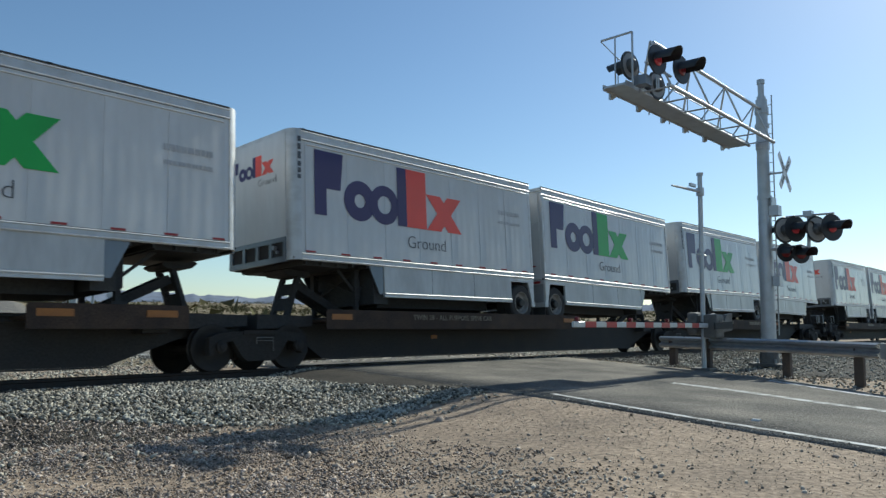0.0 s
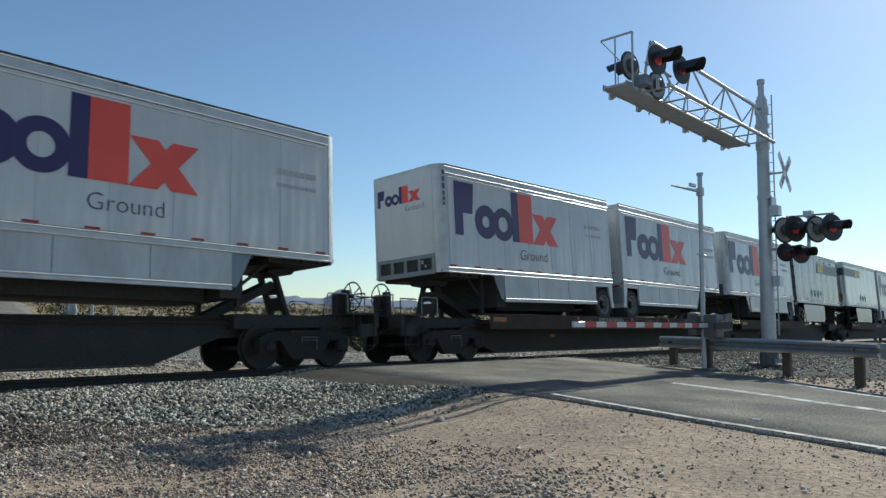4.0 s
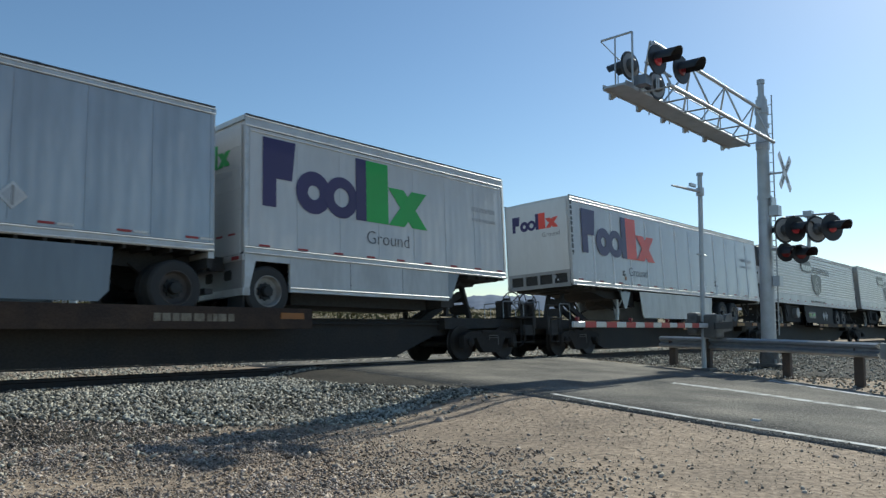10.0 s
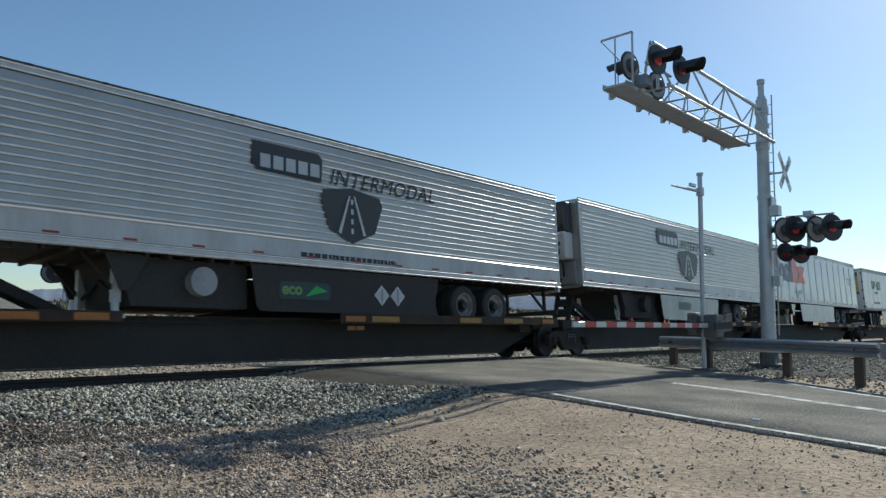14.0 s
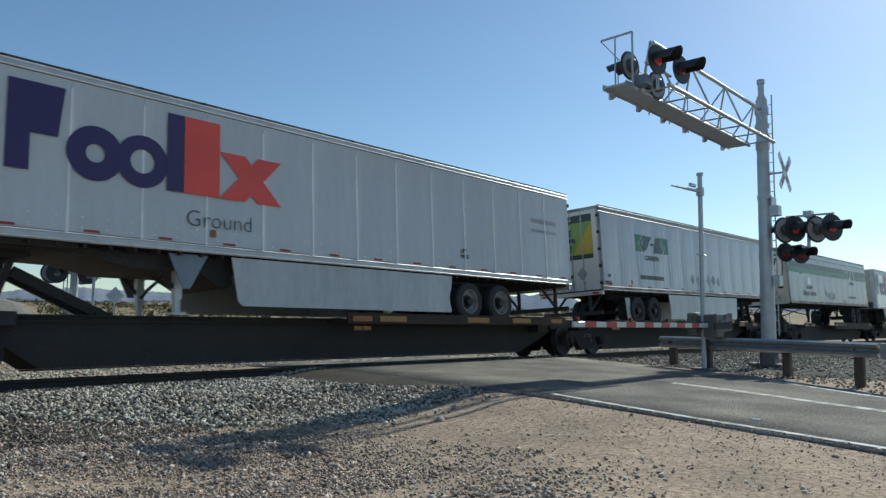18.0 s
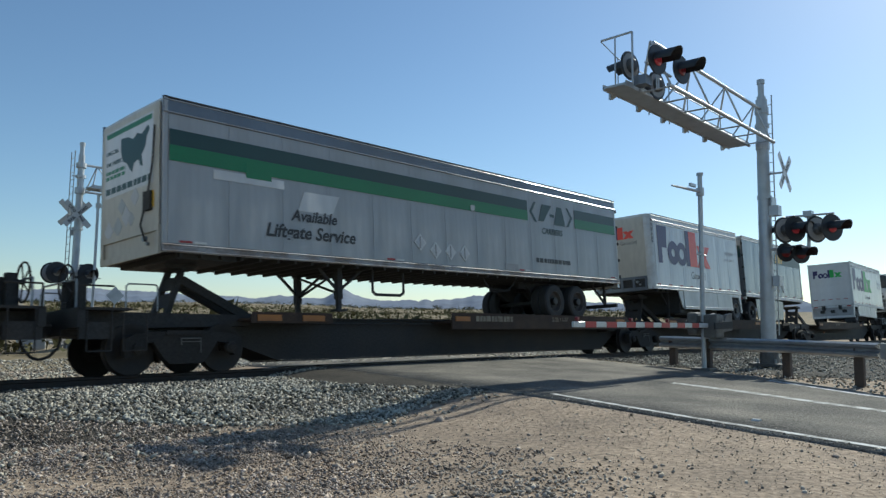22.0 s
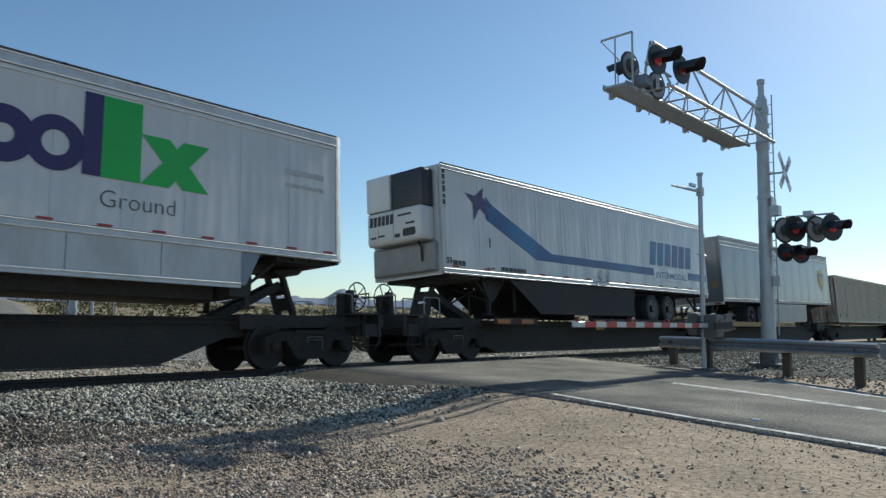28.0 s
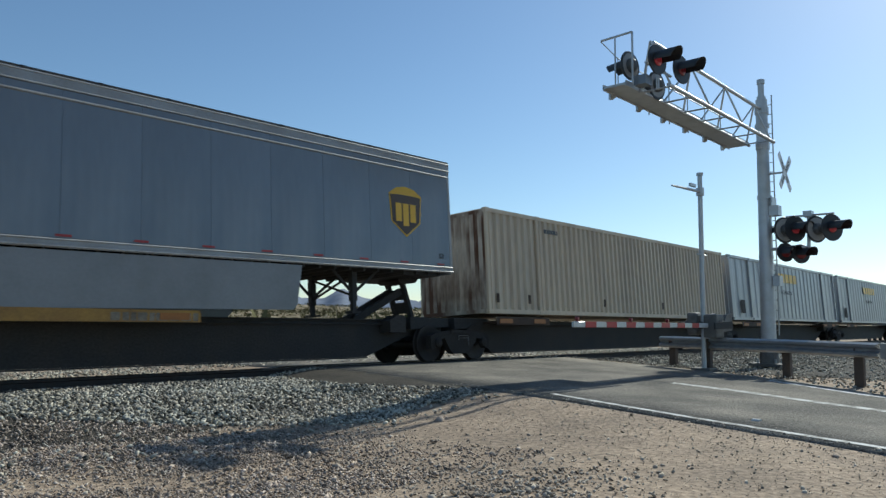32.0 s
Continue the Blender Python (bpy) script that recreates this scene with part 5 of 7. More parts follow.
def reefer(s, L, zl, zr, axles, kind):
    """A long refrigerated trailer, cooling unit on the nose."""
    steel = kind == "steel"
    lab = "long fluted stainless steel refrigerated trailer with black shield mark" if steel else "long white refrigerated trailer with a blue swept band"
    e, fx = long_van(s, L, "L", zl, zr, STAINLESS if steel else WHITE, lab, axles, name="refrigerated_trailer", seams=not steel, n_panels=12, skirt=(5.4, 10.7, GREY_FLAT if steel and s > 130 else DARK_UNDER) if steel else (2.75, 9.9, DARK_UNDER, 1.3), leg=3.0 if steel else 2.36, post=ALU if steel else WHITE, white_strips=not steel, bracket=steel)
    if steel:
        z = 2.74
        fl = bead(0.14, L - 0.12, 0.0, 0.05, 0.017).data("flute", GLINT_STEEL)
        while z < 4.78:
            part("flute", fl, None, e, "raised stainless steel flute", at=Matrix.Translation((0, 0, z)))
            z += 0.146
        part("kick_panel", Mesh().box(0.12, L - 0.12, Y0 - 0.008, Y0 - 0.001, 2.31, 2.66), BELLY, e)
        part("rub_rail", bead(0.12, L - 0.12, 2.655, 0.06, 0.03), GLINT_STEEL, e)
        # dark block with stepped edge, word, shield
        b = Mesh().prism([(5.37, 4.12), (5.5, 4.02), (7.10, 3.98), (7.12, 4.50), (7.0, 4.60), (5.37, 4.60)], "y", -1.289, -1.294)
        part("emblem", b, BLACK_V, e, "black block mark")
        for k in range(5):
            part("emblem_bar", Mesh().box(5.56 + k * 0.31, 5.80 + k * 0.31, -1.297, -1.2942, 4.08, 4.36), STAINLESS, e)
        write("intermodal", e, 7.3, 4.0, BLACK_V, y=-1.2895, width=3.35)
        sh = Mesh().prism([(7.08, 3.66), (7.16, 3.86), (7.95, 3.98), (8.78, 3.86), (8.87, 3.66), (8.62, 3.02), (7.95, 2.73), (7.3, 3.02)], "y", -1.289, -1.294)
        shd = part("shield", sh, BLACK_V, e, "black shield mark with a road motif")
        for q in ([(7.55, 2.95), (7.63, 2.93), (7.90, 3.8), (7.86, 3.8)], [(8.27, 2.93), (8.35, 2.95), (8.04, 3.8), (8.0, 3.8)]):
            part("road_motif", Mesh().prism(q, "y", -1.2942, -1.297), STAINLESS, shd)
        for k in range(4):
            part("road_motif", Mesh().box(7.92, 7.98, -1.297, -1.2942, 2.95 + k * 0.22, 3.07 + k * 0.22), STAINLESS, shd)
        bars(e, 6.56, 2.34, 2.73, 0.1, BLACK_V, bits=20, y=-1.281)
        part("inner_housing", Mesh().prism([(3.2, z_low(0)), (5.5, z_low(0)), (5.5, 2.12), (2.9, 2.12)], "y", -0.95, 0.95), DARK_UNDER, e)
        part("fuel_tank", Mesh().rod((4.45, -1.18, 1.72), (4.45, -0.95, 1.72), 0.27, 20), RAIL_GREY if s < 130 else DARK_UNDER, e, "round fuel tank end")
        if s < 130:
            tank = Mesh().rbox(6.05, 7.36, -1.242, -1.237, 1.46, 1.82, 0.08, "y")
            part("skirt_badge", tank, DKGREEN, e, "dark green rounded badge")
            part("badge_leaf", Mesh().prism([(6.7, 1.52), (7.28, 1.65), (6.98, 1.76)], "y", -1.243, -1.246), GREEN_V, e)
            write("eco", e, 6.12, 1.56, PALE_GREEN, y=-1.245)
            for k in range(2):
                diamond(e, 8.84 + k * 0.5, 1.63, 0.23, y=-1.246)
        else:
            part("skirt_badge", Mesh().rbox(6.9, 8.0, -1.242, -1.237, 1.6, 1.9, 0.08, "y"), DKGREEN, e)
    else:
        last = max(axles)
        for yy in (-0.86, 0.83):
            part("landing_bracket", Mesh().prism([(1.98, 2.1), (2.98, 2.1), (2.45, 1.52), (2.27, 1.52)], "y", yy, yy + 0.03), DARK_UNDER, e)
            part("skirt_post", Mesh().box(3.42, 3.5, yy, yy + 0.06, 1.25, 2.1), DARK_UNDER, e)
        for yy in (-1.2, 0.62):
            part("mud_flap", Mesh().prism([(last + 0.62, 1.22), (last + 0.645, 1.22), (last + 0.665, 2.1), (last + 0.64, 2.1)], "y", yy, yy + 0.58), RUBBER, e, "black rubber mud flap")
        for yy in (-0.62, 0.5):
            part("slider_rail", Mesh().box(min(axles) - 0.95, last + 0.75, yy, yy + 0.12, 1.86, 2.14), DARK_UNDER, e)
        # blue swept band: a bird head, a diagonal and a level tail
        band = Mesh().prism([(1.75, 4.36), (2.07, 4.12), (4.81, 3.0), (4.05, 2.76), (1.74, 3.72)], "y", -1.283, -1.287)
        band.prism([(4.05, 2.76), (4.81, 3.0), (L - 0.12, 2.96), (L - 0.12, 2.68)], "y", -1.283, -1.287)
        part("swept_band", band, BLUE_V, e, "blue swept band")
        bird = Mesh().prism([(0.91, 4.34), (1.30, 4.30), (1.69, 4.58), (1.62, 4.30), (2.04, 4.05), (1.74, 4.08), (1.88, 3.72), (1.50, 4.0), (1.24, 3.64), (1.22, 4.1)], "y", -1.2875, -1.290)
        part("bird_mark", bird, PURPLE, e)
        for k in range(6):
            part("emblem_block", Mesh().prism([(11.17 + k * 0.6, 3.11), (11.62 + k * 0.6, 3.11), (11.80 + k * 0.6, 3.98), (11.35 + k * 0.6, 3.98)], "y", -1.283, -1.286), BLUE_V, e, "blue slanted block")
        part("name_plate", Mesh().box(11.42, 14.30, -1.291, -1.2875, 2.56, 3.0), WHITE, e)
        write("intermodal_b", e, 11.52, 2.64, BLUE_V, y=-1.292, width=2.68)
        bars(e, 0.34, 2.38, 0.52, 0.13, BLACK_V, bits=5)
        write("n53", e, 0.10, 2.42, BLACK_V, width=0.2)
        write("lift_line", e, 1.75, 2.36, BLACK_V)
        bars(e, 2.32, 2.34, 1.17, 0.11, BLACK_V, bits=11)
        part("handle_mark", Mesh().box(1.86, 1.90, -1.287, -1.283, 2.95, 3.2), BLACK_V, e)
        for k in range(2):
            diamond(e, 7.64 + k * 0.49, 2.50, 0.2, y=-1.288)
        bars(e, 0.03, 4.85, 1.0, 0.1, BLACK_V, face="up", bits=6)
    # cooling unit
    u = part("cooling_unit", soft_box(-0.50, -0.005, -1.02, 1.02, 3.02, 3.92, 0.11, 3), WHITE, e, "white cooling unit housing", smooth=True)
    part("grille", soft_box(-0.43, -0.006, -1.03, 1.03, 3.86, 4.90, 0.10, 3), GLASS_DARK, u, "black grille round the unit's upper half", smooth=True)
    part("front_panel", soft_box(-0.52, -0.40, 0.10, 0.99, 3.93, 4.87, 0.05, 2), WHITE, u)
    for k in range(9):
        part("louvre", Mesh().box(-0.442, -0.428, -0.86, 0.06, 4.0 + k * 0.09, 4.02 + k * 0.09), SIGNAL_BLACK, u)
    part("panel_joint", Mesh().box(-0.506, -0.498, -0.02, -0.008, 3.12, 3.86), GREY_V, u)
    part("panel_joint", Mesh().box(-0.506, -0.498, 0.56, 0.57, 3.12, 3.46), GREY_V, u)
    each("unit_mark", [Mesh().prism([(0.90 - k * 0.155, 3.54), (0.78 - k * 0.155, 3.54), (0.75 - k * 0.155, 3.80), (0.87 - k * 0.155, 3.80)], "x", -0.5005, -0.504) for k in range(6)], BLACK_V, u)
    for yy, zz, ww in ((0.75, 3.22, 0.10), (0.45, 3.24, 0.12), (-0.42, 3.70, 0.24), (-0.62, 3.46, 0.16)):
        part("latch", Mesh().box(-0.508, -0.4995, yy - ww, yy + ww, zz, zz + 0.05), BLACK_V, u)
    part("control_box", Mesh().rbox(-0.515, -0.4995, -0.80, -0.36, 3.16, 3.36, 0.03, "x"), BLACK_V, u)
    part("control_box", Mesh().rbox(-0.512, -0.4995, -0.24, -0.06, 3.16, 3.26, 0.02, "x"), BLACK_V, u)
    part("drain_hose", Mesh().path([(-0.3, -0.7, 3.05), (-0.22, -0.72, 2.85), (-0.18, -0.7, 2.5)], 0.035), RUBBER, u)
    part("nose_guard", Mesh().rbox(-0.17, -0.032, -1.12, 1.12, 2.22, 3.0, 0.06, "y"), RAIL_GREY, e, "dented dull grey nose guard")
    return e


def carrier_plain(s, L, zl, zr, axles):
    e, fx = long_van(s, L, "R", zl, zr, WORN_WHITE, "long grimy white trailer with green bracket mark, doors closed", axles, rear="swing", post=RUSTY_RAIL, skirt=(4.65, 11.35, BELLY), rail=RAIL_GREY, rim=RIM_D_ME, top_h=0.22, low_rail=RUSTY_RAIL, n_strips=12)
    part("mud_flap", Mesh().prism([(1.72, 1.18), (1.98, 1.18), (1.94, 1.95), (1.62, 1.95)], "y", -1.16, -1.14), DIRTY_WHITE, e, "pale mud flap behind the wheels")
    part("marker", Mesh().box(1.93, 2.03, -1.288, -1.282, 2.44, 2.55), ORANGE, e)
    x, z = 2.45, 3.63
    part("bracket_mark", Mesh().prism([(x, z), (x + 0.42, z), (x + 0.20, z + 0.30), (x + 0.5, z + 0.60), (x, z + 0.60)], "y", -1.283, -1.287), MIDGREEN, e, "green bracket shape")
    part("bracket_mark", Mesh().prism([(x + 2.57, z), (x + 2.15, z), (x + 2.37, z + 0.3), (x + 2.07, z + 0.60), (x + 2.57, z + 0.60)], "y", -1.283, -1.287), MIDGREEN, e, "green bracket shape")
    for q in (0.10, 0.19):
        part("bracket_line", Mesh().prism([(x + 0.42 + q, z), (x + 0.47 + q, z), (x + 0.25 + q, z + 0.30), (x + 0.55 + q, z + 0.60), (x + 0.50 + q, z + 0.60), (x + 0.20 + q, z + 0.30)], "y", -1.283, -1.2865), MIDGREEN, e)
        part("bracket_line", Mesh().prism([(x + 2.15 - q, z), (x + 2.10 - q, z), (x + 2.32 - q, z + 0.30), (x + 2.02 - q, z + 0.60), (x + 2.07 - q, z + 0.60), (x + 2.37 - q, z + 0.30)], "y", -1.283, -1.2865), MIDGREEN, e)
    part("emblem", Mesh().prism([(x + 0.5, z + 0.06), (x + 0.78, z + 0.06), (x + 1.25, z + 0.58), (x + 0.72, z + 0.58)], "y", -1.283, -1.287), DKGREEN, e, "dark green slanted shape")
    part("emblem", Mesh().prism([(x + 1.35, z), (x + 2.02, z), (x + 2.02, z + 0.14), (x + 1.85, z + 0.58), (x + 1.58, z + 0.58)], "y", -1.283, -1.287), DKGREEN, e, "dark green slanted shape")
    part("emblem", Mesh().box(x + 1.12, x + 1.38, -1.287, -1.283, z + 0.24, z + 0.34), DKGREEN, e)
    write("carriers", e, x + 0.62, 3.33, DKGREEN, width=1.12)
    bars(e, 2.64, 2.62, 1.84, 0.15, BLACK_V, bits=12)
    bars(e, 0.14, 2.36, 0.45, 0.11, BLACK_V, bits=5)
    bars(e, 0.35, 2.6, 0.2, 0.1, GREY_V, bits=3)
    for k in range(6):
        diamond(e, 7.05 + k * 0.52, 2.78 + 0.04 * math.sin(k * 5), 0.21)
    write("n53", e, L - 0.38, 2.74, BLACK_V, width=0.22)
    # posters on the doors
    for q0, q1, base in ((-1.02, -0.03, PALE_GREEN), (0.03, 0.98, MIDGREEN)):
        pst = part("door_poster", Mesh().box(-0.0505, -0.0465, q0, q1, 3.25, 4.75), base, e, "green and yellow poster on the door")
        part("poster_band", Mesh().box(-0.0545, -0.051, q0, q1, 4.50, 4.75), DKGREEN, pst)
        part("poster_band", Mesh().box(-0.0545, -0.051, q0, q1, 3.25, 3.40), DKGREEN, pst)
    # yellow darker than the vinyl, the door end's shade put into its colour
    part("poster_field", Mesh().prism([(-1.02, 3.40), (-0.25, 3.40), (-0.62, 3.95), (-1.02, 4.45)], "x", -0.051, -0.0545), mat("faded_yellow_print", (0.42, 0.32, 0.04), 0.5, vary=0.1), e)
    for k, (key, wd) in enumerate((("anything", 1.15), ("anywhere", 1.3), ("anytime", 1.15))):
        write(key, e, 0.92, 4.12 - k * 0.30, DKGREEN, y=-0.0795, face="end", width=wd)
    for yy in (0.75, 0.4, -0.55):
        part("door_placard", Mesh().prism([(yy - 0.2, 2.75), (yy, 2.52), (yy + 0.2, 2.75), (yy, 2.98)], "x", -0.0465, -0.0505), RAIL_GREY, e, "worn diamond placard on the door")
    return e


def carrier_stripe(s, L, zl, zr, axles):
    e, fx = long_van(s, L, "L", zl, zr, DIRTY_WHITE, "long stained white trailer with a two-tone green stripe", axles, rear="swing", post=DIRTY_WHITE, leg=4.4, rail=GREY_FLAT, front_skin=CREAM, rim=RIM_D_ME, top_h=0.30, low_rail=RUSTY_RAIL, n_strips=4)
    za, zb = 3.82, 4.41
    for xa, xb in ((0.12, 11.1), (13.62, L - 0.12)):
        part("side_stripe", Mesh().box(xa, xb, -1.285, -1.281, za, (za + zb) / 2), MIDGREEN, e, "bright green stripe")
        part("side_stripe", Mesh().box(xa, xb, -1.285, -1.281, (za + zb) / 2 + 0.001, zb), DKGREEN, e, "dark green stripe")
    x, z = 11.2, 3.82
    m = Mesh().prism([(x + 0.25, z), (x, z + 0.3), (x + 0.25, z + 0.6), (x + 0.35, z + 0.6), (x + 0.12, z + 0.3), (x + 0.35, z)], "y", -1.281, -1.285)
    m.prism([(x + 2.05, z), (x + 2.3, z + 0.3), (x + 2.05, z + 0.6), (x + 1.95, z + 0.6), (x + 2.18, z + 0.3), (x + 1.95, z)], "y", -1.281, -1.285)
    m.prism([(x + 0.45, z + 0.05), (x + 0.7, z + 0.05), (x + 1.15, z + 0.57), (x + 0.65, z + 0.57)], "y", -1.281, -1.285)
    m.box(x + 1.05, x + 1.28, -1.285, -1.281, z + 0.22, z + 0.31)
    m.prism([(x + 1.25, z), (x + 1.85, z), (x + 1.85, z + 0.12), (x + 1.7, z + 0.57), (x + 1.45, z + 0.57)], "y", -1.281, -1.285)
    part("emblem", m, DKGREEN, e, "dark green slanted shapes between brackets")
    write("carriers_b", e, 11.76, 3.50, DKGREEN, width=1.14)
    bars(e, 11.4, 2.62, 1.87, 0.13, BLACK_V, bits=12)
    write("available", e, 2.77, 2.99, BLACK_V, width=1.2)
    write("liftgate", e, 2.14, 2.62, BLACK_V, width=2.35)
    part("patch", Mesh().prism([(2.95, 3.2), (3.85, 3.2), (4.05, 3.62), (3.1, 3.62)], "y", -1.281, -1.283), WHITE, e, "paler repainted patch")
    part("patch", Mesh().box(1.0, 2.6, -1.283, -1.281, 3.6, 3.78), WHITE, e)
    part("patch", Mesh().box(1.7, 2.3, -1.2865, -1.2855, 3.72, 4.05), MIDGREEN, e, "faded patch in the stripe")
    part("marker_lamp", Mesh().rbox(8.52, 8.68, -1.30, -1.2855, 3.83, 3.98, 0.02, "y"), PALE_V, e, "small square side fitting")
    part("door_chain", Mesh().box(9.9, 10.5, -1.29, -1.2845, 2.28, 2.5), RAIL_GREY, e)
    for k in range(4):
        diamond(e, 6.55 + k * 0.55, 2.72 + (0.1 if k == 0 else -0.06), 0.21)
    part("tool_rack", Mesh().path([(5.3, -0.9, 2.12), (5.3, -0.9, 1.62), (5.4, -0.9, 1.55), (6.2, -0.9, 1.55), (6.3, -0.9, 1.62), (6.3, -0.9, 2.12)], 0.035), DARK_UNDER, e)
    for k in range(3):
        part("air_line", Mesh().path([(9.35 + 0.08 * k, -0.9 + 0.05 * k, 2.12), (9.55 + 0.1 * k, -0.9 + 0.05 * k, 1.86), (9.8 + 0.2 * k, -0.9, 1.72 + 0.04 * k), (10.3 + 0.1 * k, -0.9, 1.78), (10.75, -0.85, 1.92 + 0.03 * k), (10.95, -0.85, 2.12)], 0.014), RUBBER, e, "slack black air hose")
    # poster on the nose
    part("nose_poster", Mesh().box(-0.0245, -0.0205, -0.95, 1.05, 3.45, 4.80), WHITE, e, "white poster with a dark green map")
    part("poster_band", Mesh().box(-0.0275, -0.0245, -0.90, 1.0, 4.66, 4.76), MIDGREEN, e)
    land = Mesh().prism([(0.36, 4.55), (0.05, 4.52), (-0.15, 4.44), (-0.32, 4.52), (-0.5, 4.46), (-0.75, 4.58), (-0.82, 4.5), (-0.7, 4.36), (-0.66, 4.2), (-0.5, 4.05), (-0.56, 3.84), (-0.46, 3.86),
                         (-0.38, 4.0), (-0.2, 3.96), (-0.12, 3.8), (0.0, 3.9), (0.1, 4.02), (0.28, 4.08), (0.36, 4.3)], "x", -0.0275, -0.0245)
    part("map_shape", land, DKGREEN, e, "dark green map shape")
    write("one_call", e, 1.0, 4.32, DKGREEN, y=-0.026, face="end", width=0.55)
    write("one_carrier", e, 1.0, 4.10, DKGREEN, y=-0.026, face="end", width=0.66)
    bars(e, 1.0, 3.92, 0.85, 0.07, MIDGREEN, 2, 1.5, y=-0.0265, face="end", bits=6)
    bars(e, 1.0, 3.52, 1.85, 0.12, DKGREEN, y=-0.0265, face="end", bits=9)
    for k, (yy, zz, rr) in enumerate(((0.85, 2.78, 0.2), (0.45, 2.82, 0.2), (0.1, 2.98, 0.2), (0.3, 3.2, 0.16), (-0.25, 3.3, 0.18), (-0.1, 2.9, 0.14))):
        m = Mesh().prism([(yy - rr, zz), (yy, zz - rr), (yy + rr, zz), (yy, zz + rr)], "x", -0.026, -0.0205)
        part("nose_placard", m, DIRTY_WHITE if k % 2 else PALE_V, e, "peeling diamond placard")
    part("nose_marker", Mesh().box(-0.03, -0.0205, -1.0, -0.75, 3.0, 3.3), YELLOW_V, e)
    part("nose_box", Mesh().box(-0.09, -0.02, -0.95, -0.7, 2.95, 3.3), DARK_UNDER, e)
    part("air_cable", Mesh().path([(-0.05, -1.05, 4.5), (-0.06, -1.0, 3.8), (-0.06, -0.85, 3.3), (-0.08, -0.6, 2.7), (-0.06, -0.75, 2.4)], 0.018), RUBBER, e)
    return e


def shield_van(s, L, zl, zr, axles):
    e, fx = long_van(s, L, "R", zl, zr, GREY_FLAT, "long dull grey trailer with a brown and gold shield", axles, rear="roll", post=RAIL_GREY, rail=RAIL_GREY, skirt=(4.67, 11.07, SKIRT_GREY), white_strips=False, top_h=0.24, n_panels=12, rim=RIM_D_ME)
    part("upper_band", bead(0.1, L - 0.1, 4.585, 0.06, 0.03), RAIL_GREY, e)
    x, z = 14.58, 2.85
    out = [(x, z + 0.10), (x - 0.48, z + 0.45), (x - 0.54, z + 1.12), (x - 0.3, z + 1.27), (x, z + 1.32), (x + 0.3, z + 1.27), (x + 0.54, z + 1.12), (x + 0.48, z + 0.45)]
    gold = part("shield", Mesh().prism(out, "y", -1.2765, -1.282), YELLOW_V, e, "gold shield with a brown field")
    c = [(x + (px_ - x) * 0.93, z + 0.66 + (min(pz, z + 1.14) - z - 0.66) * 0.93) for px_, pz in out]
    part("shield_field", Mesh().prism(c, "y", -1.2825, -1.286), mat("shield_brown", (0.055, 0.028, 0.015), 0.4), gold)
    each("shield_bar", [Mesh().box(x - 0.34 + k * 0.24, x - 0.15 + k * 0.24, -1.289, -1.2865, z + 0.46 - 0.1 * (k == 1), z + 0.90) for k in range(3)], YELLOW_V, gold)
    write("n53s", e, L - 0.5, 2.5, BLACK_V)
    part("rear_stain", Mesh().box(-0.022, -0.0165, -1.02, -0.84, 2.75, 3.05), YELLOW_STEEL, e)
    return e


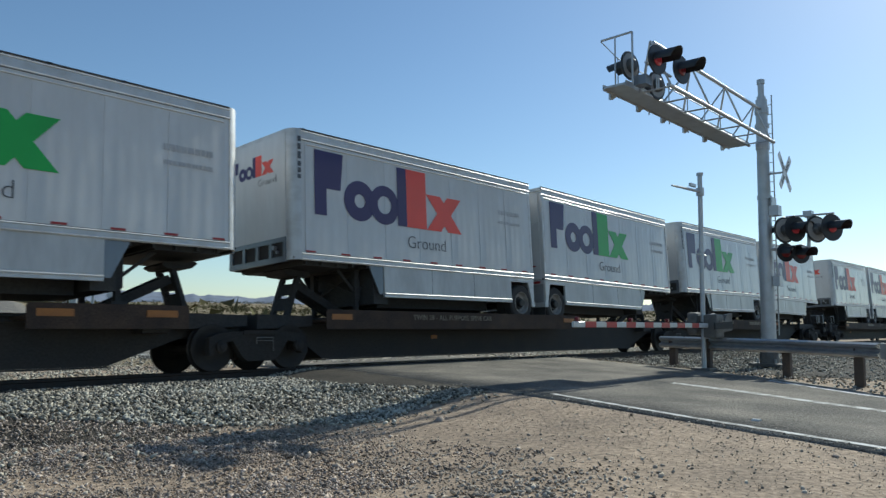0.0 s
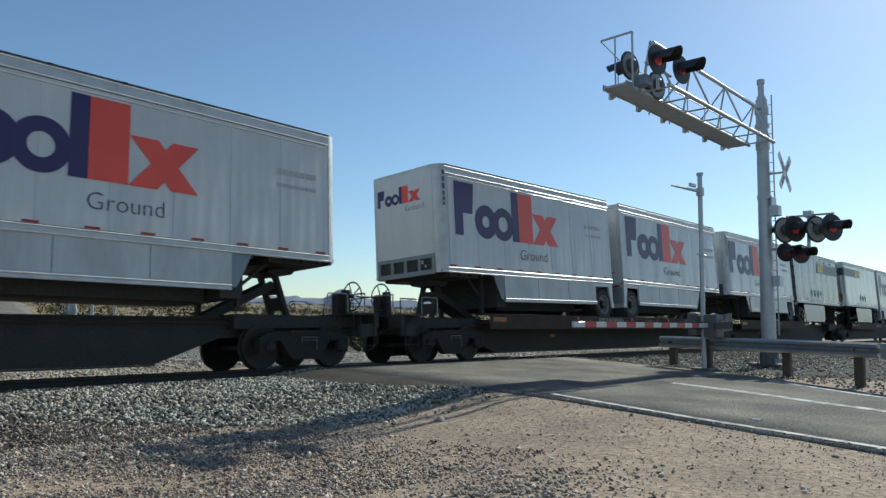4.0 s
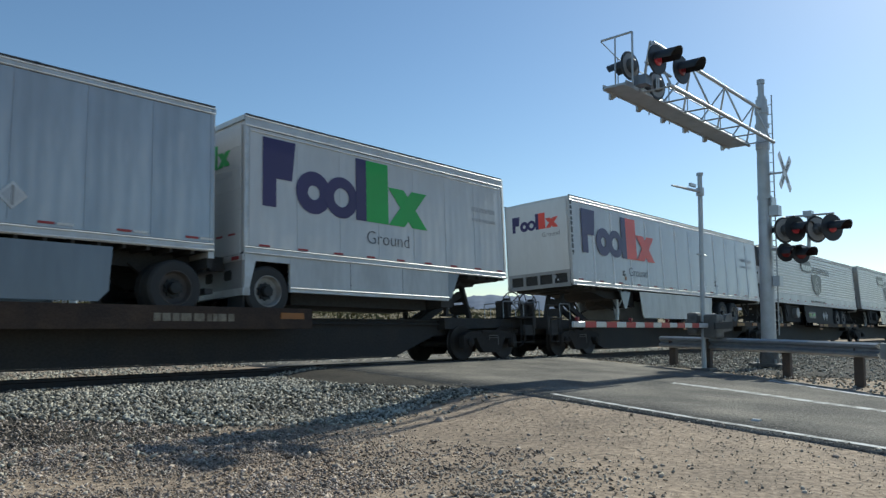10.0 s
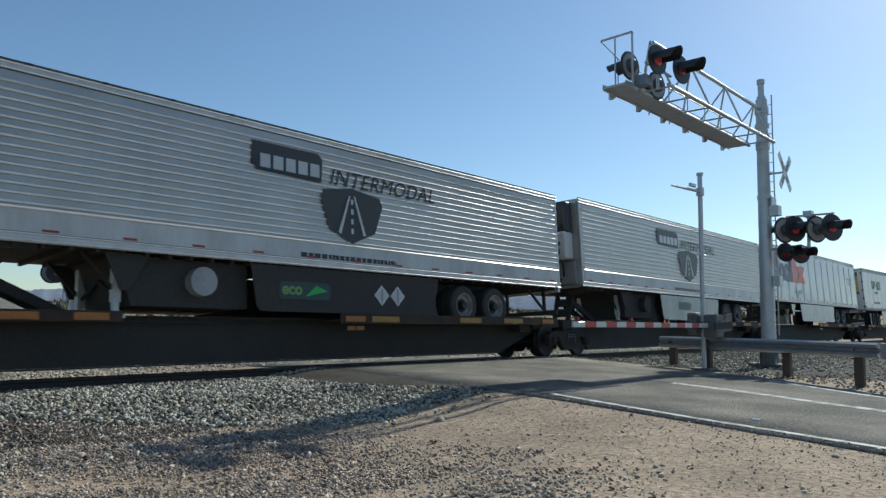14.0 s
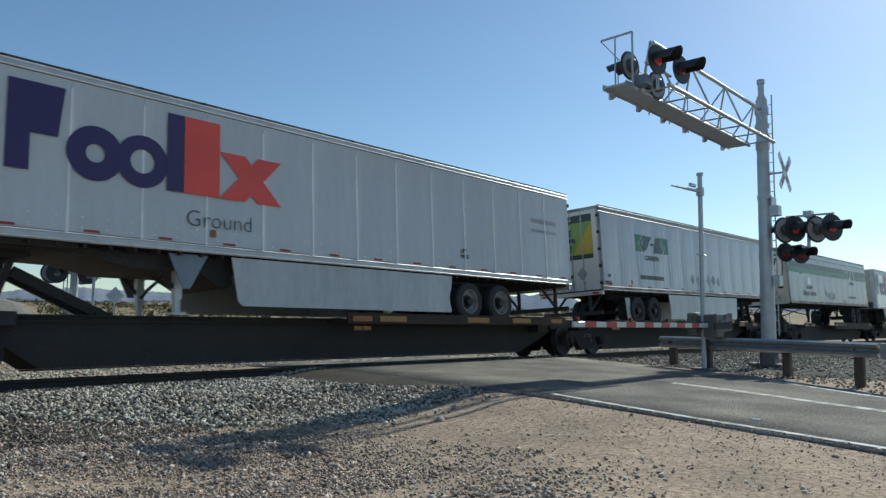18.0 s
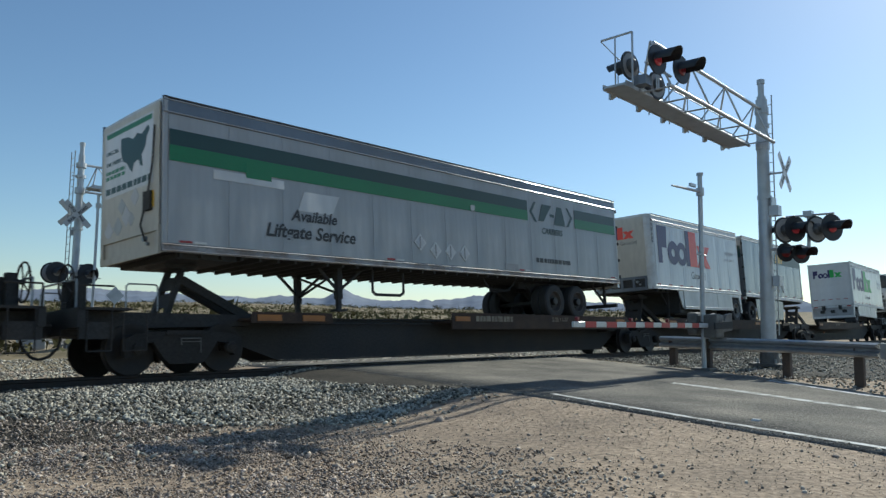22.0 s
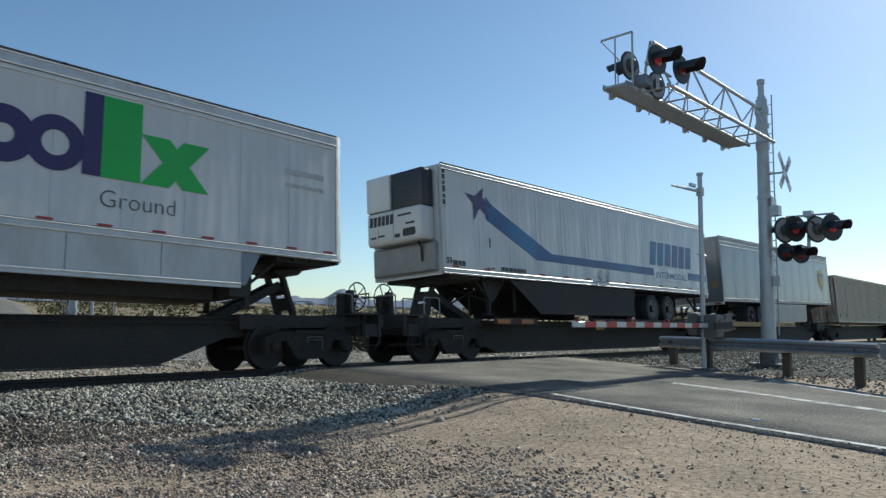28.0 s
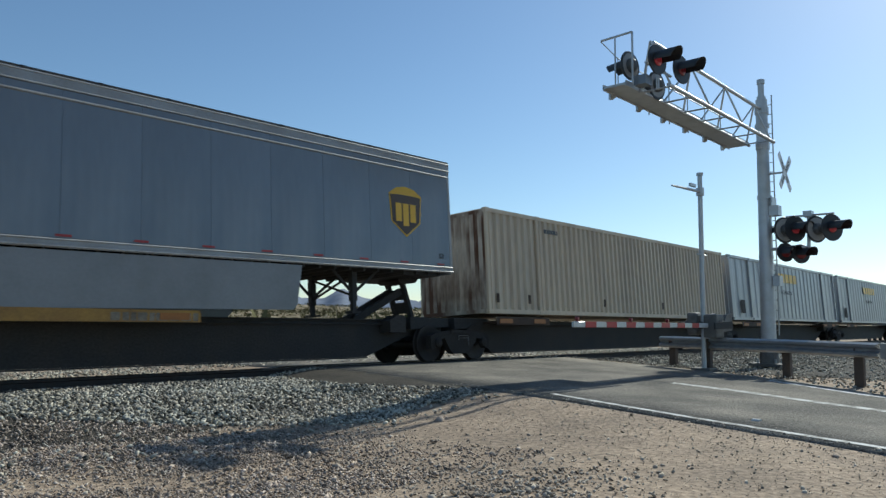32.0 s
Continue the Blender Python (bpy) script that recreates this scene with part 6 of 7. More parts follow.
def container(s, L, skin, label, ribbed, marks):
    e = thing("freight_container", s, label, "container", "containers on the train")
    z0, z1, w = 1.2, 4.08, 1.26
    part("core", Mesh().box(0.06, L - 0.06, -w + 0.09, w - 0.09, z0 + 0.02, z1 - 0.03), skin, e)
    part("roof", Mesh().box(0.03, L - 0.03, -w + 0.03, w - 0.03, z1 - 0.03, z1 - 0.01), skin, e)
    bays = [(0.12, 2.35), (2.5, L - 0.12)] if ribbed else [(0.12, 2.35), (2.5, L - 2.5), (L - 2.35, L - 0.12)]
    for sy in (-1, 1):
        for b0, b1 in bays:
            n = int((b1 - b0) / (0.28 if ribbed else 0.6))
            p = (b1 - b0) / n
            d = 0.07 if ribbed else 0.035
            line = []
            for k in range(n):
                x = b0 + k * p
                line += [(x, sy * (w - 0.08)), (x + p * 0.16, sy * (w - 0.08 + d)), (x + p * 0.5, sy * (w - 0.08 + d)), (x + p * 0.66, sy * (w - 0.08))]
            line += [(b1, sy * (w - 0.08)), (b1, sy * (w - 0.095)), (b0, sy * (w - 0.095))]
            part("corrugated_side", Mesh().prism(line, "z", z0 + 0.12, z1 - 0.1), skin, e)
        for zz, hh in ((z0, 0.12), (z1 - 0.11, 0.11)):
            part("side_rail", Mesh().box(0.0, L, min(sy * w, sy * (w - 0.06)), max(sy * w, sy * (w - 0.06)), zz, zz + hh), skin, e)
    for xx in [0.0, L - 0.12] + ([2.36] if ribbed else [2.36, L - 2.48]):
        for sy in (-1, 1):
            part("corner_post", Mesh().rbox(xx, xx + 0.12, min(sy * (w + 0.005), sy * (w - 0.12)), max(sy * (w + 0.005), sy * (w - 0.12)), z0, z1, 0.015, "z"), skin, e)
            for zz in (z0 - 0.006, z1 - 0.11):
                part("corner_casting", Mesh().box(xx - 0.006, xx + 0.16, min(sy * (w + 0.01), sy * (w - 0.1)), max(sy * (w + 0.01), sy * (w - 0.1)), zz, zz + 0.118), GREY_FLAT if not ribbed else skin, e)
    end = Mesh().box(-0.004, 0.06, -w + 0.06, w - 0.06, z0 + 0.02, z1 - 0.04)
    wall = part("end_wall", end, RUST_STREAK if ribbed else skin, e, "rust streaked end wall" if ribbed else "")
    rib = Mesh().prism([(-0.004, 0.0), (-0.034, 0.03), (-0.034, 0.11), (-0.004, 0.14)], "z", z0 + 0.12, z1 - 0.14).data("end_rib", RUST_STREAK if ribbed else skin)
    for k in range(8):
        part("end_rib", rib, None, wall, at=Matrix.Translation((0, -w + 0.14 + k * 0.29, 0)))
    marks(e, L)
    return e


def beige_marks(e, L):
    bars(e, 2.75, 3.62, 0.75, 0.12, BLACK_V, bits=6, y=-1.262)
    bars(e, 0.9, 3.5, 0.9, 0.14, BLACK_V, bits=5, y=-0.032, face="end")
    for x in (0.35, 1.8, 6.0, 10.2):
        part("label_plate", Mesh().box(x, x + 0.12, -1.264, -1.256, 1.5, 1.75), BROWN_STEEL, e)


def white_marks(e, L):
    each("emblem", [Mesh().box(6.2 + k * 0.62, 6.7 + k * 0.62, -1.268, -1.262, 3.15, 3.6) for k in range(5)], YELLOW_V, e, "yellow block")
    write("intermodal_b", e, 6.6, 2.55, GREY_V, y=-1.266)
    part("door_mark", Mesh().box(1.0, 1.5, -1.266, -1.262, 1.5, 2.1), DARK_UNDER, e)

# ---------------------------------------------------------------- the train, front to back
PUP = 8.43
pup(-0.75, 8.45, "R", GREEN_V, zl=5.05, zr=5.07)
pup(8.95, PUP, "L", RED_V, zl=5.0, zr=5.02)
pup(17.92, PUP, "R", GREEN_V, zl=5.03, zr=4.93)
pup(27.52, PUP, "L", GREEN_V, zl=5.02, zr=5.07)
pup(36.65, PUP, "R", RED_V, zl=5.08, zr=4.99)
pup(48.5, PUP, "L", RED_V, zl=5.0, zr=5.09)
pup(57.66, PUP, "R", RED_V, zl=5.12, zr=5.09)
pup(66.98, 8.73, "L", RED_V, zl=5.08, zr=5.09, mark=(0.40, 4.96))
freight_pup(76.25, PUP, "R", 5.0, 4.96)
freight_pup(85.98, 8.35, "L", 5.03, 5.01)
pup(94.96, PUP, "R", GREEN_V, zl=5.03, zr=4.96)
parcel53(106.66, 16.15, 5.0, 4.93, [11.75, 13.0])
reefer(124.28, 16.17, 4.97, 4.86, [11.75, 13.02], "steel")
reefer(141.75, 16.1, 4.98, 4.86, [11.65, 12.92], "steel")
parcel53(159.27, 16.17, 5.03, 4.98, [11.35, 12.65])
carrier_plain(177.38, 16.27, 4.90, 5.07, [16.27 - 3.68, 16.27 - 2.42])
carrier_stripe(196.4, 16.25, 4.99, 5.15, [12.35, 13.62])
pup(215.15, 8.48, "L", RED_V, zl=5.05, zr=5.1, old=True)
freight_pup(224.25, 8.45, "R", 5.07, 5.0)
pup(242.95, 8.43, "R", GREEN_V, zl=5.17, zr=5.01)
reefer(254.66, 16.2, 5.02, 5.02, [11.25, 12.55], "white")
shield_van(272.52, 16.2, 4.82, 5.04, [16.2 - 4.5, 16.2 - 3.2])
container(290.1, 16.2, BEIGE, "beige corrugated container with a rust streaked end", True, beige_marks)
container(307.1, 16.3, DIRTY_WHITE, "white smooth-sided container with a yellow block mark", False, white_marks)
container(324.3, 16.3, DIRTY_WHITE, "white smooth-sided container with a yellow block mark", False, white_marks)
container(343.6, 16.3, DIRTY_WHITE, "white smooth-sided container with a yellow block mark", False, white_marks)

spine = lambda a: ("spine", a + 4.1, 1.0)
clear = lambda a: ("clear", a + 2.4, 1.0)
platform(-10.4, 8.3, [(-8.9, 0.9, T28), (4.0, 6.68, T28)], [(6.95, -1)], start=True, words=[spine(-10.4)])
platform(8.3, 26.87, [(9.8, 19.6, T28)], [(9.7, 1), (25.6, -1)], words=[spine(8.3)])
platform(26.87, 44.4, [(28.39, 38.1, T28)], [(28.3, 1), (44.3, -1)], end=True, words=[clear(29.0), ('mark', 34.1, 0.98)])
platform(49.0, 66.65, [(50.3, 64.6, T28)], [(49.3, 1), (65.3, -1)], start=True, words=[('clear', 59.2, 1.0), ('mark', 55.9, 1.0)])
platform(66.65, 85.35, [(68.12, 77.92, T28)], [(68.05, 1), (83.95, -1)], words=[spine(66.65)])
platform(85.35, 102.7, [(86.8, 96.6, T28)], [(86.75, 1), (102.6, -1)], end=True, words=[clear(85.5), ('mark', 93.2, 0.92)])
platform(107.2, 123.6, [(107.1, 109.6, 1.07), (114.14, 122.4, 1.10)], [(107.45, 1)], start=True, words=[("n53", 120.0, 0.92), ("mark", 116.6, 0.92)], label="black spine car platform with brown and yellow deck edges")
platform(123.6, 141.1, [(125.2, 127.2, 1.07), (131.9, 140.2, 1.10)], [(125.05, 1)], words=[("n53", 138.0, 0.92)], label="black spine car platform with brown and yellow deck edges")
platform(141.1, 158.6, [(142.7, 144.7, 1.07), (149.4, 157.7, 1.10)], [(142.55, 1)], label="black spine car platform with brown and yellow deck edges")
platform(158.6, 176.37, [(166.45, 175.0, 1.12)], [(160.05, 1)], words=[("n53", 170.4, 0.94)], label="black spine car platform with brown and yellow deck edges")
platform(176.37, 192.6, [(177.6, 186.43, 1.08), (188.8, 191.3, 1.07)], [(192.85, -1)], end=True, words=[("n53", 181.3, 0.92)], label="black spine car platform with brown and yellow deck edges")
platform(196.97, 214.5, [(198.2, 200.2, 1.10), (204.0, 213.0, T28)], [(197.2, 1)], start=True, words=[clear(206.05), ('mark', 204.95, 0.98)])
platform(214.5, 233.33, [(216.08, 225.86, T28)], [(215.95, 1), (231.9, -1)], words=[spine(215.0)])
platform(233.33, 250.65, [(235.0, 244.7, T28)], [(234.55, 1), (250.6, -1)], end=True, words=[clear(236.0)])
platform(255.2, 271.6, [(256.6, 258.6, 1.08), (261.65, 270.6, 1.10)], [(255.2, 1)], start=True, marks=(266.17, 267.97), words=[("n53", 266.52, 0.92), ("mark", 262.7, 0.92, 1.0), ("mark", 263.95, 0.92, 1.4)], label="black spine car platform with brown and yellow deck edges")
platform(271.6, 289.1, [(272.86, 281.73, 1.10)], [(287.95, -1)], plate=YELLOW_STEEL, words=[("n53", 277.3, 0.92), ("mark", 280.1, 0.92)], label="black spine car platform with bright yellow deck edges")
platform(289.1, 306.75, [(290.4, 292.9, 1.10), (303.2, 305.7, 1.10)])
platform(306.75, 324.0, [(308.1, 310.6, 1.10), (320.4, 322.9, 1.10)])
platform(324.0, 340.6, [(325.4, 327.9, 1.10), (337.0, 339.5, 1.10)], end=True)
platform(344.2, 361.0, [(345.6, 348.0, 1.10), (357.2, 359.7, 1.10)], start=True)
for c in (-9.5, 8.3, 26.87, 44.4, 49.0, 66.65, 85.35, 102.7, 107.2, 123.6, 141.1, 158.6, 176.37, 192.6, 196.97, 214.5, 233.33, 250.65, 255.2, 271.6, 289.1, 306.75, 324.0, 340.6, 344.2, 361.0):
    truck(c)

# ---------------------------------------------------------------- crossing signals
DARK_BACK = mat("weathered_black_paint", (0.06, 0.065, 0.07), 0.5, col2=(0.11, 0.115, 0.12), stain=4)
MACHINE = mat("weathered_machine_paint", (0.15, 0.145, 0.135), 0.6, col2=(0.09, 0.08, 0.07), stain=5, grain=40, vary=0.15)


def lamp_head(e, p, yaw, r=0.30, lit=False, hood=0.58, lens=None):
    """A round flasher: background disc, hood, lens and rear housing. It faces along yaw (0 is -y)."""
    m = Matrix.Translation(p) @ Matrix.Rotation(radians(yaw), 4, "Z")
    disc = part("signal_lamp", Mesh().turn([(0, 0.02), (r, 0.02), (r + 0.012, 0.0), (r, -0.015), (0.16, -0.015)], (0, 0, 0), (0, 1, 0), 28), SIGNAL_BLACK, e, "black round flasher background", at=m)
    hd = Mesh()
    n = 14
    v, f = [], []
    for i in range(n + 1):
        a = radians(-15 + 210 * i / n)
        ln = hood * (0.85 + 0.2 * math.sin(a))
        for rr in (0.185, 0.175):
            v += [(rr * math.cos(a), -0.01, rr * math.sin(a)), (rr * math.cos(a), -ln, rr * math.sin(a) - 0.03)]
    for i in range(n):
        a, b = 4 * i, 4 * (i + 1)
        f += [(a, b, b + 1, a + 1), (a + 2, a + 3, b + 3, b + 2), (a + 1, b + 1, b + 3, a + 3)]
    hd.add(v, f)
    part("hood", hd, SIGNAL_BLACK, disc)
    part("lens", Mesh().turn([(0.15, -0.02), (0.13, -0.04), (0.08, -0.052), (0, -0.056)], (0, 0, 0), (0, 1, 0), 20), lens or (RED_LIT if lit else RED_LENS), disc, "" if lens else "red glass lens", smooth=True)
    part("disc_back", Mesh().turn([(0.17, 0.024), (r - 0.045, 0.024)], (0, 0, 0), (0, 1, 0), 28), RAIL_GREY, disc, "grey back of the background")
    part("lamp_housing", Mesh().turn([(0.17, 0.02), (0.16, 0.10), (0.10, 0.16), (0, 0.17)], (0, 0, 0), (0, 1, 0), 18), DARK_BACK, disc)
    return disc


def crossbuck(e, p, yaw, words=False, face_mat=None):
    m = Matrix.Translation(p) @ Matrix.Rotation(radians(yaw), 4, "Z")
    for k, a in enumerate((45, -45)):
        blade = Mesh().rbox(-0.70, 0.70, -0.012 - 0.014 * k, 0.0 - 0.014 * k, -0.115, 0.115, 0.02, "y")
        b = part("crossbuck_blade", blade, face_mat or WHITE_REFL, e, "white reflective crossbuck blade", at=m @ Matrix.Rotation(radians(a), 4, "Y"))
        if words:
            write("crossing" if k == 0 else "rail_road", b, -0.5, -0.06, BLACK_V, y=-0.014 - 0.014 * k)


def cantilever(px_, py_, z0, way, name_label, arm=7.25, thick=1.0, face=0, words=False):
    """A flasher mast with a walkway truss over the road. way: -1 or 1, the arm's way along x; face: 0 looks to -y, 180 to +y."""
    e = new("crossing_signal_mast")
    e.matrix_basis = Matrix.Translation((px_, py_, z0))
    tagged(e, name_label, "crossing signal", "signal masts at the crossing")
    s = -1 if face == 0 else 1
    X = lambda u: way * u
    part("mast", Mesh().rod((0, 0, 0.25), (0, 0, 8.05), 0.215 * thick, 24, 0.165 * thick), SIGNAL_GREY, e, "grey galvanised tubular mast", smooth=True)
    part("base_plate", Mesh().box(-0.45, 0.45, -0.45, 0.45, 0.0, 0.08).rod((0, 0, 0.08), (0, 0, 0.4), 0.26, 16), MACHINE, e)
    for k in range(4):
        a = radians(45 + 90 * k)
        part("anchor_bolt", Mesh().rod((0.36 * math.cos(a), 0.36 * math.sin(a), 0.08), (0.36 * math.cos(a), 0.36 * math.sin(a), 0.22), 0.03, 6), GALV, e)
    part("finial", Mesh().rod((0, 0, 8.05), (0, 0, 8.15), 0.13, 14).rod((0, 0, 8.15), (0, 0, 8.55), 0.09, 12).rod((0, 0, 8.55), (0, 0, 8.68), 0.115, 14), SIGNAL_GREY, e, "grey bell on the mast top")
    for za, zb in ((6.5, 6.75), (7.6, 7.8)):
        part("mast_clamp", Mesh().rod((0, 0, za), (0, 0, zb), 0.20, 16), SIGNAL_GREY, e)
    lo, hi = 6.66, 7.74
    ends = {"near": (s * 0.36, lo), "top": (0.0, hi), "far": (-s * 0.36, lo)}
    for key, (yy, zz) in ends.items():
        part("truss_chord", Mesh().path([(X(0.1), yy, zz), (X(arm - 0.1), yy, zz)], 0.05 if key != "far" else 0.045, 10), SIGNAL_GREY, e, smooth=True)
    n = 6
    for i in range(n + 1):
        u = 0.35 + (arm - 0.6) * i / n
        for key in ("near", "far"):
            yy, zz = ends[key]
            if i % 2 == 0:
                legs = [(X(u), yy, zz), (X(u + 0.3), 0, hi), (X(min(arm - 0.2, u + 1.15)), yy, zz)]
                part("truss_web", Mesh().path(legs[:2] if key == "near" else legs, 0.026), SIGNAL_GREY, e)
        part("truss_web", Mesh().path([(X(u), s * 0.36, lo), (X(u), -s * 0.36, lo)], 0.022), SIGNAL_GREY, e)
    # walkway behind the truss
    ya, yb = sorted((-s * 0.40, -s * 0.98))
    x0, x1 = sorted((X(0.08), X(arm + 0.5)))
    part("walkway", Mesh().box(x0, x1, ya, yb, lo + 0.02, lo + 0.07), SIGNAL_GREY, e, "grey steel walkway grating")
    for yy in (ya, yb):
        part("walkway_edge", Mesh().box(x0, x1, yy - 0.02, yy + 0.02, lo - 0.01, lo + 0.12), SIGNAL_GREY, e)
    for k in range(6):
        u = x0 + 0.35 + (x1 - x0 - 0.9) * k / 5
        part("walkway_bracket", Mesh().prism([(u, lo + 0.02), (u + 0.34, lo + 0.02), (u + 0.1, lo - 0.13), (u, lo - 0.13)], "y", -s * 0.98, -s * 1.04), SIGNAL_GREY, e)
    yr = -s * 1.03
    for h, r in ((0.95, 0.016), (0.5, 0.013)):
        part("hand_rail", Mesh().path([(X(0.6), yr, lo + h), (X(arm - 1.9), yr, lo + h)], r), SIGNAL_GREY, e)
    for k in range(5):
        u = 0.6 + (arm - 2.5) * k / 4
        part("rail_post", Mesh().path([(X(u), yr, lo - 0.06), (X(u), yr, lo + 0.95)], 0.016), SIGNAL_GREY, e)
    xe = X(arm + 0.5)
    part("end_rail", Mesh().path([(xe, yr, lo + 1.2), (xe, -s * 0.22, lo + 1.22), (xe, -s * 0.22, lo)], 0.026).path([(xe, -s * 0.66, lo), (xe, -s * 0.66, lo + 1.21)], 0.02), SIGNAL_GREY, e)
    part("end_rail", Mesh().path([(xe, yr, lo + 1.18), (X(arm - 0.3), yr, lo + 1.0), (X(arm - 1.9), yr, lo + 0.95)], 0.014).path([(X(arm - 0.3), yr, lo), (X(arm - 0.3), yr, lo + 1.0)], 0.014), SIGNAL_GREY, e)
    # flashers at the arm's end: two forward, two back
    lamp_head(e, (X(arm + 0.28), s * 0.28, lo + 0.50), face - 8, 0.34, True)
    lamp_head(e, (X(arm - 0.98), s * 0.28, lo + 0.60), face - 8, 0.34)
    lamp_head(e, (X(arm + 0.25), -s * 0.42, lo + 0.52), face + 172, 0.34)
    lamp_head(e, (X(arm - 0.85), -s * 0.30, lo + 0.30), face + 172, 0.34)
    part("lamp_arm", Mesh().path([(X(arm - 1.0), 0, lo + 0.5), (X(arm + 0.3), 0, lo + 0.5)], 0.035).path([(X(arm - 0.3), 0, lo + 0.5), (X(arm - 0.3), 0, lo)], 0.04), SIGNAL_GREY, e)
    part("junction_box", Mesh().box(*sorted((X(arm + 0.1), X(arm + 0.4))), -s * 0.1 - 0.15, -s * 0.1 + 0.15, lo - 0.02, lo + 0.2), GREY_FLAT, e)
    # ladder
    lad = Mesh()
    lx = -way * 0.34
    for dy in (-0.19, 0.19):
        lad.path([(lx, dy, 0.9), (lx, dy, 8.25)], 0.02)
    for k in range(24):
        lad.path([(lx, -0.19, 1.05 + k * 0.3), (lx, 0.19, 1.05 + k * 0.3)], 0.013)
    part("ladder", lad, GALV, e, "galvanised climbing ladder")
    for z in (1.6, 3.2, 5.0, 7.2):
        part("ladder_bracket", Mesh().box(*sorted((0, lx)), -0.03, 0.03, z, z + 0.05).rod((0, 0, z - 0.03), (0, 0, z + 0.08), 0.205, 16), SIGNAL_GREY, e)
    crossbuck(e, (-way * 0.02, s * 0.60, 5.73), face, words)
    part("sign_arm", Mesh().path([(0, 0, 5.73), (0, s * 0.58, 5.73)], 0.03), SIGNAL_GREY, e)
    part("sign_plate", Mesh().box(-0.2, 0.2, *sorted((s * 0.28, s * 0.26)), 4.75, 5.0), SIGNAL_GREY, e)
    return e


MX, MY = 22.66, 7.59
near_mast = cantilever(MX, MY, -0.2, -1, "grey signal mast with truss arm and flashers over the road", words=True)
# flashers on the mast, on a bracket that reaches out towards the road's near side
for yy, zz, fc, lit, r in ((-0.85, 4.02, -30, True, 0.38), (-1.83, 3.98, -30, True, 0.38), (-0.55, 4.00, 150, False, 0.38), (-1.42, 3.96, 150, False, 0.38), (-0.56, 3.34, -40, False, 0.27), (-0.98, 3.27, -40, False, 0.27)):
    lamp_head(near_mast, (0.0, yy, zz), fc, r, lit)
part("lamp_arm", Mesh().path([(0.0, 0.0, 3.45), (0.0, -1.2, 3.45), (0.0, -1.22, 4.35)], 0.05, 8), SIGNAL_GREY, near_mast)
part("lamp_arm", Mesh().path([(0.0, -0.6, 4.38), (0.0, -1.9, 4.38)], 0.03, 8), SIGNAL_GREY, near_mast)
part("junction_box", Mesh().box(-0.12, 0.12, -1.33, -1.1, 4.33, 4.5), SIGNAL_GREY, near_mast)
part("junction_box", Mesh().box(-0.12, 0.2, -0.42, -0.16, 4.45, 4.75), SIGNAL_GREY, near_mast)
part("junction_box", Mesh().box(-0.12, 0.2, -0.40, -0.20, 2.35, 2.65), SIGNAL_GREY, near_mast)
far_mast = cantilever(12.1, 31.7, -0.35, 1, "grey signal mast with truss arm and crossbuck beyond the train", arm=7.6, thick=0.78, face=180, words=False)
for u in (-0.8, 0.42):
    lamp_head(far_mast, (u, -0.3, 3.15), 0, 0.42, lens=GLASS_GREY)
    lamp_head(far_mast, (u, 0.3, 3.15), 180, 0.42)
part("lamp_arm", Mesh().path([(-0.8, 0, 3.15), (0.45, 0, 3.15)], 0.045, 8), SIGNAL_GREY, far_mast)
lamp_head(far_mast, (6.9, -0.6, 7.42), 0, 0.36, True)
lamp_head(far_mast, (7.6, -0.6, 7.42), 0, 0.36)
# white blades given a pale grey that carries the shade on them
crossbuck(far_mast, (-0.15, -0.3, 5.6), 0, True, PALE_V)


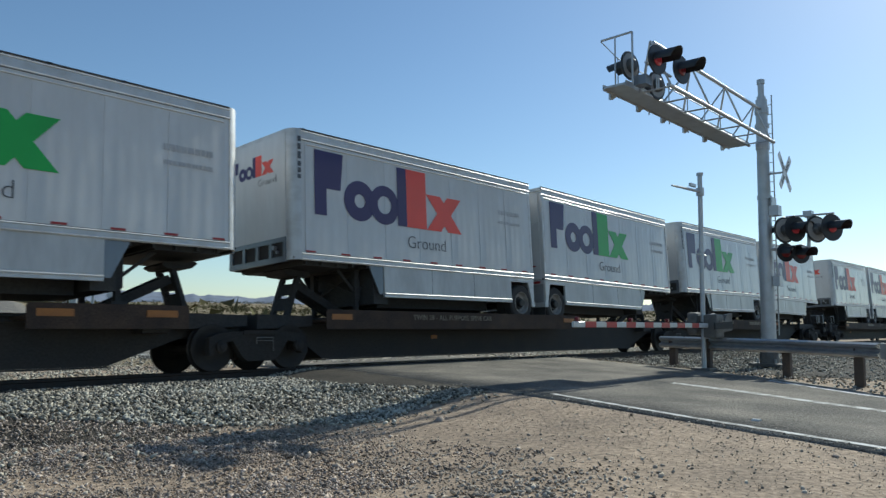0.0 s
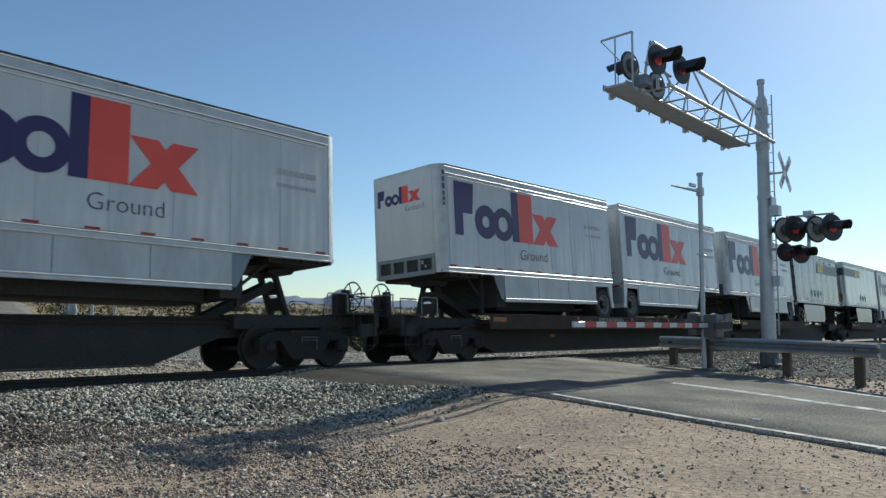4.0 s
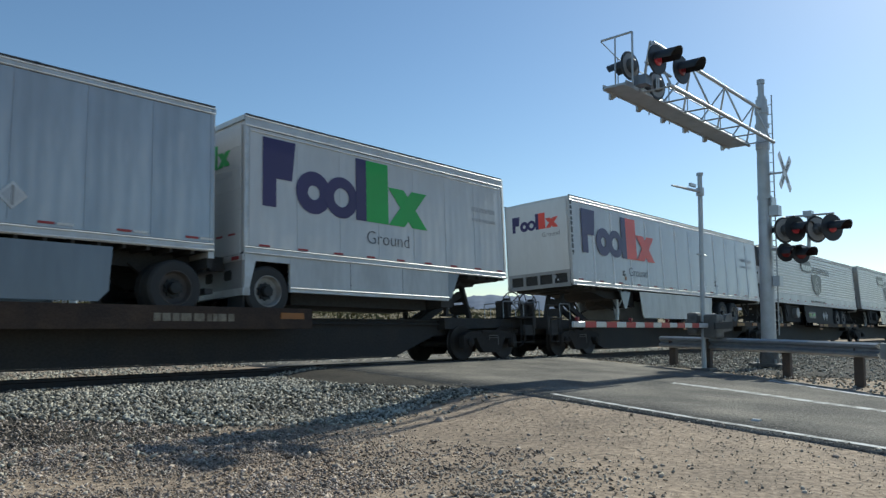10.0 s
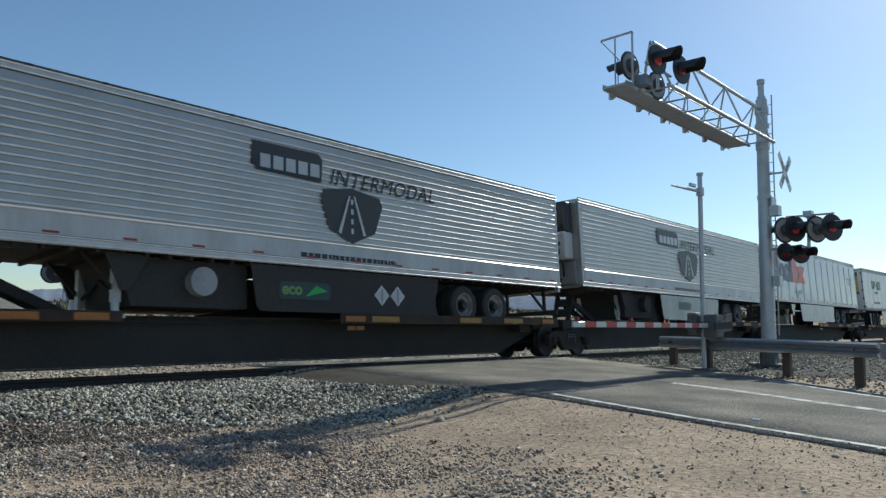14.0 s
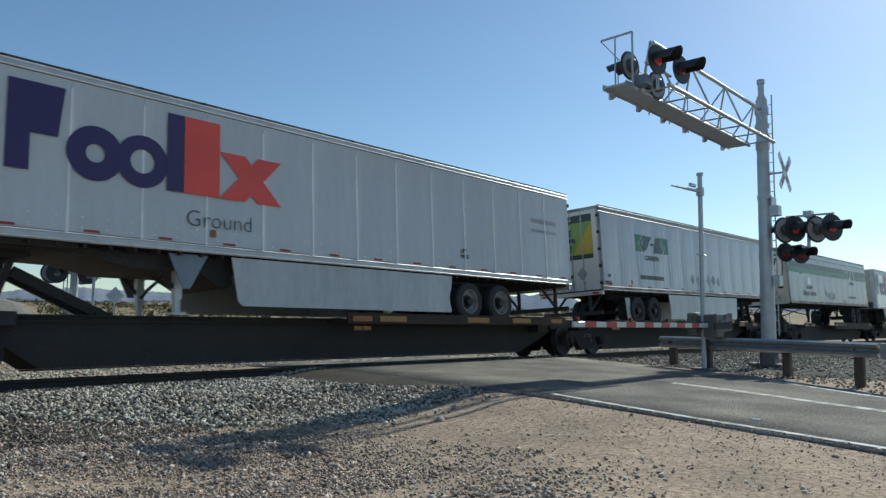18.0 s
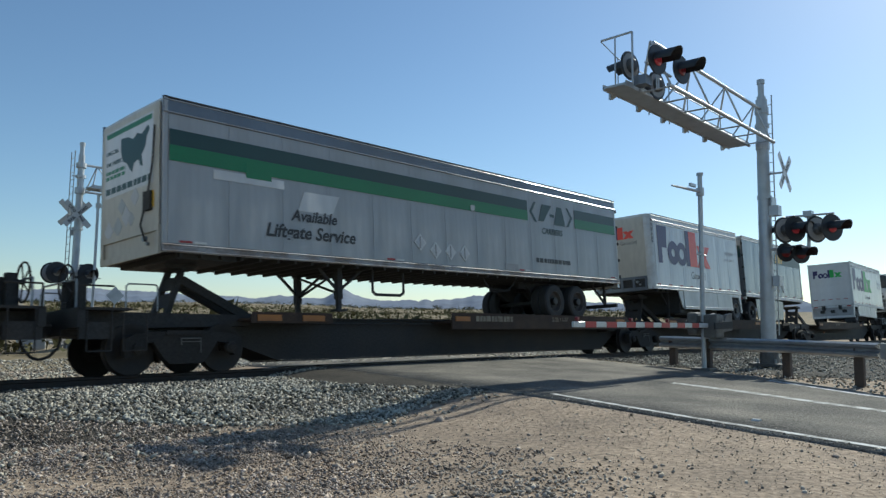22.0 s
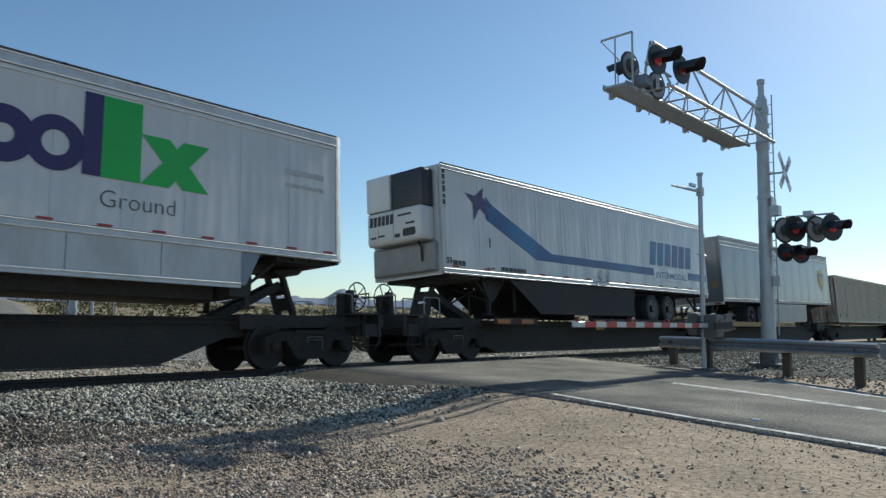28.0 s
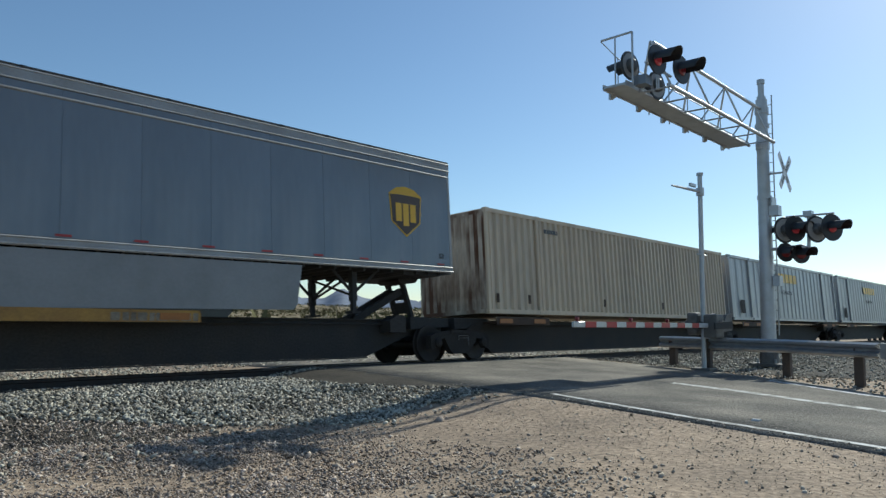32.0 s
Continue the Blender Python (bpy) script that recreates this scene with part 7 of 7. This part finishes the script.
def gate(px_, py_, z0, way, label, armlen, tall=5.05):
    e = new("crossing_gate")
    e.matrix_basis = Matrix.Translation((px_, py_, z0))
    tagged(e, label, "crossing gate", "gates at the crossing")
    part("gate_mast", Mesh().rod((0, 0, 0.1), (0, 0, tall), 0.06, 14), SIGNAL_GREY, e, smooth=True)
    part("mast_cap", Mesh().rod((0, 0, tall), (0, 0, tall + 0.07), 0.085, 14), SIGNAL_GREY, e)
    part("mast_foot", Mesh().rbox(-0.25, 0.25, -0.25, 0.25, 0, 0.10, 0.03, "z"), MACHINE, e)
    part("side_arm", Mesh().rod((0, 0, tall - 0.42), (way * 1.65, 0, tall - 0.50), 0.045, 8, 0.025).box(*sorted((way * 0.3, way * 0.62)), -0.03, 0.03, tall - 0.36, tall - 0.28), SIGNAL_GREY, e)
    part("arm_clamp", Mesh().rod((0, 0, tall - 0.53), (0, 0, tall - 0.33), 0.1, 14), SIGNAL_GREY, e)
    part("clamp_bar", Mesh().path([(-0.28, 0, 2.98), (0.28, 0, 2.98)], 0.02), SIGNAL_GREY, e)
    part("gate_machine", soft_box(-0.2, 0.3, -0.42, -0.08, 0.86, 1.45, 0.05, 2), MACHINE, e, "dark weathered gate machine housing")
    part("gear_case", soft_box(-0.2, 0.2, 0.08, 0.36, 0.92, 1.5, 0.08, 2), MACHINE, e)
    part("pivot_hub", Mesh().rod((0.05, -0.5, 1.2), (0.05, 0.46, 1.2), 0.11, 14), MACHINE, e)
    part("counterweight", Mesh().prism([(-way * 0.5, 1.0), (-way * 1.15, 1.05), (-way * 1.15, 1.5), (-way * 0.75, 1.45)], "y", -0.3, -0.22).prism([(-way * 0.5, 1.0), (-way * 1.15, 1.05), (-way * 1.15, 1.5), (-way * 0.75, 1.45)], "y", 0.12, 0.2), MACHINE, e)
    part("arm_bracket", Mesh().prism([(-way * 0.5, 1.1), (way * 0.6, 1.08), (way * 0.6, 1.24), (-way * 0.5, 1.28)], "y", -0.56, -0.52).prism([(-way * 0.5, 1.1), (way * 0.6, 1.08), (way * 0.6, 1.24), (-way * 0.5, 1.28)], "y", -0.02, 0.02), DARK_UNDER, e)
    arm = part("gate_arm", Mesh().rbox(*sorted((way * 0.4, way * armlen)), -0.30, -0.25, 1.115, 1.225, 0.01), WHITE_REFL, e, "red and white striped lowered gate arm")
    k, u = 0, armlen
    while u > 0.6:
        if k % 2 == 1:
            part("stripe", Mesh().box(*sorted((way * u, way * max(0.45, u - 0.4))), -0.304, -0.246, 1.113, 1.227), GATE_RED, arm, "red reflective stripe")
        u -= 0.4
        k += 1
    for u in (armlen - 0.15, armlen * 0.66, armlen * 0.4):
        part("arm_lamp", Mesh().rod((way * u, -0.275, 1.22), (way * u, -0.275, 1.28), 0.025, 8).rod((way * u, -0.31, 1.28), (way * u, -0.24, 1.28), 0.035, 12), RED_LENS, arm, "small gate lamp")
    return e


gate(18.35, 7.75, -0.2, -1, "grey crossing gate with its striped arm lowered", 6.55)
gate(12.68, 31.2, -0.35, 1, "grey crossing gate mast beyond the tracks", 6.5, 6.45)

MARKER = (9.95, 3.52)

# guard rail beside the road
gr = tagged(new("guard_rail"), "galvanised guard rail on dark posts beside the road", "guard rail")
GP = [(19.05, 9.25), (18.62, 7.85), (18.05, 5.75), (16.95, 3.9), (16.6, 3.45)]
prof = [(0.0, 0.0), (0.08, 0.04), (0.08, 0.09), (0.0, 0.135), (0.0, 0.175), (0.08, 0.22), (0.08, 0.27), (0.0, 0.31)]


def beam(pts, z):
    v, f = [], []
    m = len(prof)
    for i, (x, y) in enumerate(pts):
        a, b = pts[max(0, i - 1)], pts[min(len(pts) - 1, i + 1)]
        d = Vector((b[0] - a[0], b[1] - a[1], 0)).normalized()
        nrm = Vector((d.y, -d.x, 0))
        nrm = nrm if nrm.x < 0 else -nrm
        for th in (0.0, 0.006):
            v += [(x + nrm.x * (q - th), y + nrm.y * (q - th), z + h) for q, h in prof]
    for i in range(len(pts) - 1):
        for t in (0, m):
            f += [(2 * m * i + t + j, 2 * m * i + t + j + 1, 2 * m * (i + 1) + t + j + 1, 2 * m * (i + 1) + t + j) for j in range(m - 1)]
        f += [(2 * m * i + j, 2 * m * (i + 1) + j, 2 * m * (i + 1) + m + j, 2 * m * i + m + j) for j in (0, m - 1)]
    return Mesh().add(v, f)


part("beam", beam(GP, 0.36), GALV, gr, "galvanised W-shaped beam")
ex, ey = GP[-1]
part("end_terminal", Mesh().prism([(ex, ey), (ex - 0.28, ey - 0.38), (ex - 0.15, ey - 0.55), (ex + 0.1, ey - 0.4), (ex + 0.16, ey - 0.05)], "z", 0.36, 0.67), GALV, gr)
for x, y in [(18.98, 8.9), (18.5, 7.75), (18.25, 5.75), (17.05, 3.95)]:
    part("post", Mesh().rbox(x + 0.02, x + 0.2, y - 0.09, y + 0.09, -0.45, 0.64, 0.01, "z"), WOODPOST, gr, "dark timber post")
    part("spacer", Mesh().box(x - 0.05, x + 0.02, y - 0.07, y + 0.07, 0.38, 0.64), WOODPOST, gr)

marker = part("road_marker", Mesh().prism([(-0.06, 0.0), (0.06, 0.0), (0.035, 0.02), (-0.035, 0.02)], "y", -0.05, 0.05), WHITE_REFL, at=Matrix.Translation((MARKER[0], MARKER[1], road_z(MARKER[1]) + 0.001)))
tagged(marker, "small white raised marker on the asphalt", "road marker")

# things beyond the track
sign = new("warning_sign")
sign.matrix_basis = Matrix.Translation((21.76, 50.0, -0.1))
tagged(sign, "diamond road sign seen from its grey back on a post", "road sign")
part("sign_post", Mesh().box(-0.04, 0.04, -0.04, 0.04, -0.5, 3.1), GALV, sign)
part("sign_plate", Mesh().prism([(-0.62, 2.6), (0, 1.98), (0.62, 2.6), (0, 3.22)], "y", -0.05, -0.07), SIGNAL_GREY, sign, "grey aluminium sign back")
cab = new("signal_cabinet")
cab.matrix_basis = Matrix.Translation((10.9, 32.6, -0.4))
tagged(cab, "small grey signal cabinet beside the far mast", "cabinet")
part("cabinet_box", soft_box(-0.45, 0.45, -0.35, 0.35, 0.1, 1.3, 0.03, 1), SIGNAL_GREY, cab)
part("plinth", Mesh().box(-0.5, 0.5, -0.4, 0.4, 0, 0.1), CONCRETE, cab)

# ---------------------------------------------------------------- far hills
def ridge(name, dist, base, peaks, rough, seed, label):
    v, f = [], []
    n = 700
    for i in range(n + 1):
        az = -40 + 150 * i / n
        h = base + sum(a * math.exp(-((az - c) / w) ** 2) for c, w, a in peaks)
        low = max(0.2, h + rough * noise.noise((az * 0.35, seed, 0)))
        h = max(0.2, low + rough * (0.7 * (0.35 - abs(noise.noise((az * 0.8, seed, 3)))) + 0.45 * (0.3 - abs(noise.noise((az * 2.0, seed, 6)))) + 0.12 * noise.noise((az * 6, seed, 6))))
        for d, k, q in ((0.72, 0.0, low), (0.84, 0.40 + 0.10 * noise.noise((az * 0.9, seed, 9)), low), (0.93, 0.72 + 0.08 * noise.noise((az * 1.5, seed, 9)), low), (1.0, 1.0, h), (1.1, 0.1, low)):
            r = dist * d
            v.append((r * math.sin(radians(az)), r * math.cos(radians(az)), math.tan(radians(q)) * dist * k + (20 if k < 0.05 and d < 1 else 0) - 4))
    for i in range(n):
        f += [(5 * i + j, 5 * i + 5 + j, 5 * i + 6 + j, 5 * i + 1 + j) for j in range(4)]
    me = bpy.data.meshes.new(name)
    me.from_pydata(v, [], f)
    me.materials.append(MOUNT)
    me.shade_smooth()
    tagged(new(name, me), label, "mountains", kind="structure")


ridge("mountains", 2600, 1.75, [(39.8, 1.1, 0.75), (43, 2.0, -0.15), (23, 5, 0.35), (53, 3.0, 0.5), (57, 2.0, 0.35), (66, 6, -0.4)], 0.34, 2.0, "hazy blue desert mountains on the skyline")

# ---------------------------------------------------------------- loose stones and scrub
def pebbles(name, count, place, size, material, label, cat, seed, low=False, heap=0.0):
    rng = np.random.default_rng(seed)
    g = (1 + 5 ** 0.5) / 2
    ico = np.array([(-1, g, 0), (1, g, 0), (-1, -g, 0), (1, -g, 0), (0, -1, g), (0, 1, g), (0, -1, -g), (0, 1, -g), (g, 0, -1), (g, 0, 1), (-g, 0, -1), (-g, 0, 1)], float) / 1.902
    tri = np.array([(0, 11, 5), (0, 5, 1), (0, 1, 7), (0, 7, 10), (0, 10, 11), (1, 5, 9), (5, 11, 4), (11, 10, 2), (10, 7, 6), (7, 1, 8),
                    (3, 9, 4), (3, 4, 2), (3, 2, 6), (3, 6, 8), (3, 8, 9), (4, 9, 5), (2, 4, 11), (6, 2, 10), (8, 6, 7), (9, 8, 1)])
    if low:
        ico = np.array([(1, 0, 0), (0, 1, 0), (-1, 0, 0), (0, -1, 0), (0, 0, 1), (0, 0, -1)], float)
        tri = np.array([(0, 1, 4), (1, 2, 4), (2, 3, 4), (3, 0, 4), (1, 0, 5), (2, 1, 5), (3, 2, 5), (0, 3, 5)])
    c12 = len(ico)
    pos = place(rng, count)
    n = len(pos)
    sz = size(rng, n)[:, None, None]
    pos[:, 2] += rng.uniform(-0.3 * heap, heap, n)
    shape = ico[None] * rng.uniform(0.6, 1.3, (n, c12, 1)) * rng.uniform((0.8, 0.6, 0.45), (1.25, 1.0, 0.8), (n, 3))[:, None, :]
    a = rng.uniform(0, 6.283, n)
    c, s = np.cos(a)[:, None], np.sin(a)[:, None]
    x, y = shape[:, :, 0] * c - shape[:, :, 1] * s, shape[:, :, 0] * s + shape[:, :, 1] * c
    b = rng.normal(0, 0.8, (n, 1))
    z = shape[:, :, 2] * np.cos(b) + x * np.sin(b)
    v = np.stack([x, y, z], 2) * sz + pos[:, None, :]
    t = (tri[None] + (np.arange(n) * c12)[:, None, None]).reshape(-1, 3)
    me = bpy.data.meshes.new(name)
    me.vertices.add(n * c12)
    me.vertices.foreach_set("co", v.reshape(-1).astype(np.float32))
    me.loops.add(len(t) * 3)
    me.polygons.add(len(t))
    me.loops.foreach_set("vertex_index", t.reshape(-1).astype(np.int32))
    me.polygons.foreach_set("loop_start", (np.arange(len(t)) * 3).astype(np.int32))
    me.materials.append(material)
    me.update(calc_edges=True)
    o = new(name, me)
    tagged(o, label, cat, kind="stuff")
    return o


def bank_place(x0, x1, y0, y1, thin):
    def place(rng, n):
        out = []
        xs, ys, k = rng.uniform(x0, x1, n), rng.uniform(y0, y1, n), rng.uniform(0, 1, n)
        for x, y, q in zip(xs, ys, k):
            if lerp_table(ROAD_LEFT, y) - max(0.25, 0.92 * shoulder(y) if y > 8.0 else 0) < x < lerp_table(ROAD_RIGHT, y) + 0.1 and y < 12.3:
                continue
            if q > thin(x, y):
                continue
            out.append((x, y, (max(ballast_z(x, y), land_z(x, y)) if y > 8.1 and (x < 9.8 or x > 18.8) else land_z(x, y)) + 0.006))
        return np.array(out)
    return place


clump = lambda x, y: 0.5 + 0.5 * noise.noise((x * 0.55, y * 0.55, 3.3)) + 0.3 * noise.noise((x * 1.7, y * 1.7, 8.1))
TOE = [(-20, 11.0), (0, 10.7), (3, 10.15), (4.3, 9.6), (5.2, 8.9), (6.1, 8.3), (7.0, 7.75), (9.6, 7.9)]
toe = lambda x, y: lerp_table(TOE, x) + 0.3 * noise.noise((x * 0.9, y * 0.4, 2.0)) + 0.12 * noise.noise((x * 3.1, y * 3.1, 5.0))
pebbles("ballast_stones", 30000, bank_place(0.5, 9.9, 7.2, 12.55, lambda x, y: 0.04 + 0.96 * ramp(y - toe(x, y), -0.12, 0.1)),
        lambda r, n: r.uniform(0.020, 0.046, n), STONE, "grey angular crushed stones banked beside the rail", "ballast", 1, heap=0.03)
bare_track = lambda x, y: max(math.exp(-((y - 7.05 + 0.78 * (x - 2.2)) / 0.34) ** 2) * (1 - ramp(x, 3.0, 4.2)), ramp(x, 4.9, 5.5) * math.exp(-((toe(x, y) - y - 0.3) / 0.4) ** 2))
pebbles("brown_gravel", 40000, bank_place(0.5, 6.6, 4.4, 10.6, lambda x, y: ramp(toe(x, y) - y, -0.1, 0.15) * (1 - 0.85 * bare_track(x, y)) * (1 - 0.75 * ramp(x + 0.35 * (7 - y), 4.6, 6.2)) * (0.45 + 0.55 * clump(x, y))),
        lambda r, n: r.gamma(3.0, 0.0042, n) + 0.005, BROWN_STONE, "mauve brown coarse gravel below the ballast", "gravel", 21, True, 0.015)
spot = lambda x, y, cx, cy, rx, ry: math.exp(-((x - cx) / rx) ** 2 - ((y - cy) / ry) ** 2)
pebbles("gravel_patch", 9000, bank_place(3.2, 7.2, 1.6, 5.2, lambda x, y: min(1.0, 0.95 * spot(x, y, 4.8, 3.3, 0.75, 0.5) + 0.22 * spot(x, y, 5.0, 4.1, 0.9, 0.6)) * (0.4 + clump(x * 1.6, y * 1.6))),
        lambda r, n: r.gamma(3.0, 0.0034, n) + 0.006, PEBBLE, "grey gravel spilt in patches on the dirt", "gravel", 22, heap=0.01)
pebbles("loose_rocks", 130, bank_place(3.0, 11.0, 1.6, 7.5, lambda x, y: 0.25 + 0.75 * spot(x, y, 5.2, 4.1, 0.7, 0.6)),
        lambda r, n: r.gamma(2.5, 0.0065, n) + 0.010, BROWN_STONE, "dark fist-sized rocks on the dirt", "rocks", 23)
pebbles("ballast_stones_east", 36000, bank_place(14.6, 56, 1.5, 12.5, lambda x, y: (0.45 + 0.55 * ramp(y, 5.0, 8.0)) * (1 - 0.7 * ramp(x, 30, 56))),
        lambda r, n: r.uniform(0.018, 0.042, n), STONE, "grey angular crushed stones beyond the road", "ballast", 2, heap=0.035)
bare = lambda x, y: ramp(x - 0.55 * (y - 4) + 1.1 * noise.noise((x * 0.6, y * 0.6, 6.0)), 3.2, 5.6)
pebbles("gravel", 80000, bank_place(-5.0, 9.5, -1.5, 8.8, lambda x, y: max(0.035, (0.35 + clump(x, y)) * (1.0 - 0.93 * bare(x, y))) * (0.12 + 0.88 * ramp(x, -0.8, 1.2)) * (0.12 + 0.88 * ramp(y, 0.2, 1.6)) * ramp(x, -5, -3) * ramp(y, -1.5, 0.2)),
        lambda r, n: r.gamma(2.0, 0.0034, n) + 0.004, PEBBLE, "small loose gravel scattered over the dirt", "gravel", 3)
pebbles("ballast_stones_west", 14000, bank_place(-14, 0.5, 8.0, 12.55, lambda x, y: 0.25 + 0.75 * ramp(y, 8.2, 9.4)),
        lambda r, n: r.uniform(0.022, 0.05, n), STONE, "grey brown angular crushed stones banked beside the rail", "ballast", 11, True, 0.03)
pebbles("grit", 60000, bank_place(0.6, 12.0, 1.2, 8.6, lambda x, y: 0.12 + 0.45 * clump(x * 1.3, y * 1.3)),
        lambda r, n: r.gamma(3.0, 0.0012, n) + 0.002, PEBBLE, "fine grit on the dirt", "gravel", 6, True)


def edge_place(rng, n):
    out = []
    for y, q in zip(rng.uniform(-1.0, 9.0, n), rng.normal(0, 0.16, n)):
        x = lerp_table(ROAD_LEFT, y) + q - 0.02
        out.append((x, y, max(road_z(y) if q > 0.02 else -9, land_z(x, y)) + 0.004))
    return np.array(out)


pebbles("edge_gravel", 1300, edge_place, lambda r, n: r.gamma(2.0, 0.0025, n) + 0.003, PEBBLE, "gravel spilt along the road's broken edge", "gravel", 8)
pebbles("far_gravel", 26000, bank_place(-4, 40, 15.6, 26, lambda x, y: 0.35 + 0.6 * clump(x * 0.6, y * 0.6)), lambda r, n: r.uniform(0.03, 0.075, n), STONE, "brown grey stones beyond the track", "gravel", 4, True)


def scrub(name, count, seed, label):
    rng = np.random.default_rng(seed)
    v, f = [], []
    for _ in range(count):
        d = 30 + 400 * rng.random() ** 1.3
        az = radians(-8 + 80 * rng.random())
        x, y = d * math.sin(az), d * math.cos(az)
        if y < 24 or lerp_table(ROAD_LEFT, y) - 2 < x < lerp_table(ROAD_RIGHT, y) + 2:
            continue
        h = rng.gamma(3.0, 0.2) + 0.2
        z = land_z(x, y)
        for _ in range(22):
            a, e = rng.uniform(0, 6.283), rng.uniform(0.15, 1.0)
            r = h * rng.uniform(0.3, 0.95)
            p = Vector((x + r * math.cos(a) * 1.1, y + r * math.sin(a) * 1.1, z + h * e * rng.uniform(0.5, 1.0)))
            s = h * rng.uniform(0.14, 0.3)
            k = len(v)
            q = [Vector(rng.normal(0, 1, 3)).normalized() * s for _ in range(3)]
            v += [tuple(p + w) for w in q]
            f.append((k, k + 1, k + 2))
    me = bpy.data.meshes.new(name)
    me.from_pydata(v, [], f)
    me.materials.append(SCRUB)
    tagged(new(name, me), label, "scrub", kind="stuff")


scrub("desert_scrub", 8000, 5, "low dry desert bushes on the plain beyond the track")

motions()
